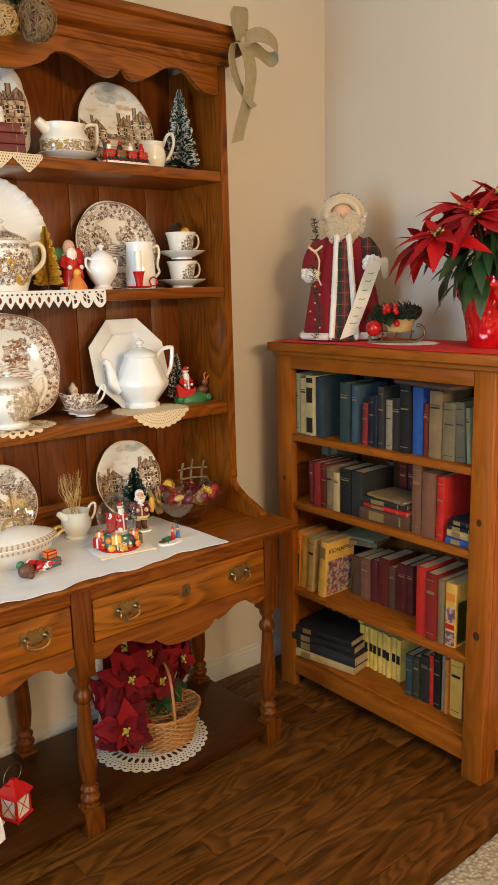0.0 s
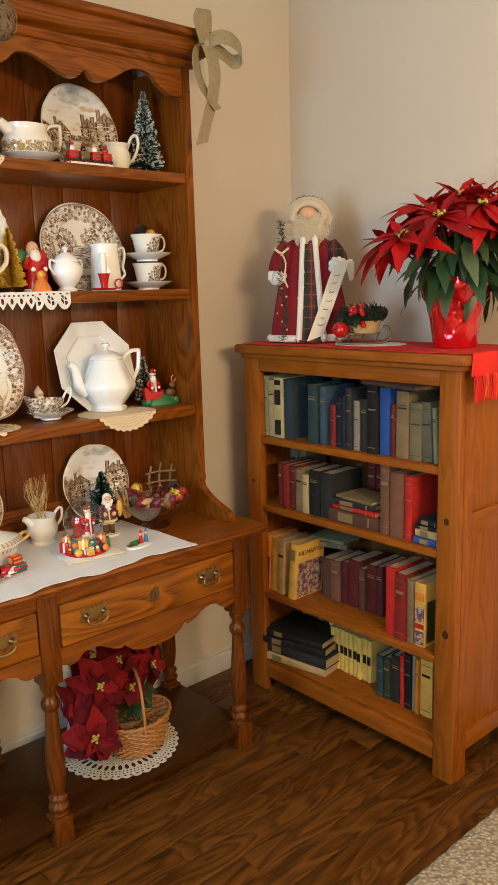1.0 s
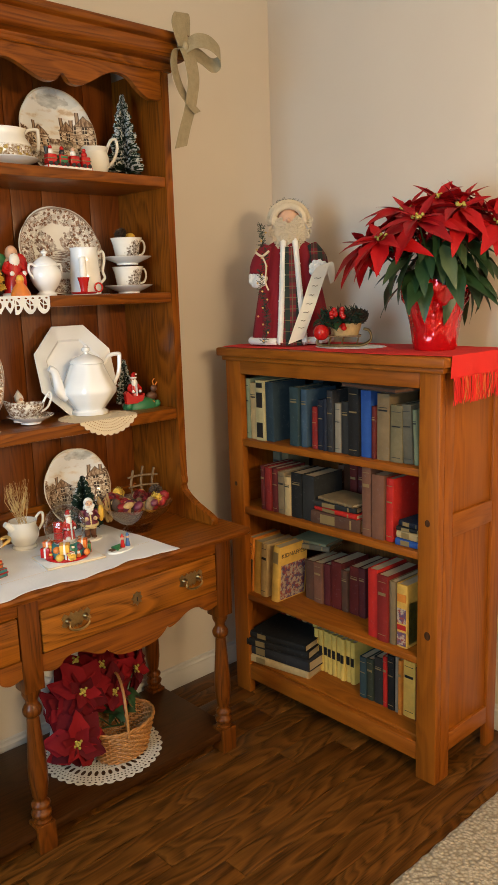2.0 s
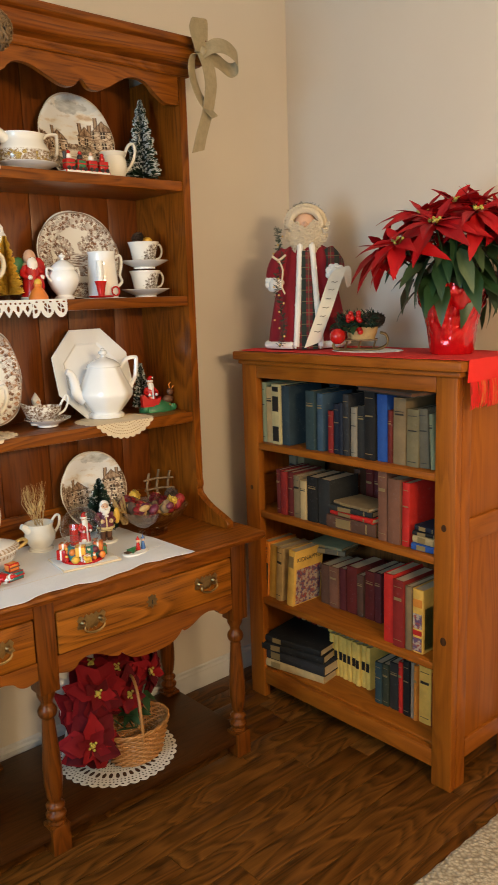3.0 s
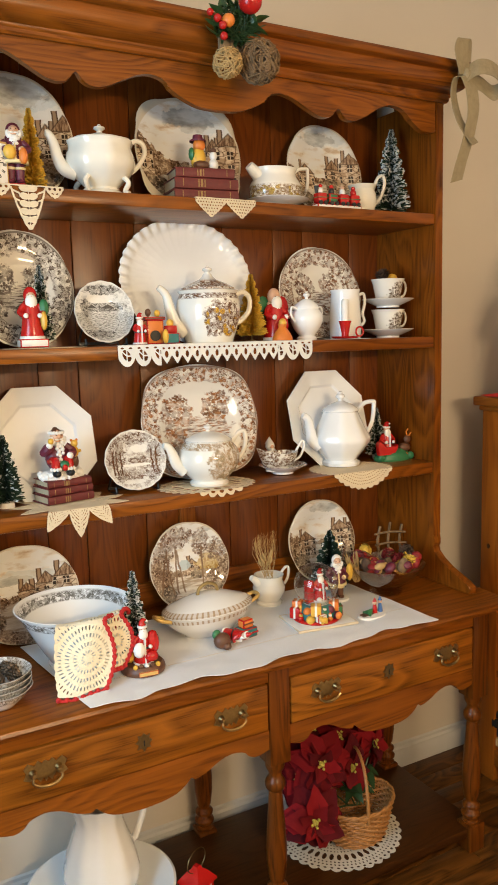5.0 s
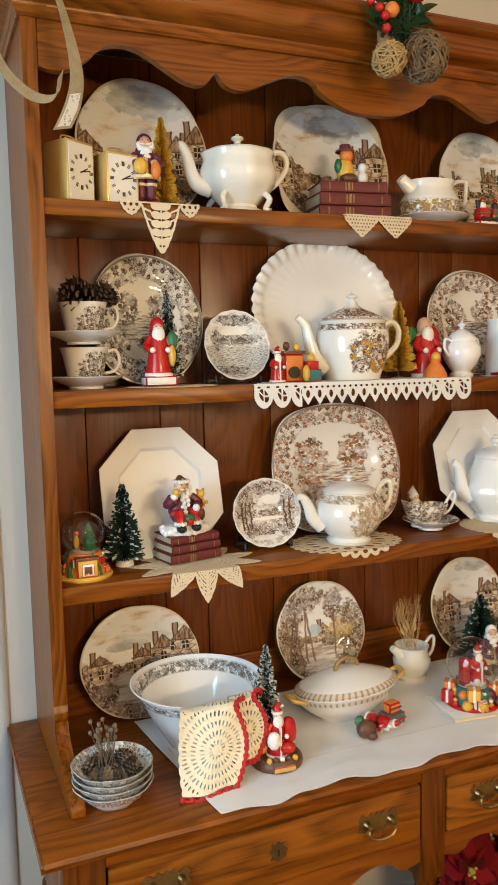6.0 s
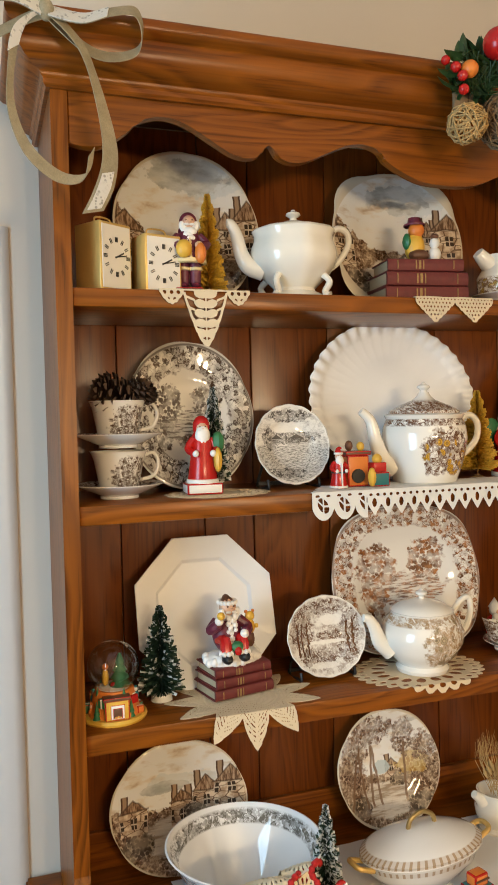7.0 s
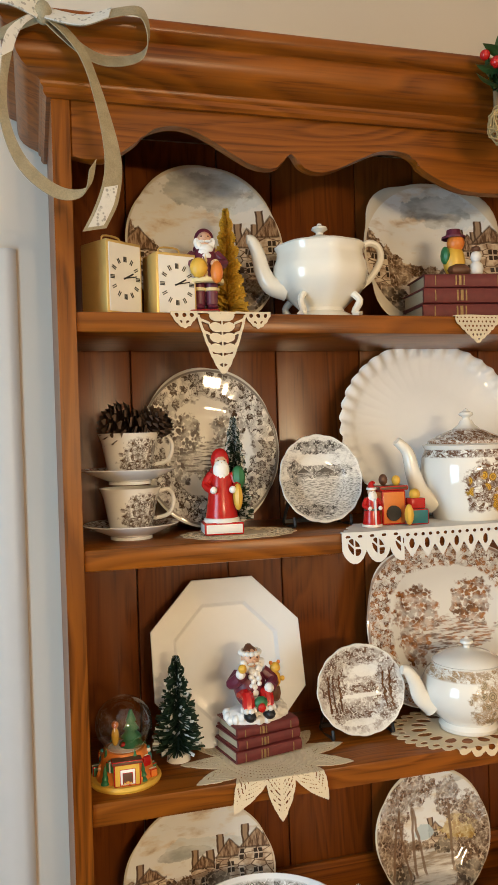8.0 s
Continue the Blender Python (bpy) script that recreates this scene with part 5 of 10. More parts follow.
def book(name, m, t, h, d, cover, label, group, bars=(), pages=None, jacket=None):
    """A book standing upright: spine at -y, thickness along x, height along z, depth along +y."""
    b = thing(name, m, label, "book", group)
    bm = fresh()
    c = 0.0024
    outline = [(0, d), (0, 0.005), (0.0015, 0.0015), (t * 0.3, -0.0005), (t * 0.5, -0.001), (t * 0.7, -0.0005), (t - 0.0015, 0.0015), (t, 0.005), (t, d), (t - c, d), (t - c, 0.006), (c, 0.006), (c, d)]
    slab(bm, outline, 0, h, "xy")
    part("cover", bm, cover, b)
    bm = fresh()
    box(bm, c + 0.0001, t - c - 0.0001, 0.0062, d - 0.004, 0.003, h - 0.003)
    part("page_block", bm, pages or paper, b)
    for z0, z1, mt in bars:
        bm = fresh()
        box(bm, t * 0.16, t * 0.84, -0.0016, -0.0002, h * z0, h * z1)
        part("spine_band", bm, mt, b)
    return b


def thread_mesh(bm, a, b, w, mi=0, th=0.0007):
    a, b = Vector(a), Vector(b)
    d = b - a
    if d.length < 1e-6:
        return
    n = Vector((-d.y, d.x, 0)).normalized() * w
    v = [bm.verts.new(q) for q in (a - n, a + n, b + n, b - n)]
    u = [bm.verts.new(q + Vector((0, 0, th))) for q in (a - n, a + n, b + n, b - n)]
    for f in ((v[3], v[2], v[1], v[0]), (u[0], u[1], u[2], u[3]), (v[0], v[1], u[1], u[0]), (v[2], v[3], u[3], u[2]), (v[1], v[2], u[2], u[1]), (v[3], v[0], u[0], u[3])):
        bm.faces.new(f).material_index = mi


def doily_mesh(name, r, mat, rings=5, n=24, scal=0.08, solid=0.35):
    """Crocheted round doily: rings of thread, zigzags between them and a looped edge."""
    bm = fresh()
    lathe(bm, [(0, 0.0), (r * solid, 0.0), (r * solid, 0.0009), (0, 0.0009)], n)
    for k in range(rings):
        r0, r1 = r * (solid + (1 - solid) * k / rings), r * (solid + (1 - solid) * (k + 1) / rings)
        m2 = n * (2 if k > 0 else 1)
        for j in range(m2):
            a0, a1, am = 2 * math.pi * j / m2, 2 * math.pi * (j + 1) / m2, 2 * math.pi * (j + 0.5) / m2
            p = lambda q, a: (q * math.cos(a), q * math.sin(a), 0)
            w = 0.0009 if k % 2 else 0.0015
            thread_mesh(bm, p(r0, a0), p(r1, am), w)
            thread_mesh(bm, p(r1, am), p(r0, a1), w)
            thread_mesh(bm, p(r1, a0), p(r1, am), 0.0011)
            thread_mesh(bm, p(r1, am), p(r1, a1), 0.0011)
    for j in range(n):
        a0 = 2 * math.pi * j / n
        ring = []
        for q in range(7):
            b = a0 + (q / 6) * 2 * math.pi / n
            rr = r * (1 + scal * math.sin(math.pi * q / 6))
            ring.append((rr * math.cos(b), rr * math.sin(b), 0))
        for u, v in zip(ring, ring[1:]):
            thread_mesh(bm, u, v, 0.0022)
    return mesh_of(name, bm, mat)


def mask_sheet(x0, x1, y0, y1, cell, keep, place, thick=(0, 0, 0)):
    """Needlework as a fine net of stitches: a cell stands where keep(x, y) is true; place puts it in space."""
    bm = fresh()
    nx, ny = int((x1 - x0) / cell), int((y1 - y0) / cell)
    on = [[keep(x0 + (i + 0.5) * cell, y0 + (j + 0.5) * cell) for i in range(nx)] for j in range(ny)]
    up, dn = {}, {}
    tv = Vector(thick)
    # corners of the net, their outlines eased so that the threads run round
    filled = lambda i, j: 0 <= i < nx and 0 <= j < ny and on[j][i]
    spotted = {}
    for j in range(ny + 1):
        for i in range(nx + 1):
            n4 = [filled(i - 1, j - 1), filled(i, j - 1), filled(i - 1, j), filled(i, j)]
            if any(n4):
                spotted[(i, j)] = all(n4)
    at = {k: (float(k[0]), float(k[1])) for k in spotted}
    for _ in range(2):
        nxt = {}
        for (i, j), inner in spotted.items():
            if inner:
                continue
            near = []
            for di, dj, c0, c1 in ((1, 0, (i, j - 1), (i, j)), (-1, 0, (i - 1, j - 1), (i - 1, j)), (0, 1, (i - 1, j), (i, j)), (0, -1, (i - 1, j - 1), (i, j - 1))):
                if filled(*c0) != filled(*c1):
                    near.append(at[(i + di, j + dj)])
            if near:
                ax, ay = at[(i, j)]
                nxt[(i, j)] = (0.45 * ax + 0.55 * sum(p[0] for p in near) / len(near), 0.45 * ay + 0.55 * sum(p[1] for p in near) / len(near))
        at.update(nxt)

    def vert(i, j, low):
        d = dn if low else up
        if (i, j) not in d:
            p = Vector(place(x0 + at[(i, j)][0] * cell, y0 + at[(i, j)][1] * cell))
            d[(i, j)] = bm.verts.new(p - tv if low else p)
        return d[(i, j)]

    for j in range(ny):
        for i in range(nx):
            if not on[j][i]:
                continue
            q = ((i, j), (i + 1, j), (i + 1, j + 1), (i, j + 1))
            bm.faces.new([vert(*p, False) for p in q])
            for k, (di, dj) in enumerate(((0, -1), (1, 0), (0, 1), (-1, 0))):
                a, b = i + di, j + dj
                if not (0 <= a < nx and 0 <= b < ny and on[b][a]):
                    p, r = q[k], q[(k + 1) % 4]
                    bm.faces.new((vert(*p, False), vert(*r, False), vert(*r, True), vert(*p, True)))
    return bm


def cone_pine(bm, c, r, h, mi=0, tilt=None, seed=0):
    """A pine cone: spirals of scales round a core."""
    rnd = random.Random(seed)
    mm = Matrix.Translation(c) @ (tilt or Matrix())
    n = 58
    for k in range(n):
        f = k / n
        a = k * 2.39996
        q = r * math.sin(math.pi * (0.15 + 0.80 * f)) ** 0.8
        zz = h * f
        s = r * 0.55 * (1 - 0.5 * f)
        d = Vector((math.cos(a), math.sin(a), 0.45))
        side = Vector((-math.sin(a), math.cos(a), 0)) * s * 0.5
        p0 = Vector((q * 0.25 * math.cos(a), q * 0.25 * math.sin(a), zz))
        tip = p0 + d * q * 0.85
        vs = [bm.verts.new(mm @ v) for v in (p0 - side * 0.5, p0 + side * 0.5, tip + side, tip - side + Vector((0, 0, 0)), tip + d * 0.15 * q + Vector((0, 0, 0.12 * r)))]
        lo = [bm.verts.new(mm @ (v - Vector((0, 0, 0.10 * r)))) for v in (tip + side, tip - side)]
        for f_ in ((0, 1, 2, 3), (3, 2, 4)):
            bm.faces.new([vs[q_] for q_ in f_]).material_index = mi
        bm.faces.new((vs[2], vs[3], lo[1], lo[0])).material_index = mi
        bm.faces.new((vs[1], vs[0], lo[1], lo[0])).material_index = mi


def snow_globe(x, y, z, r, total, label, inside="tree", seed=0):
    """A glass ball on a modelled base: a low oval plinth, a hearth or gifts in front, small trees and parcels round it."""
    g = thing("snow_globe", pose(x, y, z), label, "snow globe")
    hb = total - 2 * r * 0.95
    rim = r * (1.24 if inside == "tree" else 1.06)
    rnd = random.Random(seed)
    bm = fresh()
    lathe(bm, [(0, 0), (rim, 0), (rim + r * 0.04, hb * 0.08), (rim - r * 0.02, hb * 0.17), (0, hb * 0.18)], 32, YEL if inside == "tree" else RED)
    lathe(bm, [(0, hb * 0.17), (rim * 0.84, hb * 0.17), (r * 0.92, hb * 0.5), (r * 0.84, hb * 0.85), (r * 0.72, hb), (0, hb)], 28, ORG if inside == "tree" else TEA, None, lambda a: 1 + 0.03 * math.cos(7 * a))
    cols = [RED, GRN, YEL, WHT, BLU, ORG, RED, GRN, ORG, YEL, TEA, YEL]
    for k in range(26):
        a = k * 2 * math.pi / 13 + (0.24 if k >= 13 else 0)
        low = k < 13
        q = r * (rnd.uniform(0.92, 1.02) if low else rnd.uniform(0.72, 0.86))
        zz = hb * (0.16 if low else 0.55)
        cc = rnd.choice(cols)
        px, py = q * math.cos(a), q * math.sin(a)
        if inside == "tree" and py < -0.75 * r and abs(px) < 0.5 * r:
            continue
        if k % 3 == 0:
            s = r * (rnd.uniform(0.12, 0.18) if inside == "tree" else rnd.uniform(0.16, 0.25))
            tw = rnd.uniform(0, 90)
            box(bm, -s, s, -s, s, 0, 2 * s, 0.001, cc, pose(px, py, zz, 0, 0, tw))
            box(bm, -s * 1.03, s * 1.03, -s * 0.2, s * 0.2, 0, 2.06 * s, 0, WHT if cc != WHT else RED, pose(px, py, zz, 0, 0, tw))
        elif k % 3 == 1:
            blob(bm, (px, py, zz + hb * 0.13), (r * 0.12, r * 0.12, hb * 0.16), cc, 9, 6)
            blob(bm, (px, py, zz + hb * 0.33), r * 0.085, rnd.choice((SKN, BRN, WHT, YEL)), 8, 6)
            blob(bm, (px, py, zz + hb * 0.42), r * 0.06, cc, 8, 6)
        elif inside != "tree":
            blob(bm, (px, py, zz + hb * 0.16), (r * 0.22, r * 0.19, hb * 0.26), rnd.choice((BLU, YEL, ORG, RED, PLM, WHT)), 9, 6)
        else:
            for t in range(3):
                cone(bm, (px, py, zz + hb * 0.16 * t), r * (0.17 - 0.045 * t), 0.0, hb * 0.30, GRN, 9)
    if inside == "tree":
        box(bm, -r * 0.50, r * 0.42, -r * 1.10, -r * 0.72, hb * 0.17, hb * 0.86, 0.002, YEL)
        box(bm, -r * 0.56, r * 0.48, -r * 1.14, -r * 0.70, hb * 0.82, hb * 0.94, 0.001, BRN)
        box(bm, -r * 0.30, r * 0.24, -r * 1.115, -r * 1.0, hb * 0.22, hb * 0.70, 0.001, WHT)
        box(bm, -r * 0.21, r * 0.15, -r * 1.128, -r * 1.0, hb * 0.25, hb * 0.60, 0.001, BRN)
        for k in range(5):
            cone(bm, (-r * 0.03 + r * 0.055 * (k - 2), -r * 1.10, hb * 0.26), r * 0.05, 0.0, hb * (0.24 - 0.05 * abs(k - 2)), ORG if k % 2 else YEL, 7)
    else:
        blob(bm, (-r * 0.35, -r * 1.12, hb * 0.40), (r * 0.22, r * 0.12, hb * 0.16), YEL, 10, 6)
        blob(bm, (-r * 0.52, -r * 1.14, hb * 0.58), (r * 0.10, r * 0.09, hb * 0.10), YEL, 8, 6)
        for o in (-0.46, -0.38, -0.26, -0.20):
            tube(bm, [(r * o, -r * 1.14, hb * 0.34), (r * o, -r * 1.14, hb * 0.17)], r * 0.04, 6, YEL)
        blob(bm, (r * 0.50, -r * 1.05, hb * 0.42), (r * 0.16, r * 0.12, hb * 0.24), ORG, 10, 6)
    part("base", bm, FIG, g, "painted base with gifts and toys round it")
    bm = fresh()
    c = hb + r * 0.82
    prof = [(0, c - r)] + [(r * math.sin(math.pi * k / 20), c - r * math.cos(math.pi * k / 20)) for k in range(1, 20)] + [(0, c + r)]
    lathe(bm, prof, 36)
    part("glass_ball", bm, clear, g, "clear glass ball")
    bm = fresh()
    lathe(bm, [(0, hb), (r * 0.60, hb), (r * 0.45, hb + 0.004), (0, hb + 0.006)], 18, WHT)
    if inside == "tree":
        for t in range(4):
            cone(bm, (0.24 * r, -0.1 * r, hb + r * (0.10 + 0.28 * t)), r * (0.46 - 0.09 * t), r * 0.05, r * 0.38, GRN, 12)
        for k in range(12):
            a, f = k * 2.4, k / 12
            blob(bm, (0.24 * r + r * 0.30 * (1 - f * 0.8) * math.cos(a), r * 0.30 * (1 - f * 0.8) * math.sin(a), hb + r * (0.2 + 0.8 * f)), r * 0.035, (YEL, RED, WHT)[k % 3], 6, 4)
        blob(bm, (-0.32 * r, -0.05 * r, hb + 0.42 * r), (0.14 * r, 0.13 * r, 0.34 * r), YEL, 10, 7)
        blob(bm, (-0.32 * r, -0.08 * r, hb + 0.84 * r), 0.13 * r, ORG, 10, 7)
        blob(bm, (-0.05 * r, -0.25 * r, hb + 0.14 * r), (0.12 * r, 0.12 * r, 0.12 * r), RED, 8, 6)
    else:
        santa_fig(bm, r * 1.60, (0.12 * r, -0.12 * r, hb + 0.003))
        box(bm, -0.55 * r, -0.22 * r, -0.15 * r, 0.15 * r, hb, hb + 1.05 * r, 0.001, RED)
        for k in range(3):
            box(bm, -0.56 * r, -0.21 * r, -0.16 * r, 0.16 * r, hb + r * (0.2 + 0.32 * k), hb + r * (0.23 + 0.32 * k), 0, BRN)
        blob(bm, (-0.05 * r, -0.35 * r, hb + 0.16 * r), (0.15 * r, 0.13 * r, 0.16 * r), WHT, 8, 6)
    part("scene", bm, FIG, g, "small painted scene inside the ball")
    return g
# ---- plates on the shelves ----
cup_print = hollow_print("brown_print_cup", ink=(0.050, 0.026, 0.012), scale=42, lo=0.006, hi=0.068, patch=(0.012, 0.036, 0.036, 0.030))
cup_print_in = printed("brown_print_saucer", 0.077, 0.077, rim=0.55, centre=0.2, base=(0.80, 0.79, 0.75))
stand_plate("plate", 0.408, Z1, 0.282, 0.300, landscape("village_print_a", 0.141, 0.150, 3.1, -0.22, (0.55, 0.35), ((-0.84, 0.26, -0.50, -0.06, 0.26), (0.56, 0.17, -0.40, 0.02, 0.24), (0.86, 0.22, -0.40, 0.14, 0.26)), (0.05, 0.70, 0.55, 0.20)), "scalloped plate painted with stone cottages under a cloudy sky", wavy_round)
stand_plate("platter", 0.860, Z1, 0.302, 0.290, landscape("village_print_b", 0.151, 0.145, 8.4, -0.14, (0.55, 0.20), ((-0.86, 0.18, -0.40, 0.02, 0.20), (0.52, 0.16, -0.30, 0.12, 0.24), (0.82, 0.26, -0.62, 0.22, 0.24)), (0.10, 0.66, 0.50, 0.19)), "wavy square platter painted with a brown village scene", squarish)
stand_plate("plate", 1.292, Z1, 0.256, 0.268, landscape("village_print_c", 0.128, 0.134, 14.2, -0.12, (0.25, 0.40), ((-0.46, 0.22, -0.36, -0.02, 0.20), (0.30, 0.22, -0.44, 0.10, 0.22), (0.74, 0.26, -0.52, 0.22, 0.24)), (-0.10, 0.72, 0.45, 0.14)), "round plate painted with a stone village under clouds", wavy_round)
stand_plate("plate", 0.404, Z2, 0.252, 0.285, printed("grey_brown_print_d", 0.126, 0.142, ink=(0.050, 0.028, 0.016), seed=2.0, rim=0.62, centre=0.56), "dinner plate with a grey-brown flowered border and country scene", wavy_round)
stand_plate("platter", 0.842, Z2, 0.385, 0.328, china, "large oval white platter with a fluted scalloped rim", scallop(40, 0.014), seg=320, flute=0.016, gores=40, well=0.76)
stand_plate("plate", 1.272, Z2, 0.284, 0.270, printed("brown_print_e", 0.142, 0.135, ink=(0.095, 0.036, 0.014), tint=(0.16, 0.065, 0.025), seed=6.3, rim=0.64, centre=0.55), "dinner plate with a brown flowered border and trees", wavy_round)
stand_plate("plate", 0.424, Z3, 0.272, 0.274, china, "plain white octagonal plate with a raised rim", octagon, lean=16.0, seg=64, well=0.66, deep=0.020, sharp=14, flat_rim=True)
stand_plate("platter", 0.868, Z3, 0.352, 0.312, printed("brown_print_platter", 0.176, 0.156, ink=(0.125, 0.044, 0.012), seed=11.0, rim=0.70, centre=0.60, tint=(0.25, 0.098, 0.028), base=(0.81, 0.80, 0.76), fine=6.5, power=2.7), "large brown transfer-printed platter with roses and a river scene", platter_shape, seg=96)
stand_plate("plate", 1.285, Z3, 0.272, 0.276, china, "plain white octagonal plate with a raised rim behind a teapot", octagon, lean=16.0, seg=64, well=0.66, deep=0.020, sharp=14, flat_rim=True)
stand_plate("plate", 0.366, COUNTER, 0.272, 0.245, landscape("village_print_f", 0.136, 0.125, 21.0, -0.02, (0.10, 0.30), ((-0.66, 0.20, -0.30, 0.04, 0.16), (0.06, 0.17, -0.30, 0.06, 0.18), (0.42, 0.20, -0.40, 0.16, 0.24), (0.78, 0.24, -0.50, 0.26, 0.26)), (-0.20, 0.30, 0.40, 0.08)), "plate painted with a row of stone cottages, on the counter", wavy_round)
stand_plate("plate", 0.822, COUNTER, 0.242, 0.242, landscape("autumn_print_g", 0.121, 0.121, 27.7, -0.12, (0.35, 0.30), ((0.10, 0.13, -0.16, 0.02, 0.12),), (0.55, 0.80, 0.20, 0.08), True), "plate painted with autumn trees and a cottage, on the counter", wavy_round)
stand_plate("plate", 1.268, COUNTER, 0.242, 0.250, landscape("village_print_h", 0.121, 0.125, 33.3, 0.02, (0.30, 0.45), ((-0.40, 0.26, -0.40, 0.06, 0.22), (0.62, 0.28, -0.46, 0.20, 0.24)), (0.20, 0.80, 0.40, 0.10)), "plate painted with a stone village, behind a small tree", wavy_round)
for x, z, w, h, sd, ink, scene_kind in ((0.577, Z2, 0.150, 0.150, 4.4, (0.036, 0.028, 0.023), "river"), (0.640, Z3, 0.164, 0.150, 9.6, (0.090, 0.036, 0.014), "wood")):
    easel(x, 1.905, z, w, 0.08)
    stand_plate("plate", x, z + 0.0075, w, h, printed("small_print", w / 2, h / 2, ink=ink, seed=sd, rim=0.72, centre=0.75, full=scene_kind), "small plate printed all over with a country scene, on a stand", scallop(16, 0.022), back=1.925, lean=14)
# ---- pots, cups and bowls ----
K = lambda z, r: [(0, z), (r * 0.5, z + 0.001), (r * 0.45, z + 0.006), (r, z + 0.011), (r * 0.9, z + 0.015), (r * 0.35, z + 0.018), (r * 0.25, z + 0.021), (0, z + 0.0225)]
gad = lambda a: 1 + 0.060 * (abs(math.cos(4 * a)) - 0.6)
# white teapot on curled feet
pot("teapot", pose(0.582, 1.865, Z1, 0, 0, -4), [(0, 0.0), (0.060, 0.0), (0.062, 0.004), (0.052, 0.010), (0.040, 0.016), (0.038, 0.022), (0.050, 0.034), (0.066, 0.048), (0.077, 0.064), (0.081, 0.080), (0.079, 0.094), (0.074, 0.106), (0.073, 0.116), (0.077, 0.125), (0.074, 0.1285), (0.066, 0.126), (0.058, 0.121), (0, 0.120)], ivory,
    "white footed teapot with a fluted body on the top shelf", "teapot",
    spout=[(-0.062, 0, 0.056), (-0.086, 0, 0.062), (-0.100, 0, 0.084), (-0.108, 0, 0.116), (-0.118, 0, 0.136), (-0.126, 0, 0.138)], handle=[(0.062, 0, 0.116), (0.084, 0, 0.136), (0.104, 0, 0.130), (0.108, 0, 0.108), (0.092, 0, 0.080), (0.072, 0, 0.062)],
    lid=[(0.050, 0.121), (0.048, 0.128), (0.036, 0.138), (0.018, 0.145), (0.008, 0.148), (0, 0.148)], knob=K(0.146, 0.014), shape=gad, feet=4, foot_r=0.062, hr=0.006)
# printed teapot with yellow roses
rose_lid = hollow_print("brown_lid_print", ink=(0.11, 0.05, 0.022), scale=34, lo=0.126, hi=0.160, cover=0.85)
rose_pot = hollow_print("brown_and_yellow_roses", ink=(0.075, 0.034, 0.016), scale=24, lo=0.012, hi=0.118, accent=(0.66, 0.36, 0.03), patch=(0.012, 0.060, 0.056, 0.046), collar=(0.108, 0.124))
pot("teapot", pose(0.850, 1.862, Z2 + 0.002, 0, 0, -3), [(0, 0.0), (0.062, 0.0), (0.064, 0.008), (0.072, 0.030), (0.080, 0.060), (0.083, 0.085), (0.080, 0.108), (0.074, 0.122), (0.078, 0.130), (0.072, 0.133), (0, 0.130)], rose_pot,
    "cream teapot with brown print and yellow roses, on lace", "teapot",
    spout=[(-0.066, 0, 0.030), (-0.090, 0, 0.046), (-0.104, 0, 0.082), (-0.114, 0, 0.120), (-0.134, 0, 0.140)], handle=[(0.072, 0, 0.118), (0.100, 0, 0.128), (0.118, 0, 0.112), (0.116, 0, 0.080), (0.094, 0, 0.056), (0.076, 0, 0.046)],
    lid=[(0.070, 0.130), (0.068, 0.138), (0.050, 0.148), (0.024, 0.158), (0.014, 0.166), (0.010, 0.174), (0, 0.174)], knob=K(0.172, 0.013), hr=0.0065, sp_r=(0.022, 0.008), trim_mat=ivory, lid_mat=rose_lid)
# printed teapot on a doily
view_pot = hollow_print("muted_view_print", ink=(0.22, 0.15, 0.085), scale=24, lo=0.012, hi=0.120, accent=(0.46, 0.36, 0.22), patch=(0.022, 0.062, 0.054, 0.046), collar=(0.096, 0.116))
pot("teapot", pose(0.832, 1.850, Z3 + 0.003, 0, 0, -3), [(0, 0.0), (0.050, 0.0), (0.052, 0.007), (0.046, 0.014), (0.066, 0.034), (0.080, 0.058), (0.081, 0.080), (0.072, 0.100), (0.060, 0.112), (0.063, 0.118), (0, 0.116)], view_pot,
    "cream teapot printed with a muted country view, on a doily", "teapot",
    spout=[(-0.068, 0, 0.044), (-0.090, 0, 0.062), (-0.100, 0, 0.088), (-0.112, 0, 0.108), (-0.124, 0, 0.112)], handle=[(0.066, 0, 0.104), (0.086, 0, 0.128), (0.104, 0, 0.132), (0.108, 0, 0.104), (0.098, 0, 0.074), (0.078, 0, 0.056)],
    lid=[(0.062, 0.114), (0.058, 0.122), (0.040, 0.132), (0.018, 0.138), (0.008, 0.140), (0, 0.140)], knob=K(0.138, 0.012), hr=0.006, trim_mat=ivory)
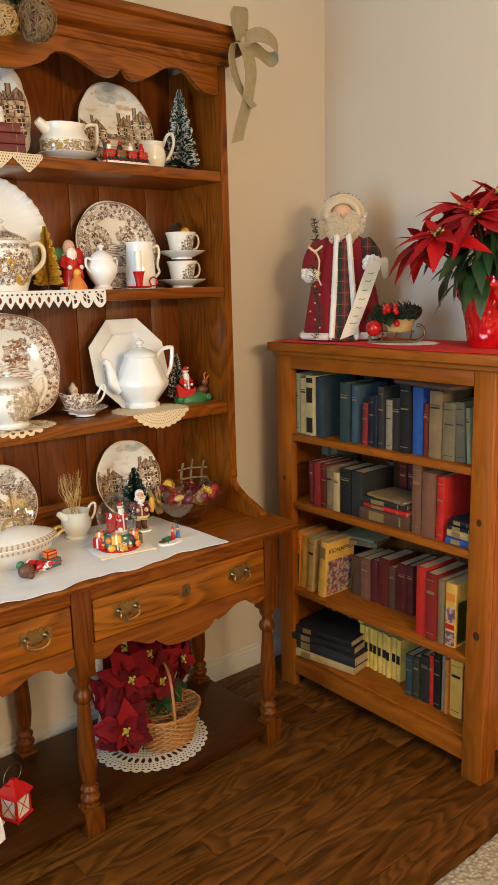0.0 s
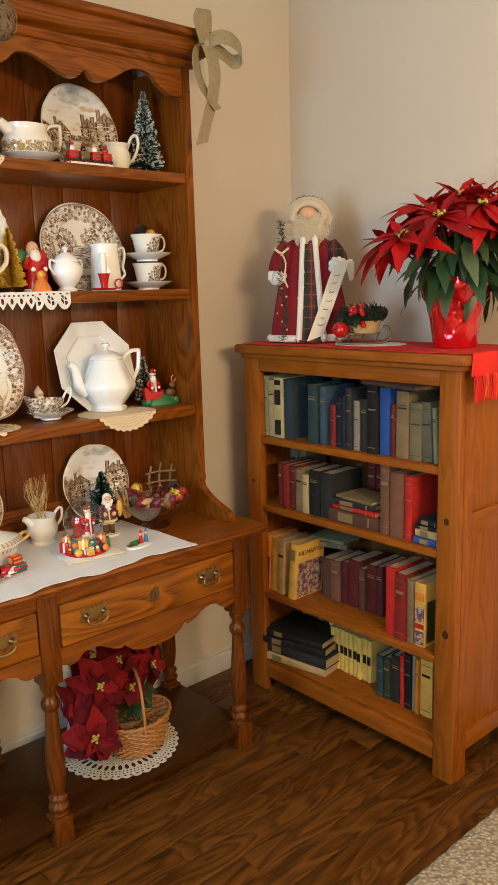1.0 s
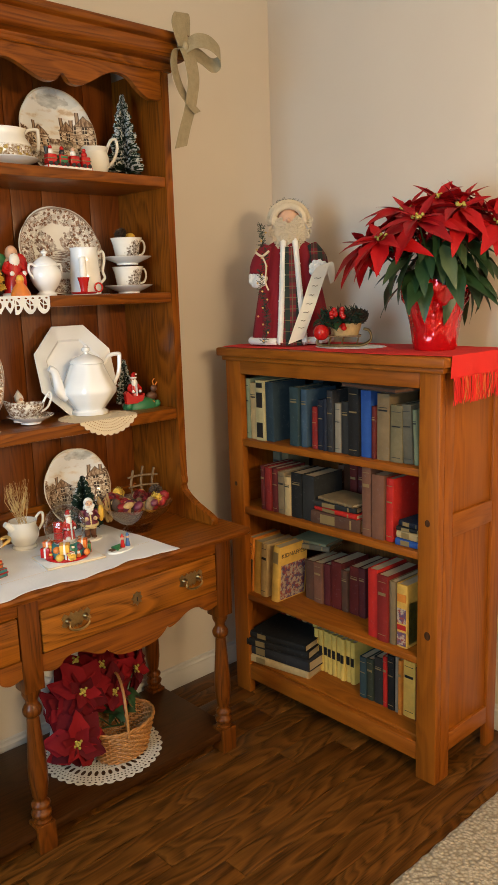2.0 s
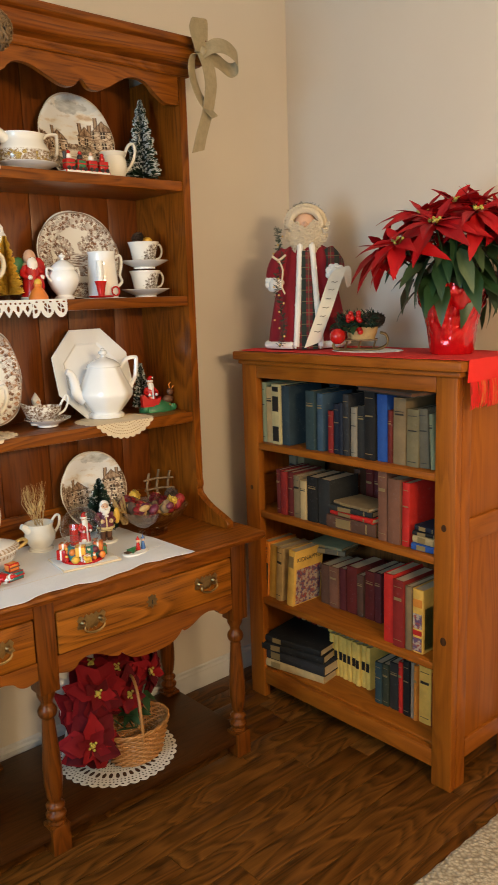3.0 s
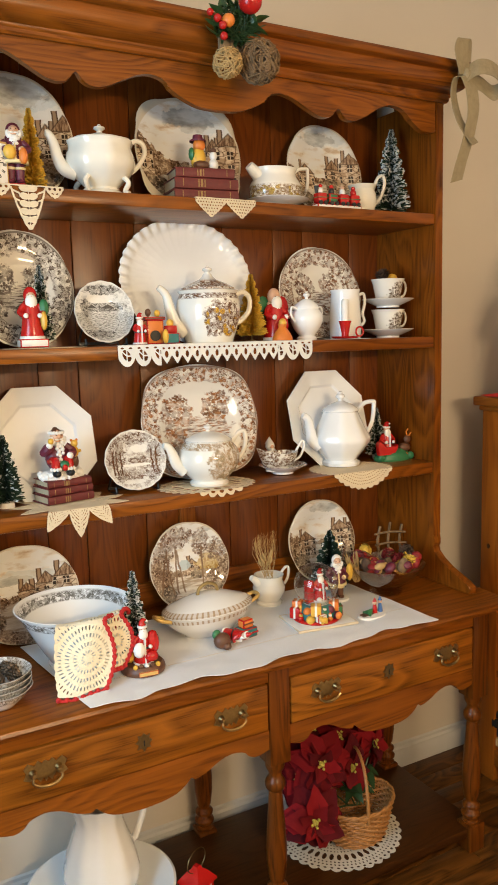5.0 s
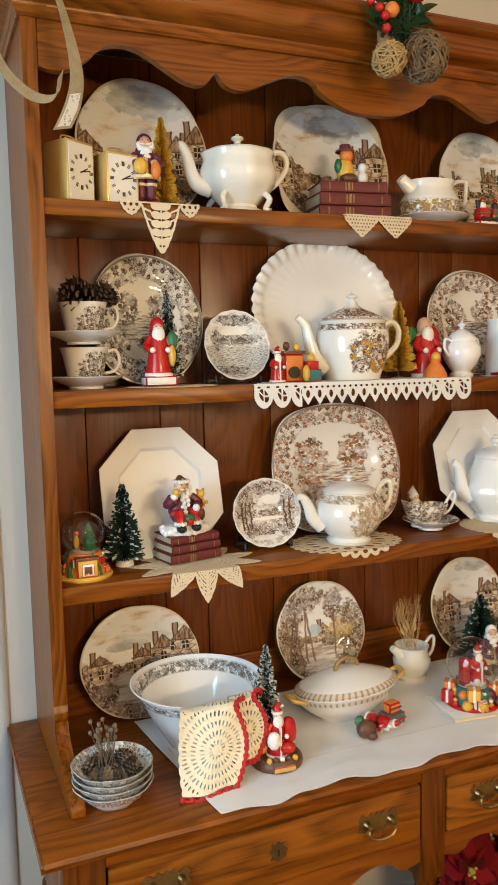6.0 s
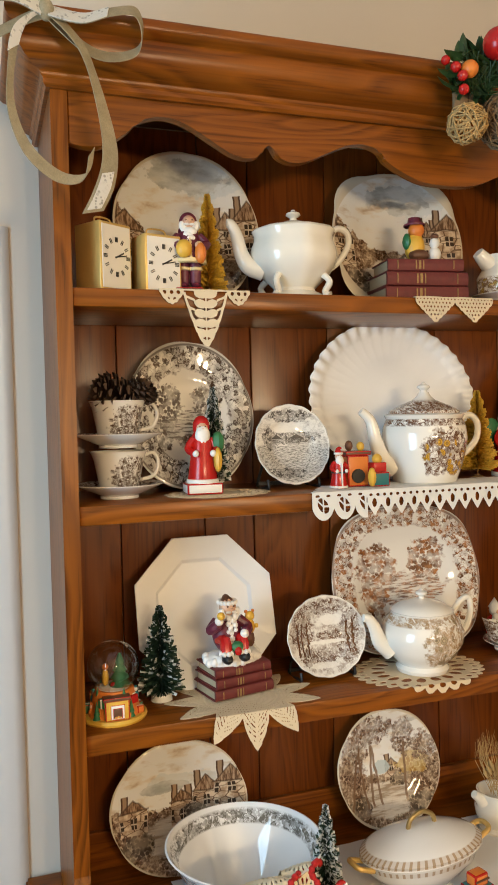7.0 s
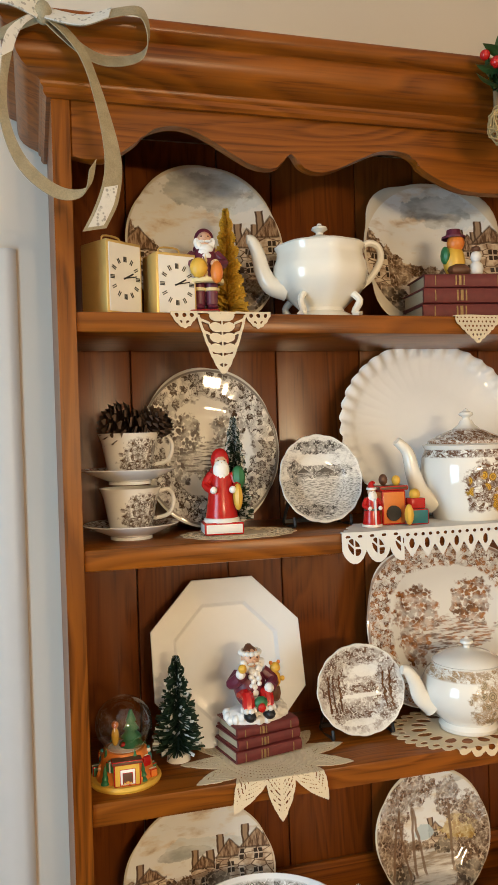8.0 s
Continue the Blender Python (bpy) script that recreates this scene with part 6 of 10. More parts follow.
# tall white octagonal coffee pot
octo = lambda a: octagon(a) * 0.97
pot("coffee_pot", pose(1.285, 1.892, Z3 + 0.003, 0, 0, -8), [(0, 0.0), (0.054, 0.0), (0.055, 0.010), (0.046, 0.016), (0.060, 0.034), (0.084, 0.066), (0.086, 0.080), (0.072, 0.106), (0.056, 0.140), (0.050, 0.156), (0.053, 0.160), (0, 0.160)], china,
    "white faceted coffee pot with an angular handle, on a doily", "coffee pot",
    spout=[(-0.072, 0, 0.064), (-0.092, 0, 0.078), (-0.098, 0, 0.108), (-0.106, 0, 0.140), (-0.122, 0, 0.152)], handle=[(0.054, 0, 0.150), (0.078, 0, 0.176), (0.108, 0, 0.180), (0.112, 0, 0.172), (0.106, 0, 0.122), (0.088, 0, 0.090), (0.080, 0, 0.084)],
    lid=[(0.052, 0.159), (0.050, 0.166), (0.034, 0.178), (0.016, 0.184), (0.009, 0.188), (0, 0.188)], knob=[(0, 0.186), (0.006, 0.187), (0.006, 0.192), (0.014, 0.198), (0.012, 0.206), (0.006, 0.209), (0.006, 0.214), (0, 0.216)], seg=8 * 5, shape=octo, hr=0.0065, sp_r=(0.023, 0.009))
# sugar bowl and tall jug
pot("sugar_bowl", pose(1.152, 1.862, Z2, 0, 0, 10), [(0, 0.0), (0.028, 0.0), (0.029, 0.006), (0.022, 0.012), (0.036, 0.030), (0.046, 0.052), (0.045, 0.070), (0.034, 0.084), (0.036, 0.090), (0, 0.088)], china, "white china sugar bowl with two handles and a lid", "sugar bowl",
    handle=[(0.034, 0, 0.084), (0.054, 0, 0.090), (0.058, 0, 0.070), (0.044, 0, 0.050)], handle2=[(-0.034, 0, 0.084), (-0.054, 0, 0.090), (-0.058, 0, 0.070), (-0.044, 0, 0.050)],
    lid=[(0.035, 0.089), (0.033, 0.095), (0.020, 0.106), (0.010, 0.112), (0, 0.113)], knob=K(0.111, 0.010), hr=0.0034)
pot("jug", pose(1.290, 1.872, Z2, 0, 0, 0), [(0, 0.0), (0.044, 0.0), (0.045, 0.006), (0.046, 0.040), (0.043, 0.090), (0.040, 0.128), (0.043, 0.138), (0.040, 0.138), (0.036, 0.126), (0.040, 0.080), (0, 0.020)], china, "tall plain white china jug", "jug",
    handle=[(0.040, 0, 0.118), (0.064, 0, 0.128), (0.070, 0, 0.104), (0.062, 0, 0.070), (0.068, 0, 0.048), (0.046, 0, 0.030)], hr=0.0042)
ch = thing("candle_holder", pose(1.246, 1.812, Z2 + 0.002), "red chamber candle holder with a white candle", "candle holder")
bm = fresh()
lathe(bm, [(0, 0), (0.034, 0), (0.040, 0.005), (0.038, 0.006), (0.030, 0.003), (0.010, 0.004), (0.010, 0.012), (0.014, 0.034), (0.018, 0.048), (0.016, 0.048), (0.011, 0.030), (0, 0.028)], 28)
part("dish", bm, red_gloss, ch)
bm = fresh()
tube(bm, [(0.050 + 0.013 * math.cos(2 * math.pi * k / 16), 0, 0.018 + 0.013 * math.sin(2 * math.pi * k / 16)) for k in range(16)], 0.0026, 6, closed=True)
part("finger_ring", bm, red_gloss, ch)
bm = fresh()
lathe(bm, [(0, 0.030), (0.0105, 0.030), (0.0105, 0.104), (0.008, 0.107), (0, 0.106)], 18)
part("candle", bm, white_paint, ch, "white wax candle")
cup_stack(1.445, 1.872, Z2, 5, 0)
cup_stack(0.252, 1.885, Z2, 10, 1)
# gravy boat over its saucer
boat_print = hollow_print("boat_print", scale=30, lo=0.010, hi=0.070, cover=0.6)
for nm, x, y, z, s, turn, stretch in (("gravy_boat", 1.062, 1.872, Z3 + 0.003, 0.82, 0, 1.35),):
    saucer("saucer", x + (0.01 if nm[0] == "g" else 0.0), y, z, 0.068 if nm[0] == "g" else 0.082, cup_print_in if nm[0] == "g" else china, "china saucer under a sauce boat")
    zz = z + 0.0088
    b = thing(nm, pose(x, y, zz, 0, 0, turn), "brown printed china sauce boat with a long lip on its saucer", "sauce boat")
    bm = fresh()
    sh = lambda a: 1 + 0.28 * max(0, math.cos(a - math.pi)) ** 3
    prof = [(0, 0.0), (0.030, 0.0), (0.031, 0.006), (0.024, 0.010), (0.038, 0.026), (0.046, 0.044), (0.050, 0.062), (0.047, 0.062), (0.042, 0.044), (0.030, 0.022), (0, 0.016)]
    lathe(bm, [(r * s, q * s) for r, q in prof], 36, 0, None, sh, stretch, 0.95)
    for vv in bm.verts:
        if vv.co.z > 0.03 * s and vv.co.x < 0:
            vv.co.z += 0.26 * s * (vv.co.x ** 2) / 0.06
    part("body", bm, boat_print, b)
    bm = fresh()
    tube(bm, smooth_line([(0.052 * s * stretch * 0.9, 0, 0.056 * s), (0.092 * s, 0, 0.094 * s), (0.100 * s, 0, 0.074 * s), (0.082 * s, 0, 0.040 * s), (0.052 * s, 0, 0.026 * s)], 5), 0.0042 * s, 9)
    part("handle", bm, china, b)
# tall sauce boat with a printed band and an angular handle
saucer("saucer", 1.070, 1.872, Z1, 0.086, china, "plain white china saucer under a sauce boat")
long_shape = lambda a: 1 + 0.26 * math.cos(a) ** 2
band_print = hollow_print("boat_band_print", scale=30, lo=0.008, hi=0.052, cover=0.62, ink=(0.12, 0.07, 0.03), accent=(0.50, 0.34, 0.08))
pot("sauce_boat", pose(1.066, 1.872, Z1 + 0.0088), [(0, 0.0), (0.046, 0.0), (0.050, 0.006), (0.056, 0.014), (0.058, 0.050), (0.055, 0.058), (0.046, 0.074), (0.044, 0.086), (0.048, 0.096), (0.045, 0.096), (0.040, 0.086), (0, 0.030)], band_print,
    "white sauce boat with a printed band, on its saucer", "sauce boat", spout=[(-0.046, 0, 0.072), (-0.064, 0, 0.086), (-0.080, 0, 0.100)], sp_r=(0.022, 0.012),
    handle=[(0.052, 0, 0.084), (0.072, 0, 0.100), (0.098, 0, 0.104), (0.102, 0, 0.096), (0.100, 0, 0.056), (0.088, 0, 0.034), (0.066, 0, 0.028)], hr=0.0048, shape=long_shape)
# small cream jug with a tall ear, behind the toy train
pot("cream_jug", pose(1.352, 1.872, Z1, 0, 0, 0), [(0, 0.0), (0.030, 0.0), (0.034, 0.010), (0.042, 0.034), (0.040, 0.056), (0.034, 0.070), (0.040, 0.082), (0.037, 0.082), (0.031, 0.070), (0, 0.016)], ivory, "small ivory cream jug with a tall handle", "jug",
    handle=[(0.036, 0, 0.066), (0.056, 0, 0.106), (0.076, 0, 0.112), (0.080, 0, 0.086), (0.064, 0, 0.050), (0.040, 0, 0.030)], hr=0.0048)

# tureen with gilt bands on the counter
tur = thing("tureen", pose(0.778, 1.772, ZC, 0, 0, 6), "oval white lidded tureen with a gilt and brown border", "tureen")
TB = Nodes("gilt_border_china")
_v = TB.coords()
_sp = TB.n("ShaderNodeSeparateXYZ")
TB.l(_v, _sp.inputs[0])
_z = _sp.outputs[2]
_a = TB.math("ARCTAN2", TB.math("MULTIPLY", _sp.outputs[1], 1.75), _sp.outputs[0])
_k = TB.step(TB.math("SINE", TB.math("MULTIPLY", _a, 52.0)), 0.2, 0.5)
_m = TB.math("MAXIMUM", TB.math("MULTIPLY", TB.math("MULTIPLY", TB.step(_z, 0.049, 0.050), TB.step(_z, 0.059, 0.058)), TB.math("MULTIPLY_ADD", _k, 0.6, 0.15)), TB.math("MULTIPLY", TB.math("MULTIPLY", TB.step(_z, 0.066, 0.067), TB.step(_z, 0.079, 0.078)), TB.math("MULTIPLY_ADD", _k, 0.5, 0.35)))
gilt_china = glaze(TB, TB.mix(_m, (0.81, 0.81, 0.79), (0.34, 0.21, 0.09)))
bm = fresh()
lathe(bm, [(0, 0), (0.062, 0), (0.066, 0.006), (0.086, 0.020), (0.106, 0.040), (0.114, 0.060), (0.119, 0.064), (0.119, 0.068), (0.112, 0.068), (0, 0.060)], 56, 0, None, None, 1.08, 0.64)
part("bowl", bm, gilt_china, tur)
bm = fresh()
lathe(bm, [(0.116, 0.068), (0.118, 0.071), (0.108, 0.078), (0.095, 0.083), (0.060, 0.096), (0.030, 0.103), (0, 0.104)], 56, 0, None, None, 1.08, 0.64)
lid = part("lid", bm, gilt_china, tur)
bm = fresh()
tube(bm, smooth_line([(-0.030, 0, 0.102), (-0.024, 0, 0.118), (0, 0, 0.128), (0.024, 0, 0.118), (0.030, 0, 0.102)], 5), 0.0045, 9)
part("lid_handle", bm, silver_gilt, lid)
for s in (-1, 1):
    bm = fresh()
    tube(bm, smooth_line([(s * 0.118, -0.018, 0.056), (s * 0.146, -0.016, 0.066), (s * 0.152, 0, 0.070), (s * 0.146, 0.016, 0.066), (s * 0.118, 0.018, 0.056)], 4), 0.005, 8)
    part("handle", bm, gold, tur)

# tall basin with a printed rim
WB = Nodes("printed_rim_basin")
_v = WB.coords()
_sp = WB.n("ShaderNodeSeparateXYZ")
WB.l(_v, _sp.inputs[0])
_band = WB.math("MULTIPLY", WB.step(_sp.outputs[2], 0.110, 0.113), WB.step(_sp.outputs[2], 0.135, 0.130))
_col = WB.mix(WB.math("MULTIPLY", WB.math("MAXIMUM", flowers(WB, _v, 34), WB.math("MULTIPLY", trees(WB, _v, 30), 0.8)), _band), (0.82, 0.83, 0.83), (0.15, 0.14, 0.12))
basin_mat = glaze(WB, _col)
bm = fresh()
lathe(bm, [(0, 0.0), (0.064, 0.0), (0.066, 0.008), (0.062, 0.012), (0.082, 0.045), (0.106, 0.090), (0.124, 0.122), (0.137, 0.140), (0.134, 0.141), (0.119, 0.121), (0.100, 0.088), (0.076, 0.045), (0.050, 0.016), (0, 0.014)], 64)
solo("basin", bm, basin_mat, pose(0.432, 1.775, ZC), "deep white wash bowl with a grey printed rim, on the counter", "bowl")
# four stacked bowls of dried pods
rim_bowl = printed("rim_print_bowl", 0.074, 0.074, ink=(0.16, 0.13, 0.10), rim=0.78, centre=0.1, seed=1.2, base=(0.78, 0.77, 0.73))
bm = fresh()
R = 0.073
lathe(bm, [(0, 0.004), (R * 0.5, 0.0), (R * 0.55, 0.0), (R * 0.62, 0.006), (R * 0.86, 0.022), (R, 0.036), (R * 0.98, 0.0372), (R * 0.82, 0.025), (R * 0.55, 0.010), (0, 0.008)], 48, 0, None, wavy_round)
bowl_me = mesh_of("dessert_bowl", bm, rim_bowl, 60)
for k in range(4):
    solo("dessert_bowl", bowl_me, rim_bowl, pose(0.226, 1.655 + 0.001 * k, ZC - 0.003 + 0.0115 * k, 0, 0, 17 * k), "small white bowl with a printed rim in a stack", "bowl", "stacked dessert bowls")
rnd = random.Random(3)
bm = fresh()
for k in range(9):
    a = k * 0.7
    cone_pine(bm, (0.030 * math.cos(a), 0.030 * math.sin(a), 0.0), 0.016, 0.026, 0, pose(0, 0, 0, rnd.uniform(-60, 60), rnd.uniform(-60, 60), 0), k)
for k in range(26):
    a, q = rnd.uniform(0, 6.28), rnd.uniform(0.0, 0.02)
    p = Vector((q * math.cos(a) - 0.01, q * math.sin(a) + 0.012, 0.01))
    t = p + Vector((rnd.uniform(-0.02, 0.02), rnd.uniform(-0.012, 0.012), rnd.uniform(0.045, 0.085)))
    tube(bm, [p, p.lerp(t, 0.5) + Vector((0.003, 0, 0)), t], 0.0006, 4)
    blob(bm, t, (0.004, 0.004, 0.005), 0, 6, 4)
solo("dried_posy", bm, moss, pose(0.226, 1.657, ZC + 0.047), "dried brown pods and sprigs heaped in a bowl", "dried posy")

# cream jug with wheat
pot("jug", pose(1.016, 1.868, ZC, 0, 0, 3), [(0, 0.0), (0.036, 0.0), (0.037, 0.006), (0.032, 0.012), (0.044, 0.034), (0.046, 0.050), (0.038, 0.070), (0.042, 0.084), (0.039, 0.084), (0.034, 0.070), (0, 0.02)], ivory, "ivory cream jug holding dried wheat", "jug",
    spout=[(-0.036, 0, 0.066), (-0.046, 0, 0.076), (-0.058, 0, 0.085)], sp_r=(0.016, 0.008), handle=[(0.038, 0, 0.076), (0.056, 0, 0.094), (0.068, 0, 0.090), (0.064, 0, 0.062), (0.046, 0, 0.040)], hr=0.004)
bm = fresh()
for k in range(26):
    a = rnd.uniform(0, 6.28)
    p = Vector((0.012 * math.cos(a), 0.012 * math.sin(a), 0.0))
    hgt = rnd.uniform(0.055, 0.10)
    t = p + Vector((rnd.uniform(-0.045, 0.03), rnd.uniform(-0.02, 0.02), hgt))
    tube(bm, [p, t], 0.0007, 4)
    if k < 12:
        e = p.lerp(t, 0.65)
        tube(bm, [e - (t - p) * 0.12, e, e + (t - p) * 0.16], [0.002, 0.005, 0.001], 6)
    for j in range(3):
        tube(bm, [t, t + Vector((rnd.uniform(-0.012, 0.012), rnd.uniform(-0.01, 0.01), 0.035))], 0.00035, 3)
solo("wheat", bm, straw, pose(1.016, 1.868, ZC + 0.075), "dried wheat stalks standing in a cream jug", "dried plants")
# ---- clocks, figures, trees and books on the shelves ----
def clock(x, y, z, yaw, w, d, h, label):
    c = thing("clock", pose(x, y, z, 0, 0, yaw), label, "clock", "small brass clocks")
    bm = fresh()
    box(bm, -w / 2, w / 2, -d / 2, d / 2, 0, h, 0.002)
    part("case", bm, gold, c, "polished brass case")
    bm = fresh()
    box(bm, -w / 2 + 0.004, w / 2 - 0.004, -d / 2 - 0.0016, -d / 2 - 0.0002, 0.005, h - 0.005)
    f = part("dial", bm, dial, c, "white dial with black numerals")
    bm = fresh()
    yy = -d / 2 - 0.0017
    for k in range(12):
        a = k * math.pi / 6
        r = min(w, h) * 0.36
        q = pose(r * math.sin(a), yy, h / 2 + r * 1.15 * math.cos(a), 0, math.degrees(a), 0)
        for o in ((-0.0014, 0.0014) if k % 3 else (-0.0021, 0.0, 0.0021)):
            box(bm, o - 0.0007, o + 0.0007, -0.0006, 0, -0.0040, 0.0040, 0, 0, q)
    part("numeral_marks", bm, black, f)
    for a, l, wd in ((62, 0.017, 0.0012), (78, 0.022, 0.0009)):
        bm = fresh()
        box(bm, -wd, wd, -0.0014, -0.0007, -0.004, l, 0, 0, pose(0, yy, h / 2, 0, a, 0))
        part("hand", bm, black, f)
    bm = fresh()
    tube(bm, smooth_line([(-w * 0.25, 0, h - 0.001), (-w * 0.22, 0, h + 0.012), (w * 0.22, 0, h + 0.012), (w * 0.25, 0, h - 0.001)], 4), 0.0016, 6)
    part("carry_loop", bm, gold, c)


clock(0.228, 1.836, Z1, 33, 0.068, 0.062, 0.112, "brass carriage clock with a white dial, turned aside")
clock(0.318, 1.838, Z1, 15, 0.068, 0.052, 0.098, "brass carriage clock with a square white dial")

TREE_G, TREE_GOLD = "dark green bottle brush tree with frosted tips", "gold tinsel bottle brush tree beside a figure"
brush_tree(0.424, 1.885, Z1, 0.190, 0.030, gold_bristle, 0, TREE_GOLD, seed=1)
brush_tree(1.474, 1.892, Z1, 0.250, 0.052, needle, 0.30, "tall dark green bottle brush tree dusted with snow", snow, seed=2, n=5200)
brush_tree(0.430, 1.900, Z2, 0.190, 0.028, needle, 0.25, TREE_G, snow, seed=3)
brush_tree(0.994, 1.892, Z2, 0.178, 0.038, gold_bristle, 0, TREE_GOLD, seed=4, n=4200)
brush_tree(0.318, 1.890, Z3, 0.170, 0.040, needle, 0.10, "dark green bottle brush tree on a white foot", white_paint, seed=5, base_r=0.020)
brush_tree(0.552, 1.700, ZC, 0.215, 0.034, needle, 0.28, "dark green frosted tree behind a figure", snow, seed=6)
brush_tree(1.228, 1.872, ZC, 0.178, 0.052, needle, 0.05, "bushy dark green bottle brush tree on the counter", twig_wood, seed=7, n=5200)
brush_tree(1.447, 1.930, Z3, 0.155, 0.030, needle, 0.30, TREE_G, snow, seed=8)


def figure(name, bm, m, label, category="figurine"):
    return solo(name, bm, FIG, m, label, category, "holiday figurines")


# plum-robed figure sitting beside the gold tree
bm = fresh()
coat_fig(bm, 0.150, (0, 0, 0.012), trim=CRM)
blob(bm, (-0.012, -0.030, 0.075), (0.014, 0.010, 0.016), YEL, 10, 6)
blob(bm, (0.016, -0.030, 0.068), (0.010, 0.010, 0.018), ORG, 10, 6)
box(bm, -0.030, 0.020, -0.022, 0.022, 0.0, 0.012, 0.002, BRN)
figure("santa_figurine", bm, pose(0.375, 1.835, Z1, 0, 0, -8), "plum robed figurine holding toys, beside the clocks")
# books with a bird and snowman
burgundy = plain("burgundy_cloth", (0.13, 0.018, 0.016), 0.6, vary=0.3, scale=90)
top = book_stack(0.842, 1.868, Z1 + 0.002, -8, ((0.165, 0.105, 0.027), (0.165, 0.103, 0.027), (0.150, 0.100, 0.024)), (burgundy, burgundy, burgundy), "old burgundy cloth book with gilt bands, lying in a stack", "stacked shelf books")
bm = fresh()
blob(bm, (0, 0, 0.030), (0.020, 0.018, 0.030), YEL, 12, 8)
blob(bm, (0.002, -0.004, 0.062), (0.016, 0.015, 0.016), ORG, 12, 8)
lathe(bm, [(0.021, 0.070), (0.021, 0.074), (0.014, 0.075), (0.012, 0.086), (0, 0.088)], 12, PLM)
blob(bm, (-0.018, -0.004, 0.040), (0.008, 0.012, 0.016), GRN, 8, 6)
blob(bm, (0.004, -0.012, 0.012), (0.022, 0.014, 0.012), BRN, 8, 6)
blob(bm, (0.036, -0.012, 0.014), (0.013, 0.012, 0.015), WHT, 10, 6)
blob(bm, (0.036, -0.012, 0.036), (0.010, 0.010, 0.011), WHT, 10, 6)
blob(bm, (0.036, -0.012, 0.049), (0.009, 0.009, 0.006), BRN, 8, 5)
figure("bird_figurine", bm, pose(0.838, 1.868, top, 0, 0, -8), "yellow bird and snowman figurine on stacked books")
# toy train
bm = fresh()
box(bm, -0.072, 0.072, -0.016, 0.016, 0, 0.012, 0.003, WHT)
for k in range(4):
    x = -0.054 + k * 0.036
    box(bm, x - 0.014, x + 0.014, -0.013, 0.013, 0.014, 0.040, 0.003, (RED, GRN, RED, RED)[k])
    box(bm, x - 0.015, x + 0.015, -0.014, 0.014, 0.026, 0.030, 0.001, (GRN, RED, GRN, GRN)[k])
    for s in (-0.008, 0.008):
        lathe(bm, [(0, 0), (0.006, 0), (0.006, 0.003), (0, 0.003)], 10, BLK, Matrix.Translation((x + s, -0.0135, 0.014)) @ Matrix.Rotation(radians(90), 4, "X"))
    blob(bm, (x, 0, 0.046), (0.009, 0.008, 0.010), (WHT, BLK, WHT, RED)[k], 8, 6)
    blob(bm, (x, 0, 0.058), (0.006, 0.006, 0.006), (RED, RED, SKN, RED)[k], 8, 6)
cone(bm, (-0.066, 0, 0.040), 0.004, 0.007, 0.018, BLK, 10)
figure("toy_train", bm, pose(1.222, 1.812, Z1, 0, 0, 0), "painted red and green toy train on a white base", "toy train")

# second shelf
bm = fresh()
box(bm, -0.032, 0.032, -0.028, 0.028, 0, 0.020, 0.003, WHT)
santa_fig(bm, 0.135, (0, 0, 0.018), RED, RED, hood=True)
blob(bm, (0.028, -0.004, 0.090), (0.012, 0.012, 0.020), GRN, 8, 6)
blob(bm, (0.024, -0.022, 0.060), (0.008, 0.010, 0.022), YEL, 8, 6)
figure("santa_figurine", bm, pose(0.396, 1.858, Z2 + 0.002, 0, 0, -5), "red robed figurine on a white block, on lace")
bm = fresh()
santa_fig(bm, 0.080, (-0.040, -0.006, 0.0), RED, RED)
box(bm, -0.018, 0.026, 0.0, 0.030, 0, 0.058, 0.003, ORG)
lathe(bm, [(0, 0), (0.013, 0), (0.013, 0.004), (0, 0.004)], 14, BLK, Matrix.Translation((0.002, -0.0002, 0.020)) @ Matrix.Rotation(radians(90), 4, "X"))
box(bm, -0.022, 0.030, -0.002, 0.032, 0.058, 0.066, 0.002, BRN)
blob(bm, (-0.010, 0.012, 0.076), (0.008, 0.008, 0.010), BRN, 8, 6)
blob(bm, (0.014, 0.012, 0.074), (0.008, 0.008, 0.009), YEL, 8, 6)
box(bm, 0.024, 0.060, -0.016, 0.016, 0, 0.026, 0.002, TEA)
box(bm, 0.030, 0.056, -0.012, 0.012, 0.026, 0.044, 0.002, RED)
blob(bm, (0.022, -0.018, 0.018), (0.008, 0.008, 0.018), YEL, 8, 6)
blob(bm, (0.042, 0, 0.050), (0.010, 0.010, 0.010), YEL, 8, 6)
figure("fireplace_figurine", bm, pose(0.682, 1.822, Z2 + 0.002), "painted figurine of a red robed man by a hearth with gifts")
bm = fresh()
santa_fig(bm, 0.160, (0, 0, 0), RED, SKN, hood=True)
for s in (-1, 1):
    blob(bm, (s * 0.030, 0.014, 0.092), (0.022, 0.006, 0.030), GRN if s < 0 else RED, 8, 6)
blob(bm, (0.010, -0.026, 0.040), (0.016, 0.012, 0.030), RED, 8, 6)
figure("angel_figurine", bm, pose(1.064, 1.885, Z2), "winged figurine in a blue and red robe")
bm = fresh()
lathe(bm, [(0, 0), (0.028, 0), (0.027, 0.010), (0.018, 0.026), (0.010, 0.036), (0.012, 0.044), (0, 0.056)], 18, ORG)
blob(bm, (0, -0.002, 0.048), (0.011, 0.011, 0.012), YEL, 10, 6)
figure("squash_figurine", bm, pose(1.054, 1.832, Z2), "small orange and yellow squash-shaped figurine")
bm = fresh()
cone_pine(bm, (0.026, 0, 0.006), 0.034, 0.072, 0, pose(0, 0, 0.0, 0, -76, 14), 2)
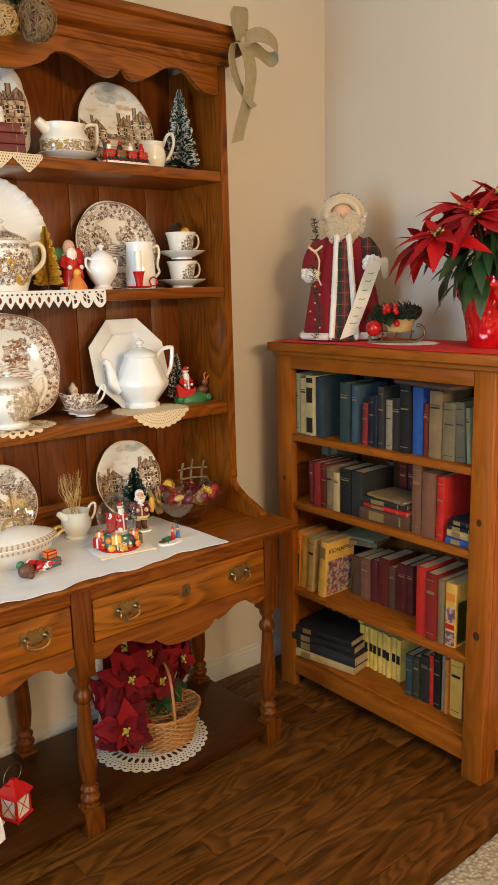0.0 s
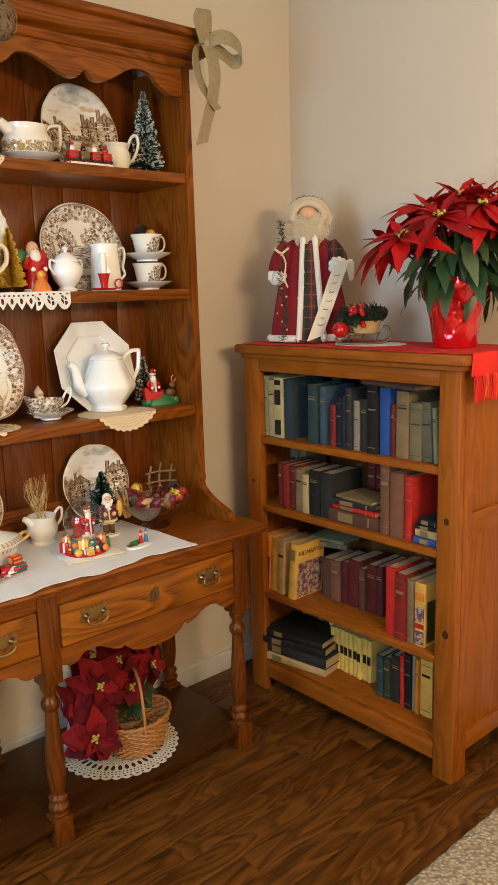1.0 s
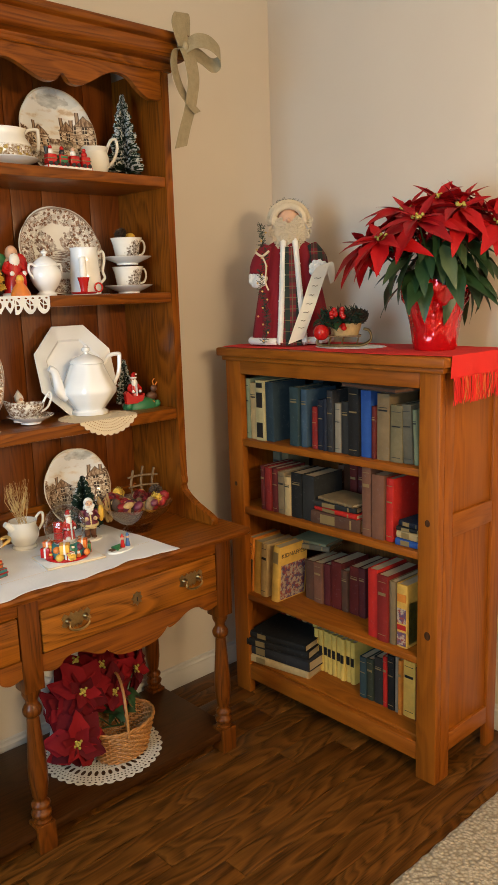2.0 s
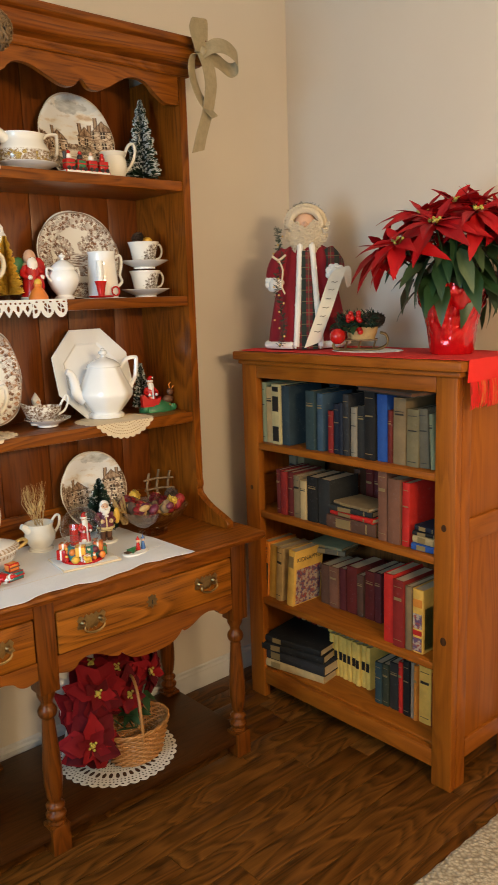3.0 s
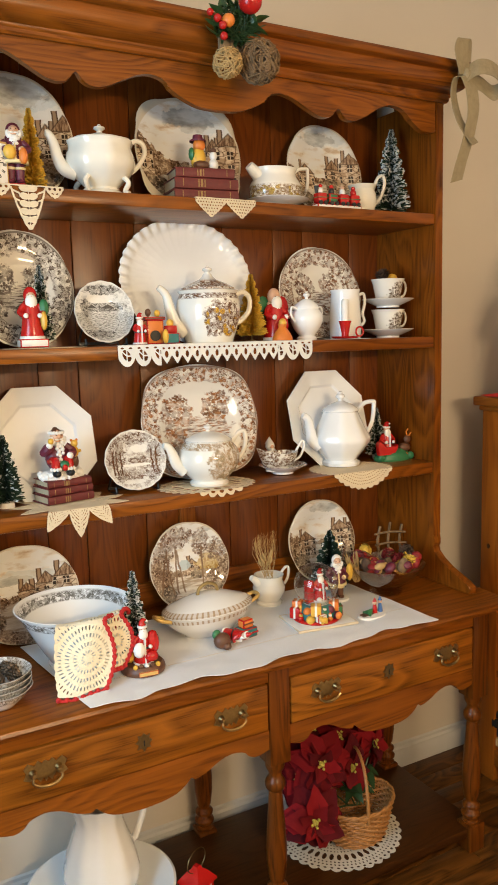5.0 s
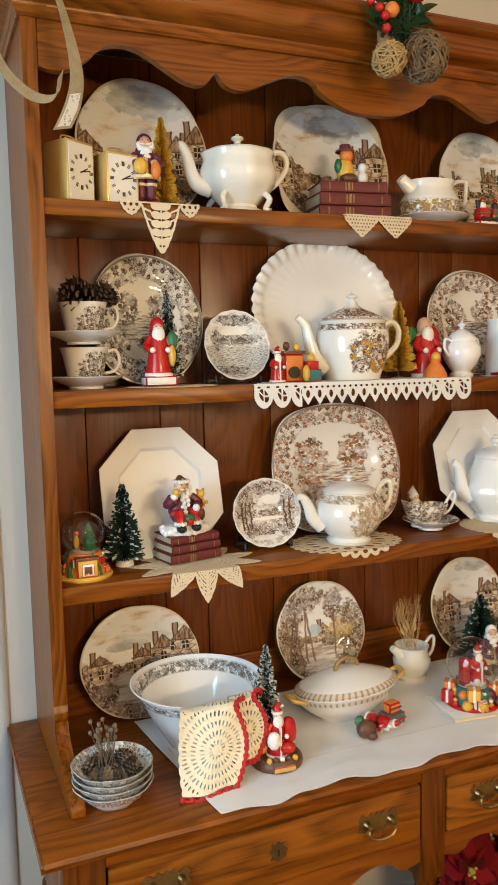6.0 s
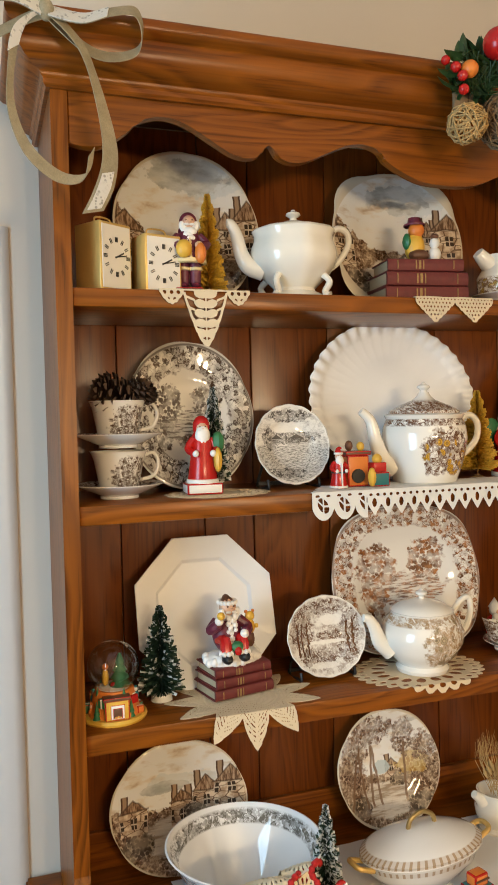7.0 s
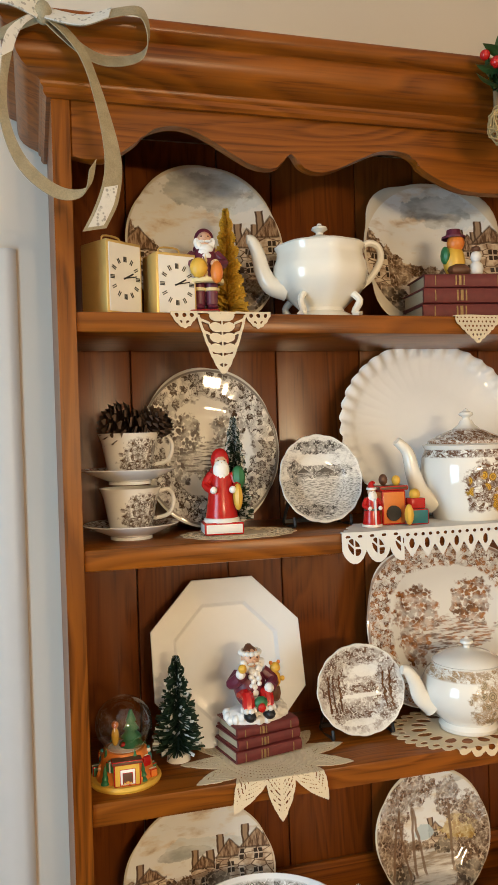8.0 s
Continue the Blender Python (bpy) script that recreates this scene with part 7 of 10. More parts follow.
solo("pine_cone", bm, cone_mat, pose(0.252, 1.885, Z2 + 0.163), "dark open pine cone lying in a teacup", "pine cone")
bm = fresh()
cone_pine(bm, (0.030, 0.010, 0.006), 0.026, 0.040, 0, pose(0, 0, 0.0, 30, 40, 0), 5)
solo("pine_cone", bm, cone_mat, pose(0.252, 1.885, Z2 + 0.163), "small dark pine cone lying in a teacup", "pine cone")
bm = fresh()
cone_pine(bm, (-0.014, 0, 0), 0.018, 0.028, 0, pose(0, 0, 0, 10, -30, 0), 7)
solo("pine_cone", bm, cone_mat, pose(1.445, 1.872, Z2 + 0.168), "small pine cone in the upper teacup", "pine cone")
bm = fresh()
blob(bm, (0.016, 0, 0.008), (0.016, 0.014, 0.012), 0)
solo("acorn", bm, [yellow_paint], pose(1.445, 1.872, Z2 + 0.166), "tan acorn in the upper teacup", "acorn")

# third shelf
snow_globe(0.226, 1.846, Z3, 0.0440, 0.134, "snow globe with a fireplace base and a tree inside", "tree", 1)
top = book_stack(0.452, 1.880, Z3 + 0.003, 12, ((0.120, 0.085, 0.020), (0.116, 0.082, 0.018), (0.112, 0.082, 0.017)), (burgundy, burgundy, burgundy), "small burgundy book lying in a stack on lace", "stacked shelf books")
bm = fresh()
lathe(bm, [(0, 0), (0.054, 0), (0.055, 0.010), (0.046, 0.018), (0, 0.022)], 20, WHT, None, wavy_round, 1.0, 0.6)
blob(bm, (-0.008, 0.004, 0.052), (0.028, 0.024, 0.036), PLM, 14, 9)
for sx, cc in ((-0.024, RED), (0.010, RED)):
    tube(bm, smooth_line([(sx, 0.0, 0.042), (sx, -0.024, 0.044), (sx - 0.002, -0.032, 0.026)], 3), 0.0105, 9, cc)
    for k in range(8):
        a = 2 * math.pi * k / 8
        blob(bm, (sx - 0.002 + 0.010 * math.cos(a), -0.032 + 0.010 * math.sin(a), 0.026), 0.0048, WHT, 6, 5)
    blob(bm, (sx - 0.002, -0.036, 0.016), (0.010, 0.014, 0.009), BLK, 9, 6)
for k in range(5):
    blob(bm, (-0.008, -0.022 + 0.003 * k, 0.036 + 0.010 * k), (0.006, 0.006, 0.006), WHT, 7, 5)
tube(bm, smooth_line([(-0.030, 0.0, 0.076), (-0.046, -0.012, 0.066), (-0.038, -0.026, 0.078)], 3), 0.010, 9, PLM)
blob(bm, (-0.037, -0.028, 0.084), 0.0085, WHT, 8, 6)
blob(bm, (-0.036, -0.034, 0.094), 0.0075, YEL, 8, 6)
tube(bm, smooth_line([(0.014, 0.0, 0.076), (0.028, -0.010, 0.062), (0.016, -0.026, 0.056)], 3), 0.010, 9, PLM)
blob(bm, (0.013, -0.028, 0.055), 0.0085, WHT, 8, 6)
blob(bm, (-0.008, -0.002, 0.100), (0.016, 0.016, 0.018), SKN, 12, 8)
for k in range(18):
    a = math.pi * (k + 0.5) / 18
    blob(bm, (-0.008 + 0.016 * math.cos(a), -0.010, 0.096 - 0.014 * math.sin(a)), 0.0062, WHT, 7, 5)
for k in range(10):
    blob(bm, (-0.008 + 0.007 * math.cos(k * 2.4), -0.019 - 0.001 * (k % 3), 0.086 - 0.0030 * k), 0.0068 - 0.0003 * k, WHT, 7, 5)
for sx in (-1, 1):
    blob(bm, (-0.008 + sx * 0.006, -0.0165, 0.1045), 0.0019, BRN, 6, 4)
    blob(bm, (-0.008 + sx * 0.006, -0.0185, 0.0945), (0.006, 0.003, 0.0025), WHT, 6, 4)
blob(bm, (-0.008, -0.0195, 0.099), 0.0030, SKN, 6, 5)
for k in range(14):
    a = 2 * math.pi * k / 14
    blob(bm, (-0.008 + 0.0155 * math.cos(a), -0.001 + 0.0155 * math.sin(a), 0.110), 0.0046, WHT, 6, 5)
tube(bm, smooth_line([(-0.008, 0, 0.106), (-0.008, 0.004, 0.114), (-0.007, 0.009, 0.115), (-0.006, 0.016, 0.106)], 3), [0.0150, 0.0140, 0.0120, 0.010, 0.0080, 0.007, 0.0060, 0.0055, 0.005, 0.0045], 9, BRN)
blob(bm, (0.036, -0.002, 0.036), (0.010, 0.010, 0.016), BRN, 8, 6)
blob(bm, (0.034, -0.006, 0.060), (0.011, 0.010, 0.014), YEL, 9, 6)
blob(bm, (0.034, -0.008, 0.080), (0.009, 0.009, 0.009), YEL, 9, 6)
for sx in (-1, 1):
    blob(bm, (0.034 + sx * 0.007, -0.006, 0.088), 0.0035, ORG, 6, 5)
    blob(bm, (0.034 + sx * 0.010, -0.014, 0.062), 0.0045, YEL, 6, 5)
blob(bm, (-0.006, -0.036, 0.036), (0.012, 0.010, 0.010), GRN, 9, 6)
blob(bm, (-0.008, -0.044, 0.030), (0.007, 0.006, 0.008), RED, 8, 6)
for k in range(22):
    a = 2 * math.pi * k / 22
    blob(bm, (0.050 * math.cos(a), 0.029 * math.sin(a), 0.008 + 0.004 * math.sin(5 * a)), 0.0085, WHT, 7, 5)
figure("santa_figurine", bm, pose(0.448, 1.874, top, 0, 0, 8), "seated bearded figurine with a teddy bear on books")
bm = fresh()
blob(bm, (0, 0, 0.030), (0.022, 0.020, 0.030), RED, 12, 8)
blob(bm, (0, -0.012, 0.046), (0.015, 0.012, 0.022), WHT, 10, 6)
blob(bm, (0, -0.003, 0.068), (0.014, 0.014, 0.014), WHT, 10, 6)
blob(bm, (0, -0.014, 0.066), (0.007, 0.006, 0.007), SKN, 8, 6)
cone(bm, (0, 0, 0.074), 0.014, 0.0, 0.022, WHT, 10)
figure("santa_figurine", bm, pose(1.083, 1.962, Z3), "small round red figurine with a white beard behind a sauce boat")
bm = fresh()
lathe(bm, [(0, 0), (0.062, 0), (0.064, 0.010), (0.050, 0.024), (0.030, 0.034), (0, 0.036)], 20, GRN, None, wavy_round, 1.0, 0.55)
santa_fig(bm, 0.110, (-0.022, 0, 0.014), RED, RED)
slab(bm, [(-0.062, 0.020), (-0.010, 0.020), (0.0, 0.034), (0.004, 0.050), (-0.006, 0.044), (-0.040, 0.044), (-0.058, 0.062), (-0.066, 0.056)], -0.026, -0.010, "xz", RED)
blob(bm, (0.040, -0.004, 0.036), (0.022, 0.012, 0.014), BRN, 10, 6)
for k in range(7):
    blob(bm, (-0.050 + 0.017 * k, -0.020 + 0.004 * (k % 2), 0.012), (0.012, 0.008, 0.012), (GRN, YEL, GRN, TEA, GRN, ORG, GRN)[k], 8, 6)
blob(bm, (0.050, -0.004, 0.060), (0.012, 0.009, 0.012), BRN, 8, 6)
tube(bm, [(0.050, -0.004, 0.068), (0.046, -0.004, 0.084), (0.054, -0.004, 0.092)], 0.002, 5, ORG)
tube(bm, [(0.054, -0.004, 0.068), (0.064, -0.004, 0.080)], 0.002, 5, ORG)
figure("sleigh_figurine", bm, pose(1.468, 1.878, Z3, 0, 0, -6), "painted figurine in a red sleigh with a reindeer on green ground")

# counter
tile = thing("square_mat", pose(1.052, 1.676, ZC, 0, 0, -8), "quilted cream square mat under a snow globe", "mat")
bm = fresh()
box(bm, -0.084, 0.084, -0.064, 0.064, 0, 0.008, 0.004)
part("pad", bm, lace_white, tile)
bm = fresh()
tube(bm, [(-0.083, -0.063, 0.005), (0.083, -0.063, 0.005), (0.083, 0.063, 0.005), (-0.083, 0.063, 0.005)], 0.0035, 6, closed=True)
part("piping", bm, lace_cream, tile)
snow_globe(1.052, 1.684, ZC + 0.0085, 0.058, 0.153, "glass snow globe with a red robed figure and gifts", "figure", 2)
bm = fresh()
lathe(bm, [(0, 0), (0.050, 0), (0.052, 0.006), (0.050, 0.014), (0.044, 0.020), (0, 0.022)], 28, BRN)
box(bm, -0.022, 0.022, -0.0525, -0.047, 0.004, 0.014, 0.001, GLD)
santa_fig(bm, 0.110, (0.0, -0.008, 0.018), RED, RED)
blob(bm, (-0.014, -0.030, 0.058), (0.014, 0.012, 0.018), WHT, 8, 6)
blob(bm, (0.022, -0.012, 0.066), (0.016, 0.018, 0.028), RED, 8, 6)
blob(bm, (0.014, -0.030, 0.040), (0.016, 0.012, 0.012), RED, 8, 6)
blob(bm, (-0.032, -0.008, 0.040), (0.012, 0.012, 0.016), YEL, 8, 6)
for k in range(5):
    blob(bm, (-0.026 + 0.013 * k, -0.036, 0.022), (0.006, 0.006, 0.006), (YEL, BRN, WHT, BRN, YEL)[k], 6, 5)
figure("santa_figurine", bm, pose(0.548, 1.646, ZC, 0, 0, -6), "bearded figurine with children on a round dark base")
bm = fresh()
coat_fig(bm, 0.142, (0, 0, 0.004), PLM, WHT, BRN, CRM)
lathe(bm, [(0, 0), (0.034, 0), (0.033, 0.006), (0, 0.007)], 18, WHT)
blob(bm, (0.034, -0.010, 0.080), (0.010, 0.010, 0.026), YEL, 8, 6)
tube(bm, [(0.020, 0.014, 0.110), (0.030, 0.016, 0.150), (0.022, 0.016, 0.165)], 0.002, 5, BRN)
figure("santa_figurine", bm, pose(1.196, 1.792, ZC, 0, 0, -20), "standing plum coated figurine with a white beard")
bm = fresh()
lathe(bm, [(0, 0), (0.046, 0), (0.044, 0.005), (0, 0.007)], 24, WHT, None, wavy_round, 1.0, 0.62)
cone(bm, (-0.020, 0, 0.006), 0.014, 0.002, 0.024, GRN, 10, pose(0, 0, 0, 0, 60, 0))
box(bm, -0.038, 0.0, -0.008, 0.008, 0.007, 0.010, 0, BRN)
for x, cc in ((0.010, RED), (0.030, BLU)):
    cone(bm, (x, 0.0, 0.005), 0.008, 0.004, 0.024, cc, 8)
    blob(bm, (x, 0, 0.034), (0.006, 0.006, 0.006), SKN, 8, 6)
    cone(bm, (x, 0, 0.037), 0.006, 0.0, 0.012, cc, 8)
figure("skating_figurine", bm, pose(1.196, 1.632, ZC, 0, 0, 8), "tiny children pulling a tree on a white base")
# ornaments lying on the cloth
bm = fresh()
blob(bm, (0, 0, 0.020), (0.022, 0.018, 0.020), BRN, 12, 8)
blob(bm, (0.006, -0.012, 0.010), (0.012, 0.014, 0.010), BRN, 8, 6)
blob(bm, (-0.010, 0.010, 0.034), (0.012, 0.008, 0.012), GRN, 8, 6)
figure("reindeer_ornament", bm, pose(0.756, 1.652, ZC), "brown felt reindeer ornament lying on white linen", "ornament")
bm = fresh()
santa_fig(bm, 0.085, (0, 0, 0), RED, RED)
figure("santa_ornament", bm, pose(0.784, 1.690, ZC + 0.016, 78, 0, 25), "red robed ornament lying on its back on white linen", "ornament")
bm = fresh()
box(bm, -0.024, 0.024, -0.018, 0.018, 0, 0.024, 0.002, TEA)
box(bm, -0.016, 0.016, -0.012, 0.012, 0.024, 0.046, 0.003, ORG)
tube(bm, [(-0.016, -0.013, 0.036), (0.016, -0.013, 0.036)], 0.002, 5, BRN)
tube(bm, [(-0.025, -0.0185, 0.012), (0.025, -0.0185, 0.012)], 0.0022, 5, RED)
figure("gift_ornament", bm, pose(0.842, 1.690, ZC, 0, 0, 12), "teal and orange wrapped gift ornament", "ornament")
# glass bowl of potpourri and a twig ladder
dried_red = plain("dried_red_petals", (0.26, 0.014, 0.016), 0.55, vary=0.5, scale=180, bump=1.0)
gb = thing("glass_bowl", pose(1.356, 1.772, ZC - 0.003) @ Matrix.Scale(1.14, 4), "clear footed glass bowl filled with potpourri", "bowl")
bm = fresh()
lathe(bm, [(0, 0), (0.040, 0), (0.042, 0.006), (0.030, 0.012), (0.058, 0.030), (0.088, 0.056), (0.102, 0.078), (0.099, 0.078), (0.084, 0.057), (0.054, 0.032), (0.020, 0.018), (0, 0.017)], 48)
part("bowl", bm, amber_bowl, gb)
rnd = random.Random(8)
bm = fresh()
pot_mats = [dried_red, straw, cone_mat, plum_paint, gold_bristle, dried_red, twig_wood]
for k in range(70):
    a, q = rnd.uniform(0, 6.28), 0.080 * math.sqrt(rnd.random())
    zz = 0.036 + 0.046 * q / 0.09 + rnd.uniform(0, 0.026) * (1 - q / 0.1)
    mt = pose(q * math.cos(a), q * math.sin(a), zz + 0.010, rnd.uniform(0, 360), rnd.uniform(0, 360), 0)
    kk = rnd.randrange(7)
    if k % 8 == 0:
        cone_pine(bm, (q * math.cos(a), q * math.sin(a), zz + 0.006), 0.017, 0.028, rnd.choice((2, 4, 3, 0)), pose(0, 0, 0, rnd.uniform(-70, 70), rnd.uniform(-70, 70), 0), k)
    else:
        blob(bm, (0, 0, 0), (rnd.uniform(0.012, 0.020), rnd.uniform(0.009, 0.016), rnd.uniform(0.006, 0.013)), kk, 10, 7, mt)
solo("potpourri", bm, pot_mats, pose(1.356, 1.772, ZC - 0.003) @ Matrix.Scale(1.14, 4), "red, gold and brown potpourri with small cones in a bowl", "potpourri", kind="stuff")
lad = thing("twig_ladder", pose(1.452, 1.870, ZC - 0.003, -8, 0, -10), "small ladder of peeled twigs leaning over a bowl", "twig ladder")
for x, l in ((-0.032, 0.0), (0.004, 0.01), (0.044, 0.0)):
    bm = fresh()
    tube(bm, smooth_line([(x, 0, 0.0), (x + 0.006, 0.004, 0.06), (x - 0.003, 0, 0.11), (x + 0.012, 0.004, 0.160 + l)], 4), 0.0042, 7)
    part("rail", bm, twig_wood, lad)
for z in (0.06, 0.105, 0.138):
    bm = fresh()
    tube(bm, smooth_line([(-0.046, -0.005, z), (0.0, -0.007, z + 0.004), (0.062, -0.005, z - 0.002)], 4), 0.0033, 7)
    part("rung", bm, twig_wood, lad)
bm = fresh()
for k in range(46):
    a = rnd.uniform(0, 6.28)
    tube(bm, [(0.011 * math.cos(a) * rnd.random() ** 0.5, 0.011 * math.sin(a), 0), (0.020 * math.cos(a), 0.016 * math.sin(a), rnd.uniform(0.07, 0.088))], 0.0009, 4)
lathe(bm, [(0.0125, 0.036), (0.0145, 0.038), (0.0145, 0.044), (0.0125, 0.046)], 14)
solo("straw_bundle", bm, straw, pose(1.268, 1.795, ZC + 0.040, 0, -14, 0), "small tied bundle of dried straw leaning on a bowl", "dried plants")
# ---- linens and lace ----
def cloth_grid(nx, ny, f, thick=0.0012, name="cloth", mat=None):
    bm = fresh()
    up = [[bm.verts.new(f(i / nx, j / ny)) for i in range(nx + 1)] for j in range(ny + 1)]
    dn = [[bm.verts.new(Vector(f(i / nx, j / ny)) - Vector((0, 0, thick))) for i in range(nx + 1)] for j in range(ny + 1)]
    for j in range(ny):
        for i in range(nx):
            bm.faces.new((up[j][i], up[j][i + 1], up[j + 1][i + 1], up[j + 1][i]))
            bm.faces.new((dn[j][i], dn[j + 1][i], dn[j + 1][i + 1], dn[j][i + 1]))
    for a, b in ((up[0], dn[0]), (up[-1], dn[-1]), ([r[0] for r in up], [r[0] for r in dn]), ([r[-1] for r in up], [r[-1] for r in dn])):
        for k in range(len(a) - 1):
            bm.faces.new((a[k], a[k + 1], b[k + 1], b[k]))
    return bm


def runner(u, v):
    x0, x1 = 0.335 + 0.05 * (1 - v), 1.325 - 0.02 * v
    x = x0 + (x1 - x0) * u
    y = 1.518 + (1.93 - 1.518) * v
    if v < 0.2:
        y += (0.2 - v) * 5 * (0.007 + 0.008 * math.sin(x * 23) + 0.004 * math.sin(x * 61))
    return (x, y, COUNTER + 0.0034 + 0.0022 * noise.noise((x * 7, y * 5, 0)) + 0.0016 * noise.noise((x * 22, y * 15, 2)) + 0.0040 * max(0.0, 0.3 - abs(noise.noise((x * 4 + 3, y * 9, 7)))) + 0.0004 * noise.noise((x * 70, y * 50, 4)))


bm = cloth_grid(110, 34, runner)
solo("table_runner", bm, linen, Matrix(), "white linen runner with drawn threads lying on the hutch counter", "table runner")
# drawn-thread line near the cloth's edge
bm = fresh()
for k in range(150):
    x = 0.40 + k * 0.006
    box(bm, x, x + 0.0028, 1.628, 1.6305, COUNTER + 0.0050, COUNTER + 0.0054)
tr = bpy.data.objects["table_runner"]
part("stitching", bm, lace_cream, tr, kind="stuff")

EDGE = HF + 0.0005


def dotted(q, r, s=0.0072):
    """Close crochet with small holes on a slanted net."""
    row = math.floor(r / s)
    u, w = (q / s + 0.5 * (row % 2)) % 1.0 - 0.5, (r / s) % 1.0 - 0.5
    return u * u + w * w > 0.085


def paired_leaves(q, r, s=0.0160):
    """Pairs of plump leaves down the middle, slanted threads beside them, small loops in the wings."""
    f = (-r / s) % 1.0 - 0.5
    x = abs(q)
    if x > 0.038:
        return dotted(q, r, 0.0115)
    reach = 0.0185 + 0.06 * min(0.0, r + 0.05)
    tilt = f + 10.0 * (x - 0.008)
    if ((x - reach * 0.5) / (reach * 0.55)) ** 2 + (tilt / 0.46) ** 2 < 1:
        return True
    if x < reach:
        return x < 0.0012
    return (f + 26.0 * x) % 1.0 < 0.24


def star_points(r, a, n=11):
    """Eleven pointed leaves of openwork round a netted middle."""
    f = (a * n / (2 * math.pi) + 0.25) % 1.0 - 0.5
    side = 1 - 2 * abs(f)
    reach = 0.60 + 0.42 * side + 0.018 * abs(math.sin(70 * r + 40 * f))
    if r > reach:
        return False
    if r > reach - 0.055 or abs(f) < 0.035 or r < 0.12:
        return True
    if r < 0.55:
        ring = (r * 15) % 1.0
        return ring < 0.45 or (a * (24 + 8 * int(r * 15)) / (2 * math.pi)) % 1.0 < 0.5
    return (r * 17 + abs(f) * 7) % 1.0 < 0.52 or (abs(f) * 22 + r * 2) % 1.0 < 0.32


def lace_thing(name, x, z, w, drop_at, net, label, mat, back=0.10, rim=0.0036):
    """A lace cloth lying on a shelf: drop_at(q) tells how far its edge hangs down, net(q, r) where thread is."""
    t = thing(name, pose(x, 0, z), label, "doily", "shelf lace")
    deepest = max(drop_at(w * (k / 80 - 0.5)) for k in range(81))

    def keep_hang(q, r):
        d = min(drop_at(q) + r, 1.4 * (drop_at(q - 0.003) + r) + 0.001, 1.4 * (drop_at(q + 0.003) + r) + 0.001)
        if drop_at(q) + r < 0:
            return False
        return d < rim or r > -0.003 or net(q, r)

    def keep_flat(q, r):
        half_w = w / 2 * (1 - 0.25 * r / back) + 0.004 * math.sin(r * 250)
        if abs(q) > half_w or r > back - 0.006 * abs(math.sin(q * 120)):
            return False
        return abs(q) > half_w - 0.004 or r > back - 0.010 or net(q, r)

    part("hanging_edge", mask_sheet(-w / 2, w / 2, -deepest - 0.003, 0.0, 0.0011, keep_hang, lambda q, r: (q, EDGE - 0.0022 + 0.05 * r * (0.5 + 0.5 * math.sin(q * 45)), r + 0.0014), (0, -0.0011, 0)), mat, t)
    part("flat_part", mask_sheet(-w / 2, w / 2, 0.0, back, 0.0015, keep_flat, lambda q, r: (q, EDGE - 0.0022 + r, 0.0014 + 0.0004 * math.sin(q * 90 + r * 70)), (0, 0, 0.0012)), mat, t)
    return t


def disc_lace(x, y, z, rx, ry, keep, label, mat):
    """A round doily on a shelf; what lies past the shelf's edge hangs down. keep(radius, angle)."""
    t = thing("doily", pose(x, 0, z), label, "doily", "shelf lace")

    def place(q, r):
        yy = y + r
        if yy >= EDGE:
            return (q, yy, 0.0014 + 0.0004 * math.sin(q * 90 + r * 70))
        return (q, EDGE - 0.0026 - 0.08 * (EDGE - yy), 0.0014 - (EDGE - yy))

    part("crochet", mask_sheet(-rx * 1.12, rx * 1.12, -ry * 1.12, ry, 0.0012, lambda q, r: keep(math.hypot(q / rx, r / ry), math.atan2(r / ry, q / rx)), place, (0, 0, 0.0011)), mat, t)


def petal_ring(r, a):
    """Two rings of long openings and a looped edge."""
    if r > 0.95 + 0.10 * abs(math.sin(15 * a)):
        return False
    if r > 0.80:
        f = (a * 30 / (2 * math.pi)) % 1.0 - 0.5
        return (f / 0.26) ** 2 + ((r - 0.90) / 0.055) ** 2 > 1
    if r > 0.46:
        f = (a * 18 / (2 * math.pi)) % 1.0 - 0.5
        return (f / 0.34) ** 2 + ((r - 0.64) / 0.115) ** 2 > 1
    return True


def fine_round(r, a):
    if r > 0.97 + 0.05 * abs(math.sin(17 * a)):
        return False
    ring = (r * 13) % 1.0
    n = 20 + 6 * int(r * 13)
    f = (a * n / (2 * math.pi)) % 1.0
    return r > 0.95 or r < 0.15 or not (0.30 < ring < 0.72 and 0.25 < f < 0.75)


def tooth(q, n, w, low):
    f = ((q + w / 2) / w * n) % 1.0
    return low + (1 - low) * (1 - abs(2 * f - 1))


tongue = lambda q: max(0.094 * (1 - (abs(q) / 0.040) ** 1.5) if abs(q) < 0.040 else 0.0, 0.024 * abs(math.sin((abs(q) - 0.034) * 68)) if 0.034 < abs(q) < 0.078 else 0.0) + 0.0018 * abs(math.sin(q * 420))
lace_thing("doily", 0.384, Z1, 0.156, tongue, paired_leaves, "ecru crocheted doily hanging over the top shelf in a tongue", lace_cream, back=0.08, rim=0.0060)
lace_thing("doily", 0.862, Z1, 0.165, lambda q: 0.046 * tooth(q, 2, 0.165, 0.12) ** 0.8 + 0.002 * abs(math.sin(q * 380)), dotted, "ecru crocheted doily with two points over the shelf edge", lace_cream, back=0.08)


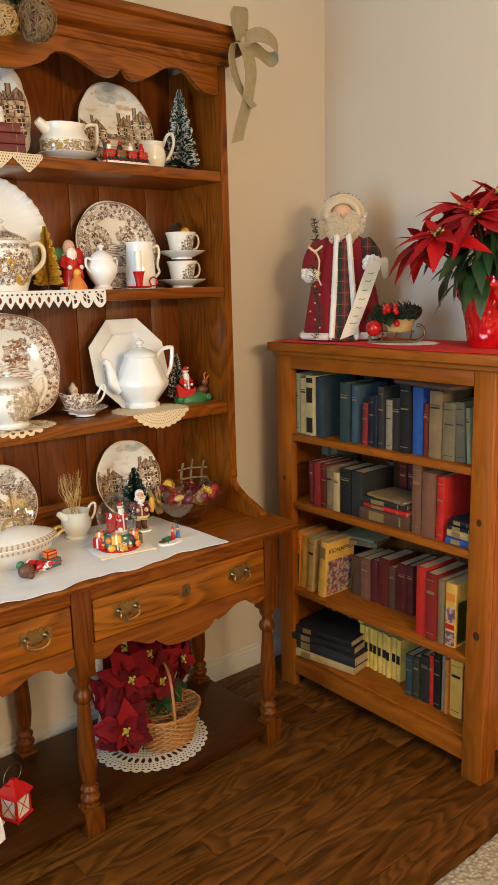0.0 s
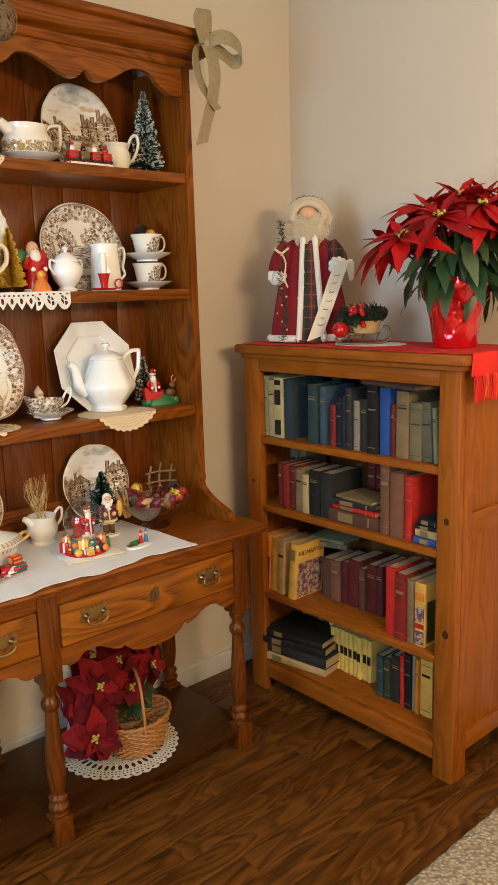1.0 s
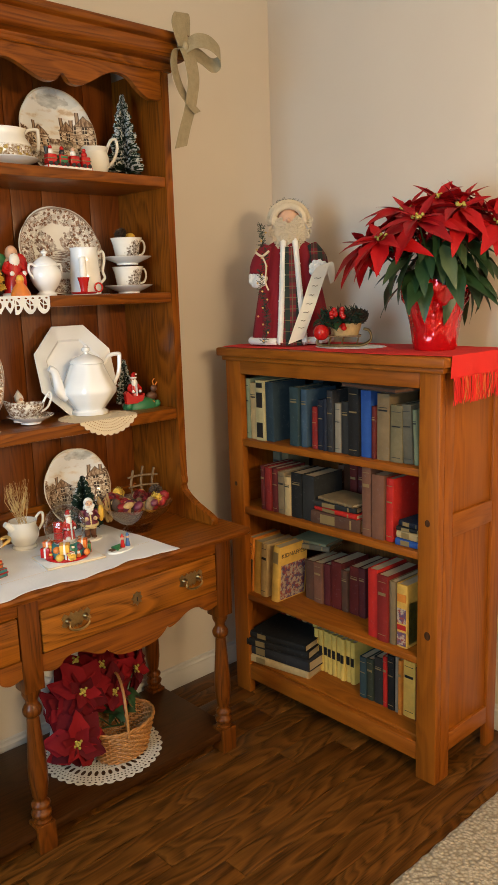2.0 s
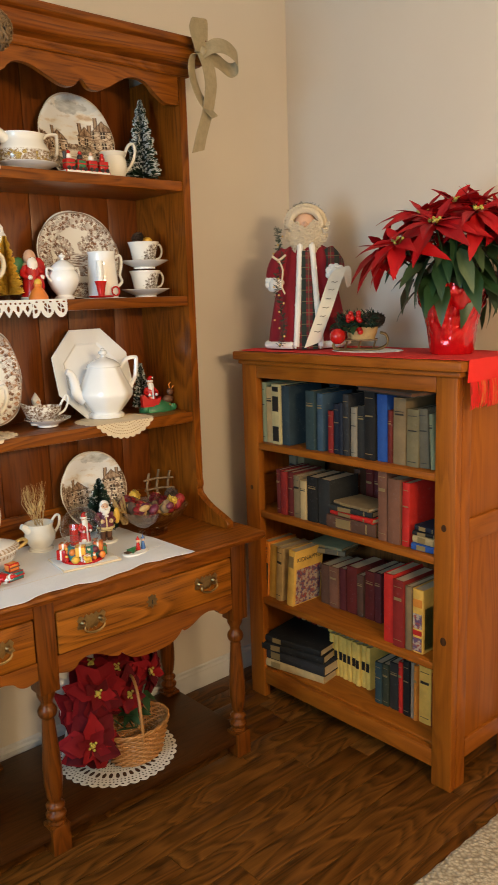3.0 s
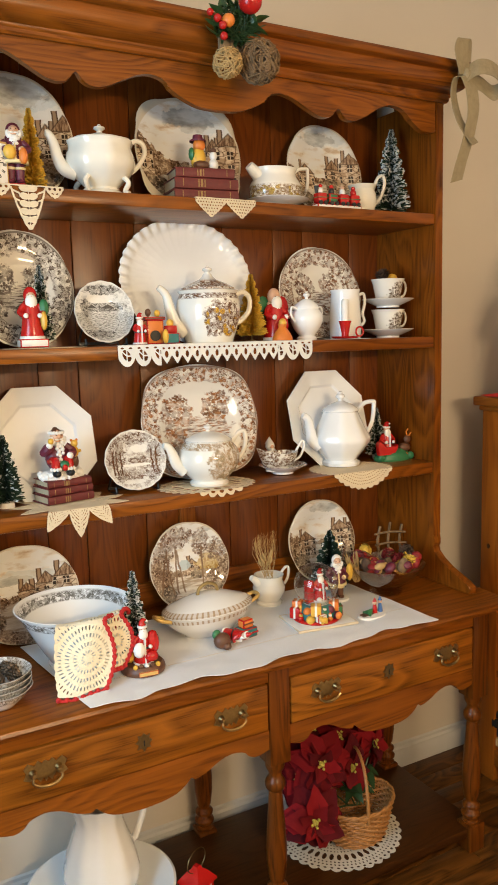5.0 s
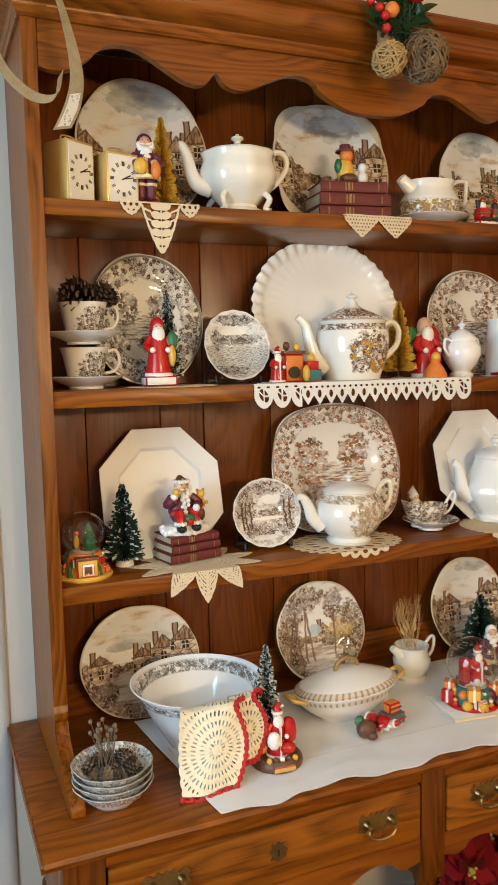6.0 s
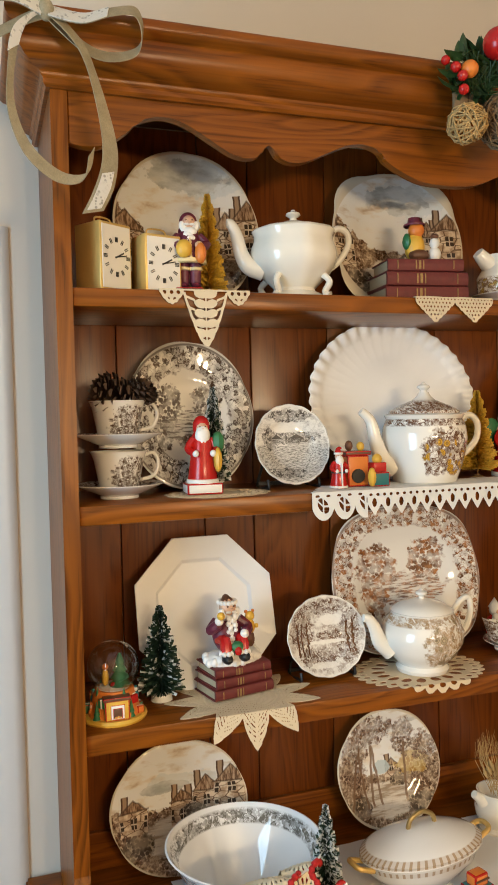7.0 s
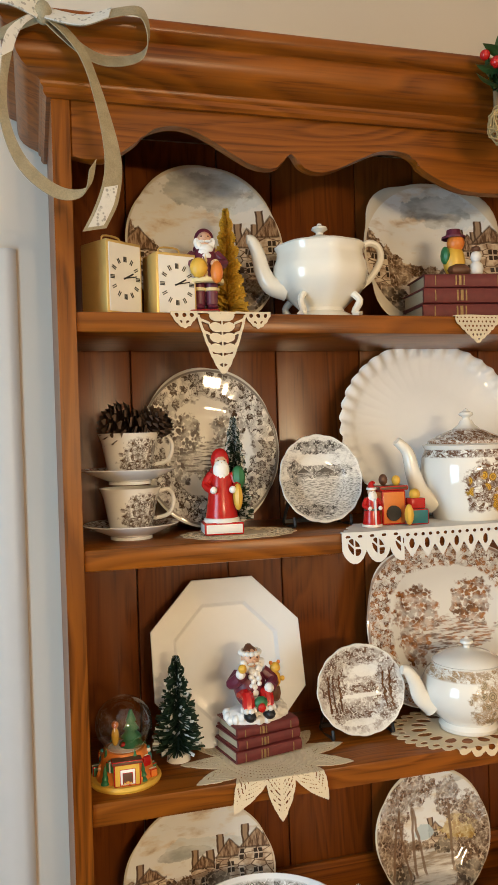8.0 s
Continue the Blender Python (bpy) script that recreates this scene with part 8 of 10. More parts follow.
def cutwork(q, r):
    """Slots in the teeth and a row of round eyes, with larger leaf cuts towards the ends."""
    u = (q + 0.27) / 0.54
    if u < 0.20 or u > 0.80:
        f = (u * 13) % 1.0 - 0.5
        oval = (f / 0.27) ** 2 + ((r + 0.024 + 0.02 * f) / 0.0125) ** 2
        return (oval > 1 or abs(f) < 0.035 or abs((r + 0.024 + 0.02 * f) / 0.0125 - 1.6 * abs(f) + 0.1) < 0.14) and (((u * 26) % 1.0 - 0.5) / 0.22) ** 2 + ((r + 0.007) / 0.0024) ** 2 > 1
    f = (u * 20) % 1.0 - 0.5
    return (f / 0.17) ** 2 + ((r + 0.024) / 0.0085) ** 2 > 1 and (((u * 40) % 1.0 - 0.5) / 0.26) ** 2 + ((r + 0.0095) / 0.0028) ** 2 > 1


def cutwork_edge(q):
    u = (q + 0.27) / 0.54
    if u < 0.20 or u > 0.80:
        return 0.026 + 0.024 * abs(math.sin(math.pi * u * 13)) ** 0.6
    return 0.047 * tooth(q, 20, 0.54, 0.55)


lace_thing("lace_runner", 0.838, Z2, 0.540, cutwork_edge, cutwork, "white cutwork lace runner with a toothed edge over the shelf", lace_white, 0.11, rim=0.0046)
disc_lace(0.456, EDGE + 0.072, Z3, 0.138, 0.134, star_points, "ecru crocheted star doily with points hanging over the shelf", lace_cream)
disc_lace(0.826, 1.856, Z3, 0.130, 0.098, petal_ring, "ecru openwork round doily under a teapot, just over the edge", lace_cream)
disc_lace(1.275, 1.830, Z3, 0.122, 0.108, fine_round, "fine ecru round doily hanging over the shelf", lace_cream)
me = doily_mesh("doily", 0.080, lace_cream, 3, 14, 0.08, 0.55)
solo("doily", me, lace_cream, Matrix.LocRotScale((0.425, 1.862, Z2), None, (1.1, 0.85, 1)), "ecru doily lying under a red figurine", "doily", "shelf lace")
solo("doily", doily_mesh("doily", 0.060, lace_white, 2, 14, 0.06, 0.6), lace_white, pose(1.27, 1.835, Z2), "white doily lying under a jug", "doily", "shelf lace")

# crocheted towel with a red edge, hung out of the basin
def crochet(name, path, w, label, lobes=2):
    """A crocheted strip along a path: shells of rings and spokes, with a red scalloped border."""
    t = thing(name, Matrix(), label, "towel")
    pts = smooth_line(path, 8)
    run = [0.0]
    for a, b in zip(pts, pts[1:]):
        run.append(run[-1] + (b - a).length)
    L = run[-1]

    def at(s):
        k = max(i for i in range(len(run) - 1) if run[i] <= max(0.0, min(s, L - 1e-6)))
        return pts[k].lerp(pts[k + 1], min(1.0, (s - run[k]) / (run[k + 1] - run[k])))

    side = lambda s: w / 2 - 0.016 + 0.026 * abs(math.sin(math.pi * s / L * lobes))

    def keep(q, s):
        if q > side(s) or q < -w / 2 + 0.002 * math.sin(s * 300):
            return False
        if q > side(s) - 0.004 or s > L - 0.005 or q < -w / 2 + 0.005:
            return True
        k = min(lobes - 1, int(s / L * lobes))
        cx, cs = w * 0.10, (k + 0.5) * L / lobes
        r = math.hypot(q - cx, s - cs)
        a = math.atan2(s - cs, q - cx) / (2 * math.pi)
        ring = (r / 0.0170) % 1.0
        if ring < 0.38 or r < 0.008:
            return True
        return (a * (14 + 13 * int(r / 0.0170)) + 0.5 * (int(r / 0.0170) % 2)) % 1.0 < 0.62

    place = lambda q, s: at(s) + Vector((q, 0.004 * math.sin(q * 55 + s * 20), 0.002 * math.sin(q * 70)))
    part("crochet", mask_sheet(-w / 2, w / 2 + 0.012, 0.0, L, 0.0019, keep, place, (0, -0.0016, 0)), lace_cream_pale, t)
    bm = fresh()
    n = 46
    edge = [place(side(L * k / n), L * k / n) + Vector((0.003, -0.001, 0)) for k in range(n + 1)]
    low = [place(side(L) + (-w / 2 - side(L)) * u / 12, L) + Vector((0, -0.001, -0.003 - 0.003 * (u % 2))) for u in range(1, 13)]
    tube(bm, edge + low, 0.0036, 6)
    for k, p in enumerate(edge + low):
        if k % 2 == 0:
            blob(bm, p, 0.0058, 0, 7, 5)
    part("red_edge", bm, lace_red, t, "red crocheted scalloped edge")
    return t


lace_cream_pale = fabric("cream_crochet", (0.82, 0.74, 0.54), vary=0.08)
crochet("crochet_towel", [(0.440, 1.740, 0.835), (0.432, 1.690, 0.868), (0.420, 1.660, 0.905), (0.408, 1.630, 0.908), (0.402, 1.618, 0.880), (0.396, 1.602, 0.820), (0.396, 1.588, 0.769)], 0.120, "cream crocheted towel with a red edge hung out of a basin")
crochet("crochet_towel", [(0.500, 1.742, 0.850), (0.496, 1.706, 0.880), (0.490, 1.676, 0.904), (0.486, 1.655, 0.900), (0.480, 1.640, 0.850), (0.480, 1.625, 0.795)], 0.060, "cream crocheted towel end with a red edge over the basin rim")
# ---- ribbons and the spray on the crown ----
def bow(name, m, loops, tails, label, lace=True):
    """Ribbon loops and tails as paths with a half-width vector; lace lies on the ribbon at the knot and at the tails' ends."""
    t = thing(name, m, label, "bow", "ribbon bows")

    def lay(parent, pts, w, lo, hi, wide):
        n = len(pts)
        a, b = int(lo * n), max(int(hi * n), int(lo * n) + 3)
        ws = w if isinstance(w, list) else [w] * n
        bm = fresh()
        strip(bm, [p + Vector((0, -0.0022, 0.0008)) for p in pts[a:b]], [tuple(wide * c for c in q) for q in ws[a:b]], 0.0007)
        part("lace_stripe", bm, lace_soft, parent, "pale lace stripe along the ribbon")

    for path, w in loops:
        bm = fresh()
        pts = smooth_line(path, 7)
        strip(bm, pts, w, 0.0006)
        lp = part("loop", bm, ribbon_mat, t)
        if lace:
            lay(lp, pts, w, 0.03, 0.26, 1.05)
    for k, (path, w) in enumerate(tails):
        bm = fresh()
        pts = smooth_line(path, 7)
        strip(bm, pts, w, 0.0006)
        tl = part("tail", bm, ribbon_mat, t)
        if lace:
            lay(tl, pts, w, *((0.76, 0.99, 0.66) if k == 0 else (0.04, 0.26, 1.2)))
    bm = fresh()
    blob(bm, (0, -0.002, 0), (0.012, 0.010, 0.016), 0, 10, 8)
    part("knot", bm, ribbon_mat, t)


def openwork():
    m = Nodes("soft_lace")
    v = m.coords()
    vo = m.n("ShaderNodeTexVoronoi", Scale=170.0)
    m.l(v, vo.inputs["Vector"])
    thread = m.step(vo.outputs["Distance"], 0.30, 0.42)
    flower = m.step(m.noise(v, 60, 2.0), 0.46, 0.54)
    m.bump(thread, 0.4, 0.001)
    return m.out((0.66, 0.63, 0.56, 1.0), 0.8, Alpha=m.math("MULTIPLY_ADD", m.math("MAXIMUM", thread, flower), 0.45, 0.52))


lace_soft = openwork()
bow("ribbon_bow", pose(1.571, 1.695, 2.206), [
    ([(0, 0, 0), (-0.022, -0.010, 0.030), (-0.030, -0.012, 0.060), (-0.014, -0.006, 0.088), (0.006, 0.008, 0.086), (0.010, 0.014, 0.050), (0, 0.006, 0)], (0.032, 0.010, 0.006)),
    ([(0, 0, 0), (0.040, -0.010, 0.022), (0.084, -0.014, 0.022), (0.124, -0.010, 0.004), (0.138, 0.002, -0.018), (0.116, 0.014, -0.030), (0.070, 0.014, -0.012), (0, 0.006, 0)], (0.008, 0.010, 0.024))],
    [([(0, 0.0, -0.004), (-0.030, 0.004, -0.010), (-0.040, 0.004, -0.056), (-0.024, 0.002, -0.112), (0.002, -0.002, -0.150), (0.036, -0.004, -0.179)], (0.020, 0.010, 0.008)),
     ([(0, -0.004, -0.004), (0.012, -0.010, -0.040), (0.020, -0.010, -0.090), (0.014, -0.006, -0.140), (0.006, -0.003, -0.176), (-0.016, -0.004, -0.230), (-0.034, -0.004, -0.284)], (0.029, 0.008, 0.008))],
    "sheer ecru ribbon bow tied on the hutch corner", False)
bow("ribbon_bow", pose(0.134, 1.690, 2.226), [
    ([(0, 0, 0), (0.050, -0.010, -0.010), (0.092, -0.014, 0.004), (0.128, -0.008, 0.012), (0.140, 0.002, -0.012), (0.130, 0.006, -0.040), (0.088, 0.006, -0.052), (0.050, 0.006, -0.040), (0, 0.004, 0)], (0.003, 0.009, 0.011)),
    ([(0, 0, 0), (-0.045, -0.012, 0.010), (-0.095, -0.012, -0.006), (-0.110, 0.0, -0.036), (-0.080, 0.012, -0.040), (-0.030, 0.010, -0.012), (0, 0.004, 0)], (0.004, 0.006, 0.013))],
    [([(0, -0.004, 0), (0.030, -0.010, -0.028), (0.054, -0.012, -0.064), (0.076, -0.010, -0.138), (0.085, -0.008, -0.198), (0.076, -0.006, -0.246), (0.058, -0.004, -0.284)], [(0.0055 + 0.0105 * max(0, min(1, (k - 16) / 20)), 0.004, 0.004) for k in range(43)]),
     ([(0, -0.004, 0), (-0.036, -0.010, -0.030), (-0.050, -0.016, -0.083), (-0.053, -0.020, -0.149), (-0.032, -0.022, -0.207), (0.010, -0.018, -0.240), (0.047, -0.014, -0.236), (0.058, -0.010, -0.198)], [(0.011 - 0.006 * min(1, k / 16), 0.003, 0.004 + 0.004 * min(1, k / 30)) for k in range(50)])],
    "sheer ecru ribbon bow with a lace-ended tail")

spray = thing("holiday_spray", pose(0.850, 1.694, 2.164) @ Matrix.Scale(1.12, 4), "holly spray with berries and a twig nest on the crown", "spray")
rnd = random.Random(21)
for c, r, mt, nm in (((-0.046, 0, -0.010), 0.016, None, ""), ((0.020, -0.042, 0.082), 0.024, red_gloss, "red_ball"), ((-0.026, -0.034, 0.042), 0.013, orange_paint, "orange_ball"), ((-0.048, -0.030, 0.044), 0.008, red_gloss, "berry"), ((-0.040, -0.036, 0.030), 0.008, red_gloss, "berry"), ((-0.038, -0.036, 0.010), 0.008, red_gloss, "berry"), ((-0.060, -0.022, 0.056), 0.007, red_gloss, "berry")):
    if mt:
        bm = fresh()
        blob(bm, c, r, 0, 16, 12)
        part(nm, bm, mt, spray)
bm = fresh()
box(bm, -0.03, 0.04, 0.0, 0.008, -0.01, 0.03, 0.002)
part("backing", bm, twig_wood, spray)


def pointed_leaf(L, W, bend=0.3, fold=0.25, n=7, lobes=0.0):
    """A leaf along +x with a folded midrib and a drooping tip."""
    bm = fresh()
    rows = []
    for k in range(n + 1):
        f = k / n
        w = W / 2 * (math.sin(math.pi * f ** 0.75) ** 0.9 if 0 < f < 1 else 0.0) * (1 + lobes * math.sin(f * 15))
        z = -bend * L * f * f
        rows.append([bm.verts.new((L * f, s * w, z + abs(s) * fold * w + 0.02 * W * math.sin(9 * f + s))) for s in (-1, -0.5, 0, 0.5, 1)])
    for a, b in zip(rows, rows[1:]):
        for k in range(4):
            bm.faces.new((a[k], a[k + 1], b[k + 1], b[k]))
    bmesh.ops.remove_doubles(bm, verts=bm.verts[:], dist=1e-6)
    return bm


spray_leaf = mesh_of("leaf", pointed_leaf(0.034, 0.017), plain("holly_leaf", (0.030, 0.066, 0.018), 0.3, vary=0.5), 80)
for k in range(60):
    a = rnd.uniform(-0.4, math.pi + 0.4)
    part("leaf", spray_leaf, None, spray, at=pose(rnd.uniform(-0.045, 0.045), -0.014 + rnd.uniform(-0.014, 0.008), rnd.uniform(-0.005, 0.075), rnd.uniform(-40, 40), -math.degrees(a), rnd.uniform(-30, 30)))
bm = fresh()
for k in range(90):
    a = rnd.uniform(-0.3, math.pi + 0.3)
    p = Vector((rnd.uniform(-0.02, 0.02), -0.018, rnd.uniform(0.01, 0.05)))
    tube(bm, [p, p + Vector((math.cos(a) * 0.04, rnd.uniform(-0.025, 0.0), math.sin(a) * 0.04))], 0.0008, 4)
part("pine_foliage", bm, leaf_mat, spray, kind="stuff")


def twig_ball(c, r, n, mat, name, seed, thin=0.0012):
    rnd2 = random.Random(seed)
    bm2 = fresh()
    for k in range(n):
        ax = Vector((rnd2.uniform(-1, 1), rnd2.uniform(-1, 1), rnd2.uniform(-1, 1))).normalized()
        u = ax.orthogonal().normalized()
        v = ax.cross(u)
        off = ax * r * rnd2.uniform(-0.5, 0.5)
        q = math.sqrt(max(0.0, r * r - off.length_squared)) * rnd2.uniform(0.85, 1.05)
        s0 = rnd2.uniform(0, 6.28)
        tube(bm2, [Vector(c) + off + (u * math.cos(s0 + t * 0.7) + v * math.sin(s0 + t * 0.7)) * q for t in range(7)], thin, 4)
    part(name, bm2, mat, spray, kind="stuff")


twig_ball((-0.026, -0.026, -0.036), 0.030, 46, straw, "straw_ball", 1)
bm = fresh()
blob(bm, (0.048, -0.018, -0.022), (0.040, 0.024, 0.034), 0, 14, 10)
part("nest_core", bm, moss, spray)
twig_ball((0.050, -0.020, -0.022), 0.043, 110, twig_wood, "twig_nest", 2, 0.0014)
# ---- books in the bookcase ----
def cloth_cover(name, c):
    m = Nodes(name)
    v = m.coords(shift=True)
    a, b, w = m.noise(v, 18, 4, 0.65), m.noise(v, 260, 2), m.noise(v, 70, 4, 0.7)
    col = m.mix(a, tuple(q * 0.55 for q in c), tuple(min(1, q * 1.35) for q in c))
    col = m.mix(m.math("MULTIPLY", m.step(w, 0.60, 0.72), 0.45), col, tuple(min(1, q * 0.6 + 0.10) for q in c))
    m.bump(b, 0.25, 0.0008)
    return m.out(col, 0.66, **{"Specular IOR Level": 0.22})


TONES = {"pale": (0.21, 0.22, 0.12), "cream": (0.46, 0.32, 0.14), "spot": (0.44, 0.36, 0.17), "blue": (0.0233, 0.0404, 0.0501), "teal": (0.0259, 0.0475, 0.0501), "sky": (0.0415, 0.0759, 0.1085), "red": (0.20, 0.016, 0.012), "navy": (0.0104, 0.0143, 0.0251),
         "slate": (0.0259, 0.0251, 0.0255), "dark": (0.0252, 0.0245, 0.0216), "black": (0.013, 0.0122, 0.0108), "royal": (0.0216, 0.072, 0.259), "maroon": (0.105, 0.014, 0.011), "tan": (0.20, 0.135, 0.065), "olive": (0.165, 0.132, 0.066), "grey": (0.125, 0.108, 0.070),
         "brown": (0.0936, 0.0432, 0.0252), "scarlet": (0.46, 0.020, 0.013), "leather": (0.17, 0.072, 0.040), "orange": (0.60, 0.20, 0.025), "yellow": (0.64, 0.37, 0.07), "straw": (0.66, 0.45, 0.10), "plum": (0.080, 0.014, 0.015), "green": (0.0363, 0.0428, 0.0251), "white": (0.24, 0.20, 0.14)}
COVER = {k: cloth_cover("cover_" + k, v) for k, v in TONES.items()}
gilt = plain("gilt_stamp", (0.26, 0.18, 0.07), 0.5, 0.3)
WORD = {"pale": "pale green", "spot": "black and yellow", "sky": "light blue", "royal": "bright blue", "straw": "pale yellow"}


def shelf_row(x, z, rows, group, lean=0.0, depth=0.15):
    """Books side by side with their spines to the room: y of the near edge, thickness, height, colour."""
    rnd = random.Random(int(z * 1000))
    for y, t, h, tone in rows:
        m = pose(x + rnd.uniform(-0.004, 0.006), y, z + 0.0008, 0, 0, -90 + rnd.uniform(-1.5, 1.5)) @ pose(0, 0, 0, 0, lean + rnd.uniform(-0.6, 0.6), 0)
        ink = black if tone in ("straw", "cream", "pale", "yellow", "white", "grey", "olive", "tan") else gilt
        k = rnd.random()
        bars = ((0.74, 0.765, ink), (0.79, 0.80, ink)) if k < 0.4 else ((0.70, 0.745, ink), (0.10, 0.107, ink), (0.90, 0.907, ink)) if k < 0.6 else ((0.88, 0.89, ink), (0.62, 0.64, ink), (0.08, 0.09, ink)) if k < 0.8 else ()
        if tone == "straw":
            bars = ((0.42, 0.62, black),)
        if tone == "spot":
            bars = ((0.05, 0.30, black), (0.55, 0.80, black), (0.88, 0.96, black))
        book("book", m, t - 0.001, h, depth + rnd.uniform(-0.01, 0.01), COVER[tone], f"worn {WORD.get(tone, tone)} cloth book standing on a shelf", group, bars)


S = BSHELF
shelf_row(1.878, S[0], ((1.838, 0.040, 0.215, "pale"), (1.797, 0.034, 0.200, "cream"), (1.762, 0.043, 0.213, "spot"), (1.718, 0.040, 0.208, "blue"), (1.600, 0.043, 0.200, "teal"), (1.550, 0.028, 0.194, "sky"),
                        (1.502, 0.024, 0.140, "red"), (1.477, 0.028, 0.165, "navy"), (1.449, 0.018, 0.172, "navy"), (1.430, 0.027, 0.200, "slate")), "top shelf books", depth=0.16)
shelf_row(1.878, S[0], ((1.402, 0.027, 0.160, "white"), (1.374, 0.033, 0.168, "dark"), (1.340, 0.044, 0.222, "black"), (1.293, 0.042, 0.210, "royal"), (1.250, 0.017, 0.164, "maroon"), (1.232, 0.048, 0.205, "tan"),
                        (1.182, 0.046, 0.174, "olive")), "top shelf books", depth=0.16)
shelf_row(1.880, S[0], ((1.134, 0.036, 0.178, "grey"), (1.096, 0.016, 0.165, "pale")), "top shelf books", lean=-3, depth=0.15)
shelf_row(2.06, S[0], ((1.66, 0.05, 0.205, "blue"), (1.42, 0.04, 0.190, "slate"), (1.33, 0.045, 0.20, "dark")), "top shelf books", depth=0.11)
# a book lying across the tops of the others
book("book", pose(1.93, 1.068, S[0] + 0.224, 0, 0, 78) @ pose(0, 0, 0.012, 0, 90, 0), 0.013, 0.25, 0.14, COVER["dark"], "thin dark book lying across the tops of books", "top shelf books", pages=COVER["brown"])
shelf_row(1.874, S[1], ((1.748, 0.023, 0.160, "maroon"), (1.724, 0.030, 0.157, "red"), (1.693, 0.029, 0.158, "maroon"), (1.663, 0.034, 0.150, "tan"), (1.628, 0.030, 0.138, "cream"), (1.597, 0.050, 0.157, "black"), (1.545, 0.054, 0.156, "dark")), "second shelf books", depth=0.15)
shelf_row(2.04, S[1], ((1.852, 0.040, 0.190, "grey"), (1.800, 0.035, 0.180, "olive"), (1.530, 0.03, 0.165, "brown"), (1.475, 0.034, 0.175, "maroon"), (1.436, 0.03, 0.17, "plum"), (1.400, 0.03, 0.175, "red"), (1.225, 0.04, 0.20, "dark"), (1.18, 0.05, 0.19, "brown"), (1.12, 0.04, 0.19, "plum")), "second shelf books", depth=0.12)
shelf_row(1.872, S[1], ((1.284, 0.038, 0.228, "leather"), (1.244, 0.049, 0.206, "leather"), (1.193, 0.030, 0.200, "scarlet")), "second shelf books", depth=0.17)


def pile(x, y, z, items, group, what):
    """Books lying flat, spines to the room: width along y, depth, thickness, colour, turn."""
    for w, d, t, tone, turn in items:
        book("book", pose(x, y, z, 0, 0, -90 + turn) @ pose(-w / 2, 0, t, 0, 90, 0), t, w, d, COVER[tone], f"{WORD.get(tone, tone)} book in a pile {what}", group,
             bars=((0.2, 0.5, gilt), (0.8, 0.83, gilt)))
        z += t + 0.0006


pile(1.872, 1.395, S[1] + 0.0006, ((0.205, 0.14, 0.044, "brown", 2), (0.185, 0.14, 0.016, "scarlet", -3), (0.172, 0.13, 0.020, "dark", 4), (0.160, 0.12, 0.012, "tan", -6)), "second shelf books", "on the second shelf")
pile(1.868, 1.098, S[1] + 0.0006, ((0.100, 0.15, 0.022, "royal", 3), (0.098, 0.14, 0.024, "cream", -4), (0.090, 0.14, 0.014, "black", 5), (0.082, 0.13, 0.018, "navy", -4)), "second shelf books", "beside a tall red book")
# third shelf
shelf_row(1.966, S[2], ((1.625, 0.046, 0.146, "brown"), (1.578, 0.042, 0.150, "leather"), (1.535, 0.032, 0.152, "plum"), (1.502, 0.050, 0.170, "maroon"), (1.451, 0.030, 0.150, "brown"), (1.420, 0.044, 0.172, "maroon"), (1.374, 0.030, 0.176, "plum")), "third shelf books", depth=0.15)
shelf_row(1.872, S[2], ((1.262, 0.040, 0.228, "scarlet"), (1.220, 0.043, 0.220, "red"), (1.176, 0.026, 0.208, "tan")), "third shelf books", depth=0.16)
shelf_row(1.876, S[2], ((1.806, 0.040, 0.204, "yellow"), (1.764, 0.034, 0.206, "cream")), "third shelf books", lean=4.0, depth=0.14)
bass = book("book", pose(1.876, 1.838, S[2] + 0.0008, 0, 0, -90) @ pose(0, 0, 0, 0, 4.0, 0), 0.029, 0.214, 0.14, COVER["orange"], "orange book with a black lower spine and lettering", "third shelf books")
bm = fresh()
box(bm, 0.0010, 0.0280, -0.0018, -0.0004, 0.004, 0.130)
part("spine_band", bm, black, bass)
cu = bpy.data.curves.new("title", "FONT")
cu.body, cu.size, cu.extrude, cu.align_x = "BASS", 0.021, 0.0003, "CENTER"
title = new("title", cu)
title.data.materials.append(black)
title.parent = bass
title.matrix_basis = pose(0.0075, -0.0018, 0.170, 90, -90, 0) @ pose(0, 0, 0, 0, 0, 180)
# a stack lying on the third-shelf row
pile(1.99, 1.62, S[2] + 0.178, ((0.16, 0.12, 0.022, "grey", 16), (0.15, 0.11, 0.012, "pale", 6)), "third shelf books", "on top of other books")


def jacket_mat(name, a, b, c, scale):
    m = Nodes(name)
    v = m.coords()
    n1, n2 = m.noise(v, scale, 3, 0.6), m.noise(v, scale * 1.9, 4, 0.7)
    col = m.mix(m.step(n1, 0.47, 0.53), a, b)
    return m.out(m.mix(m.step(n2, 0.52, 0.58), col, c), 0.45)


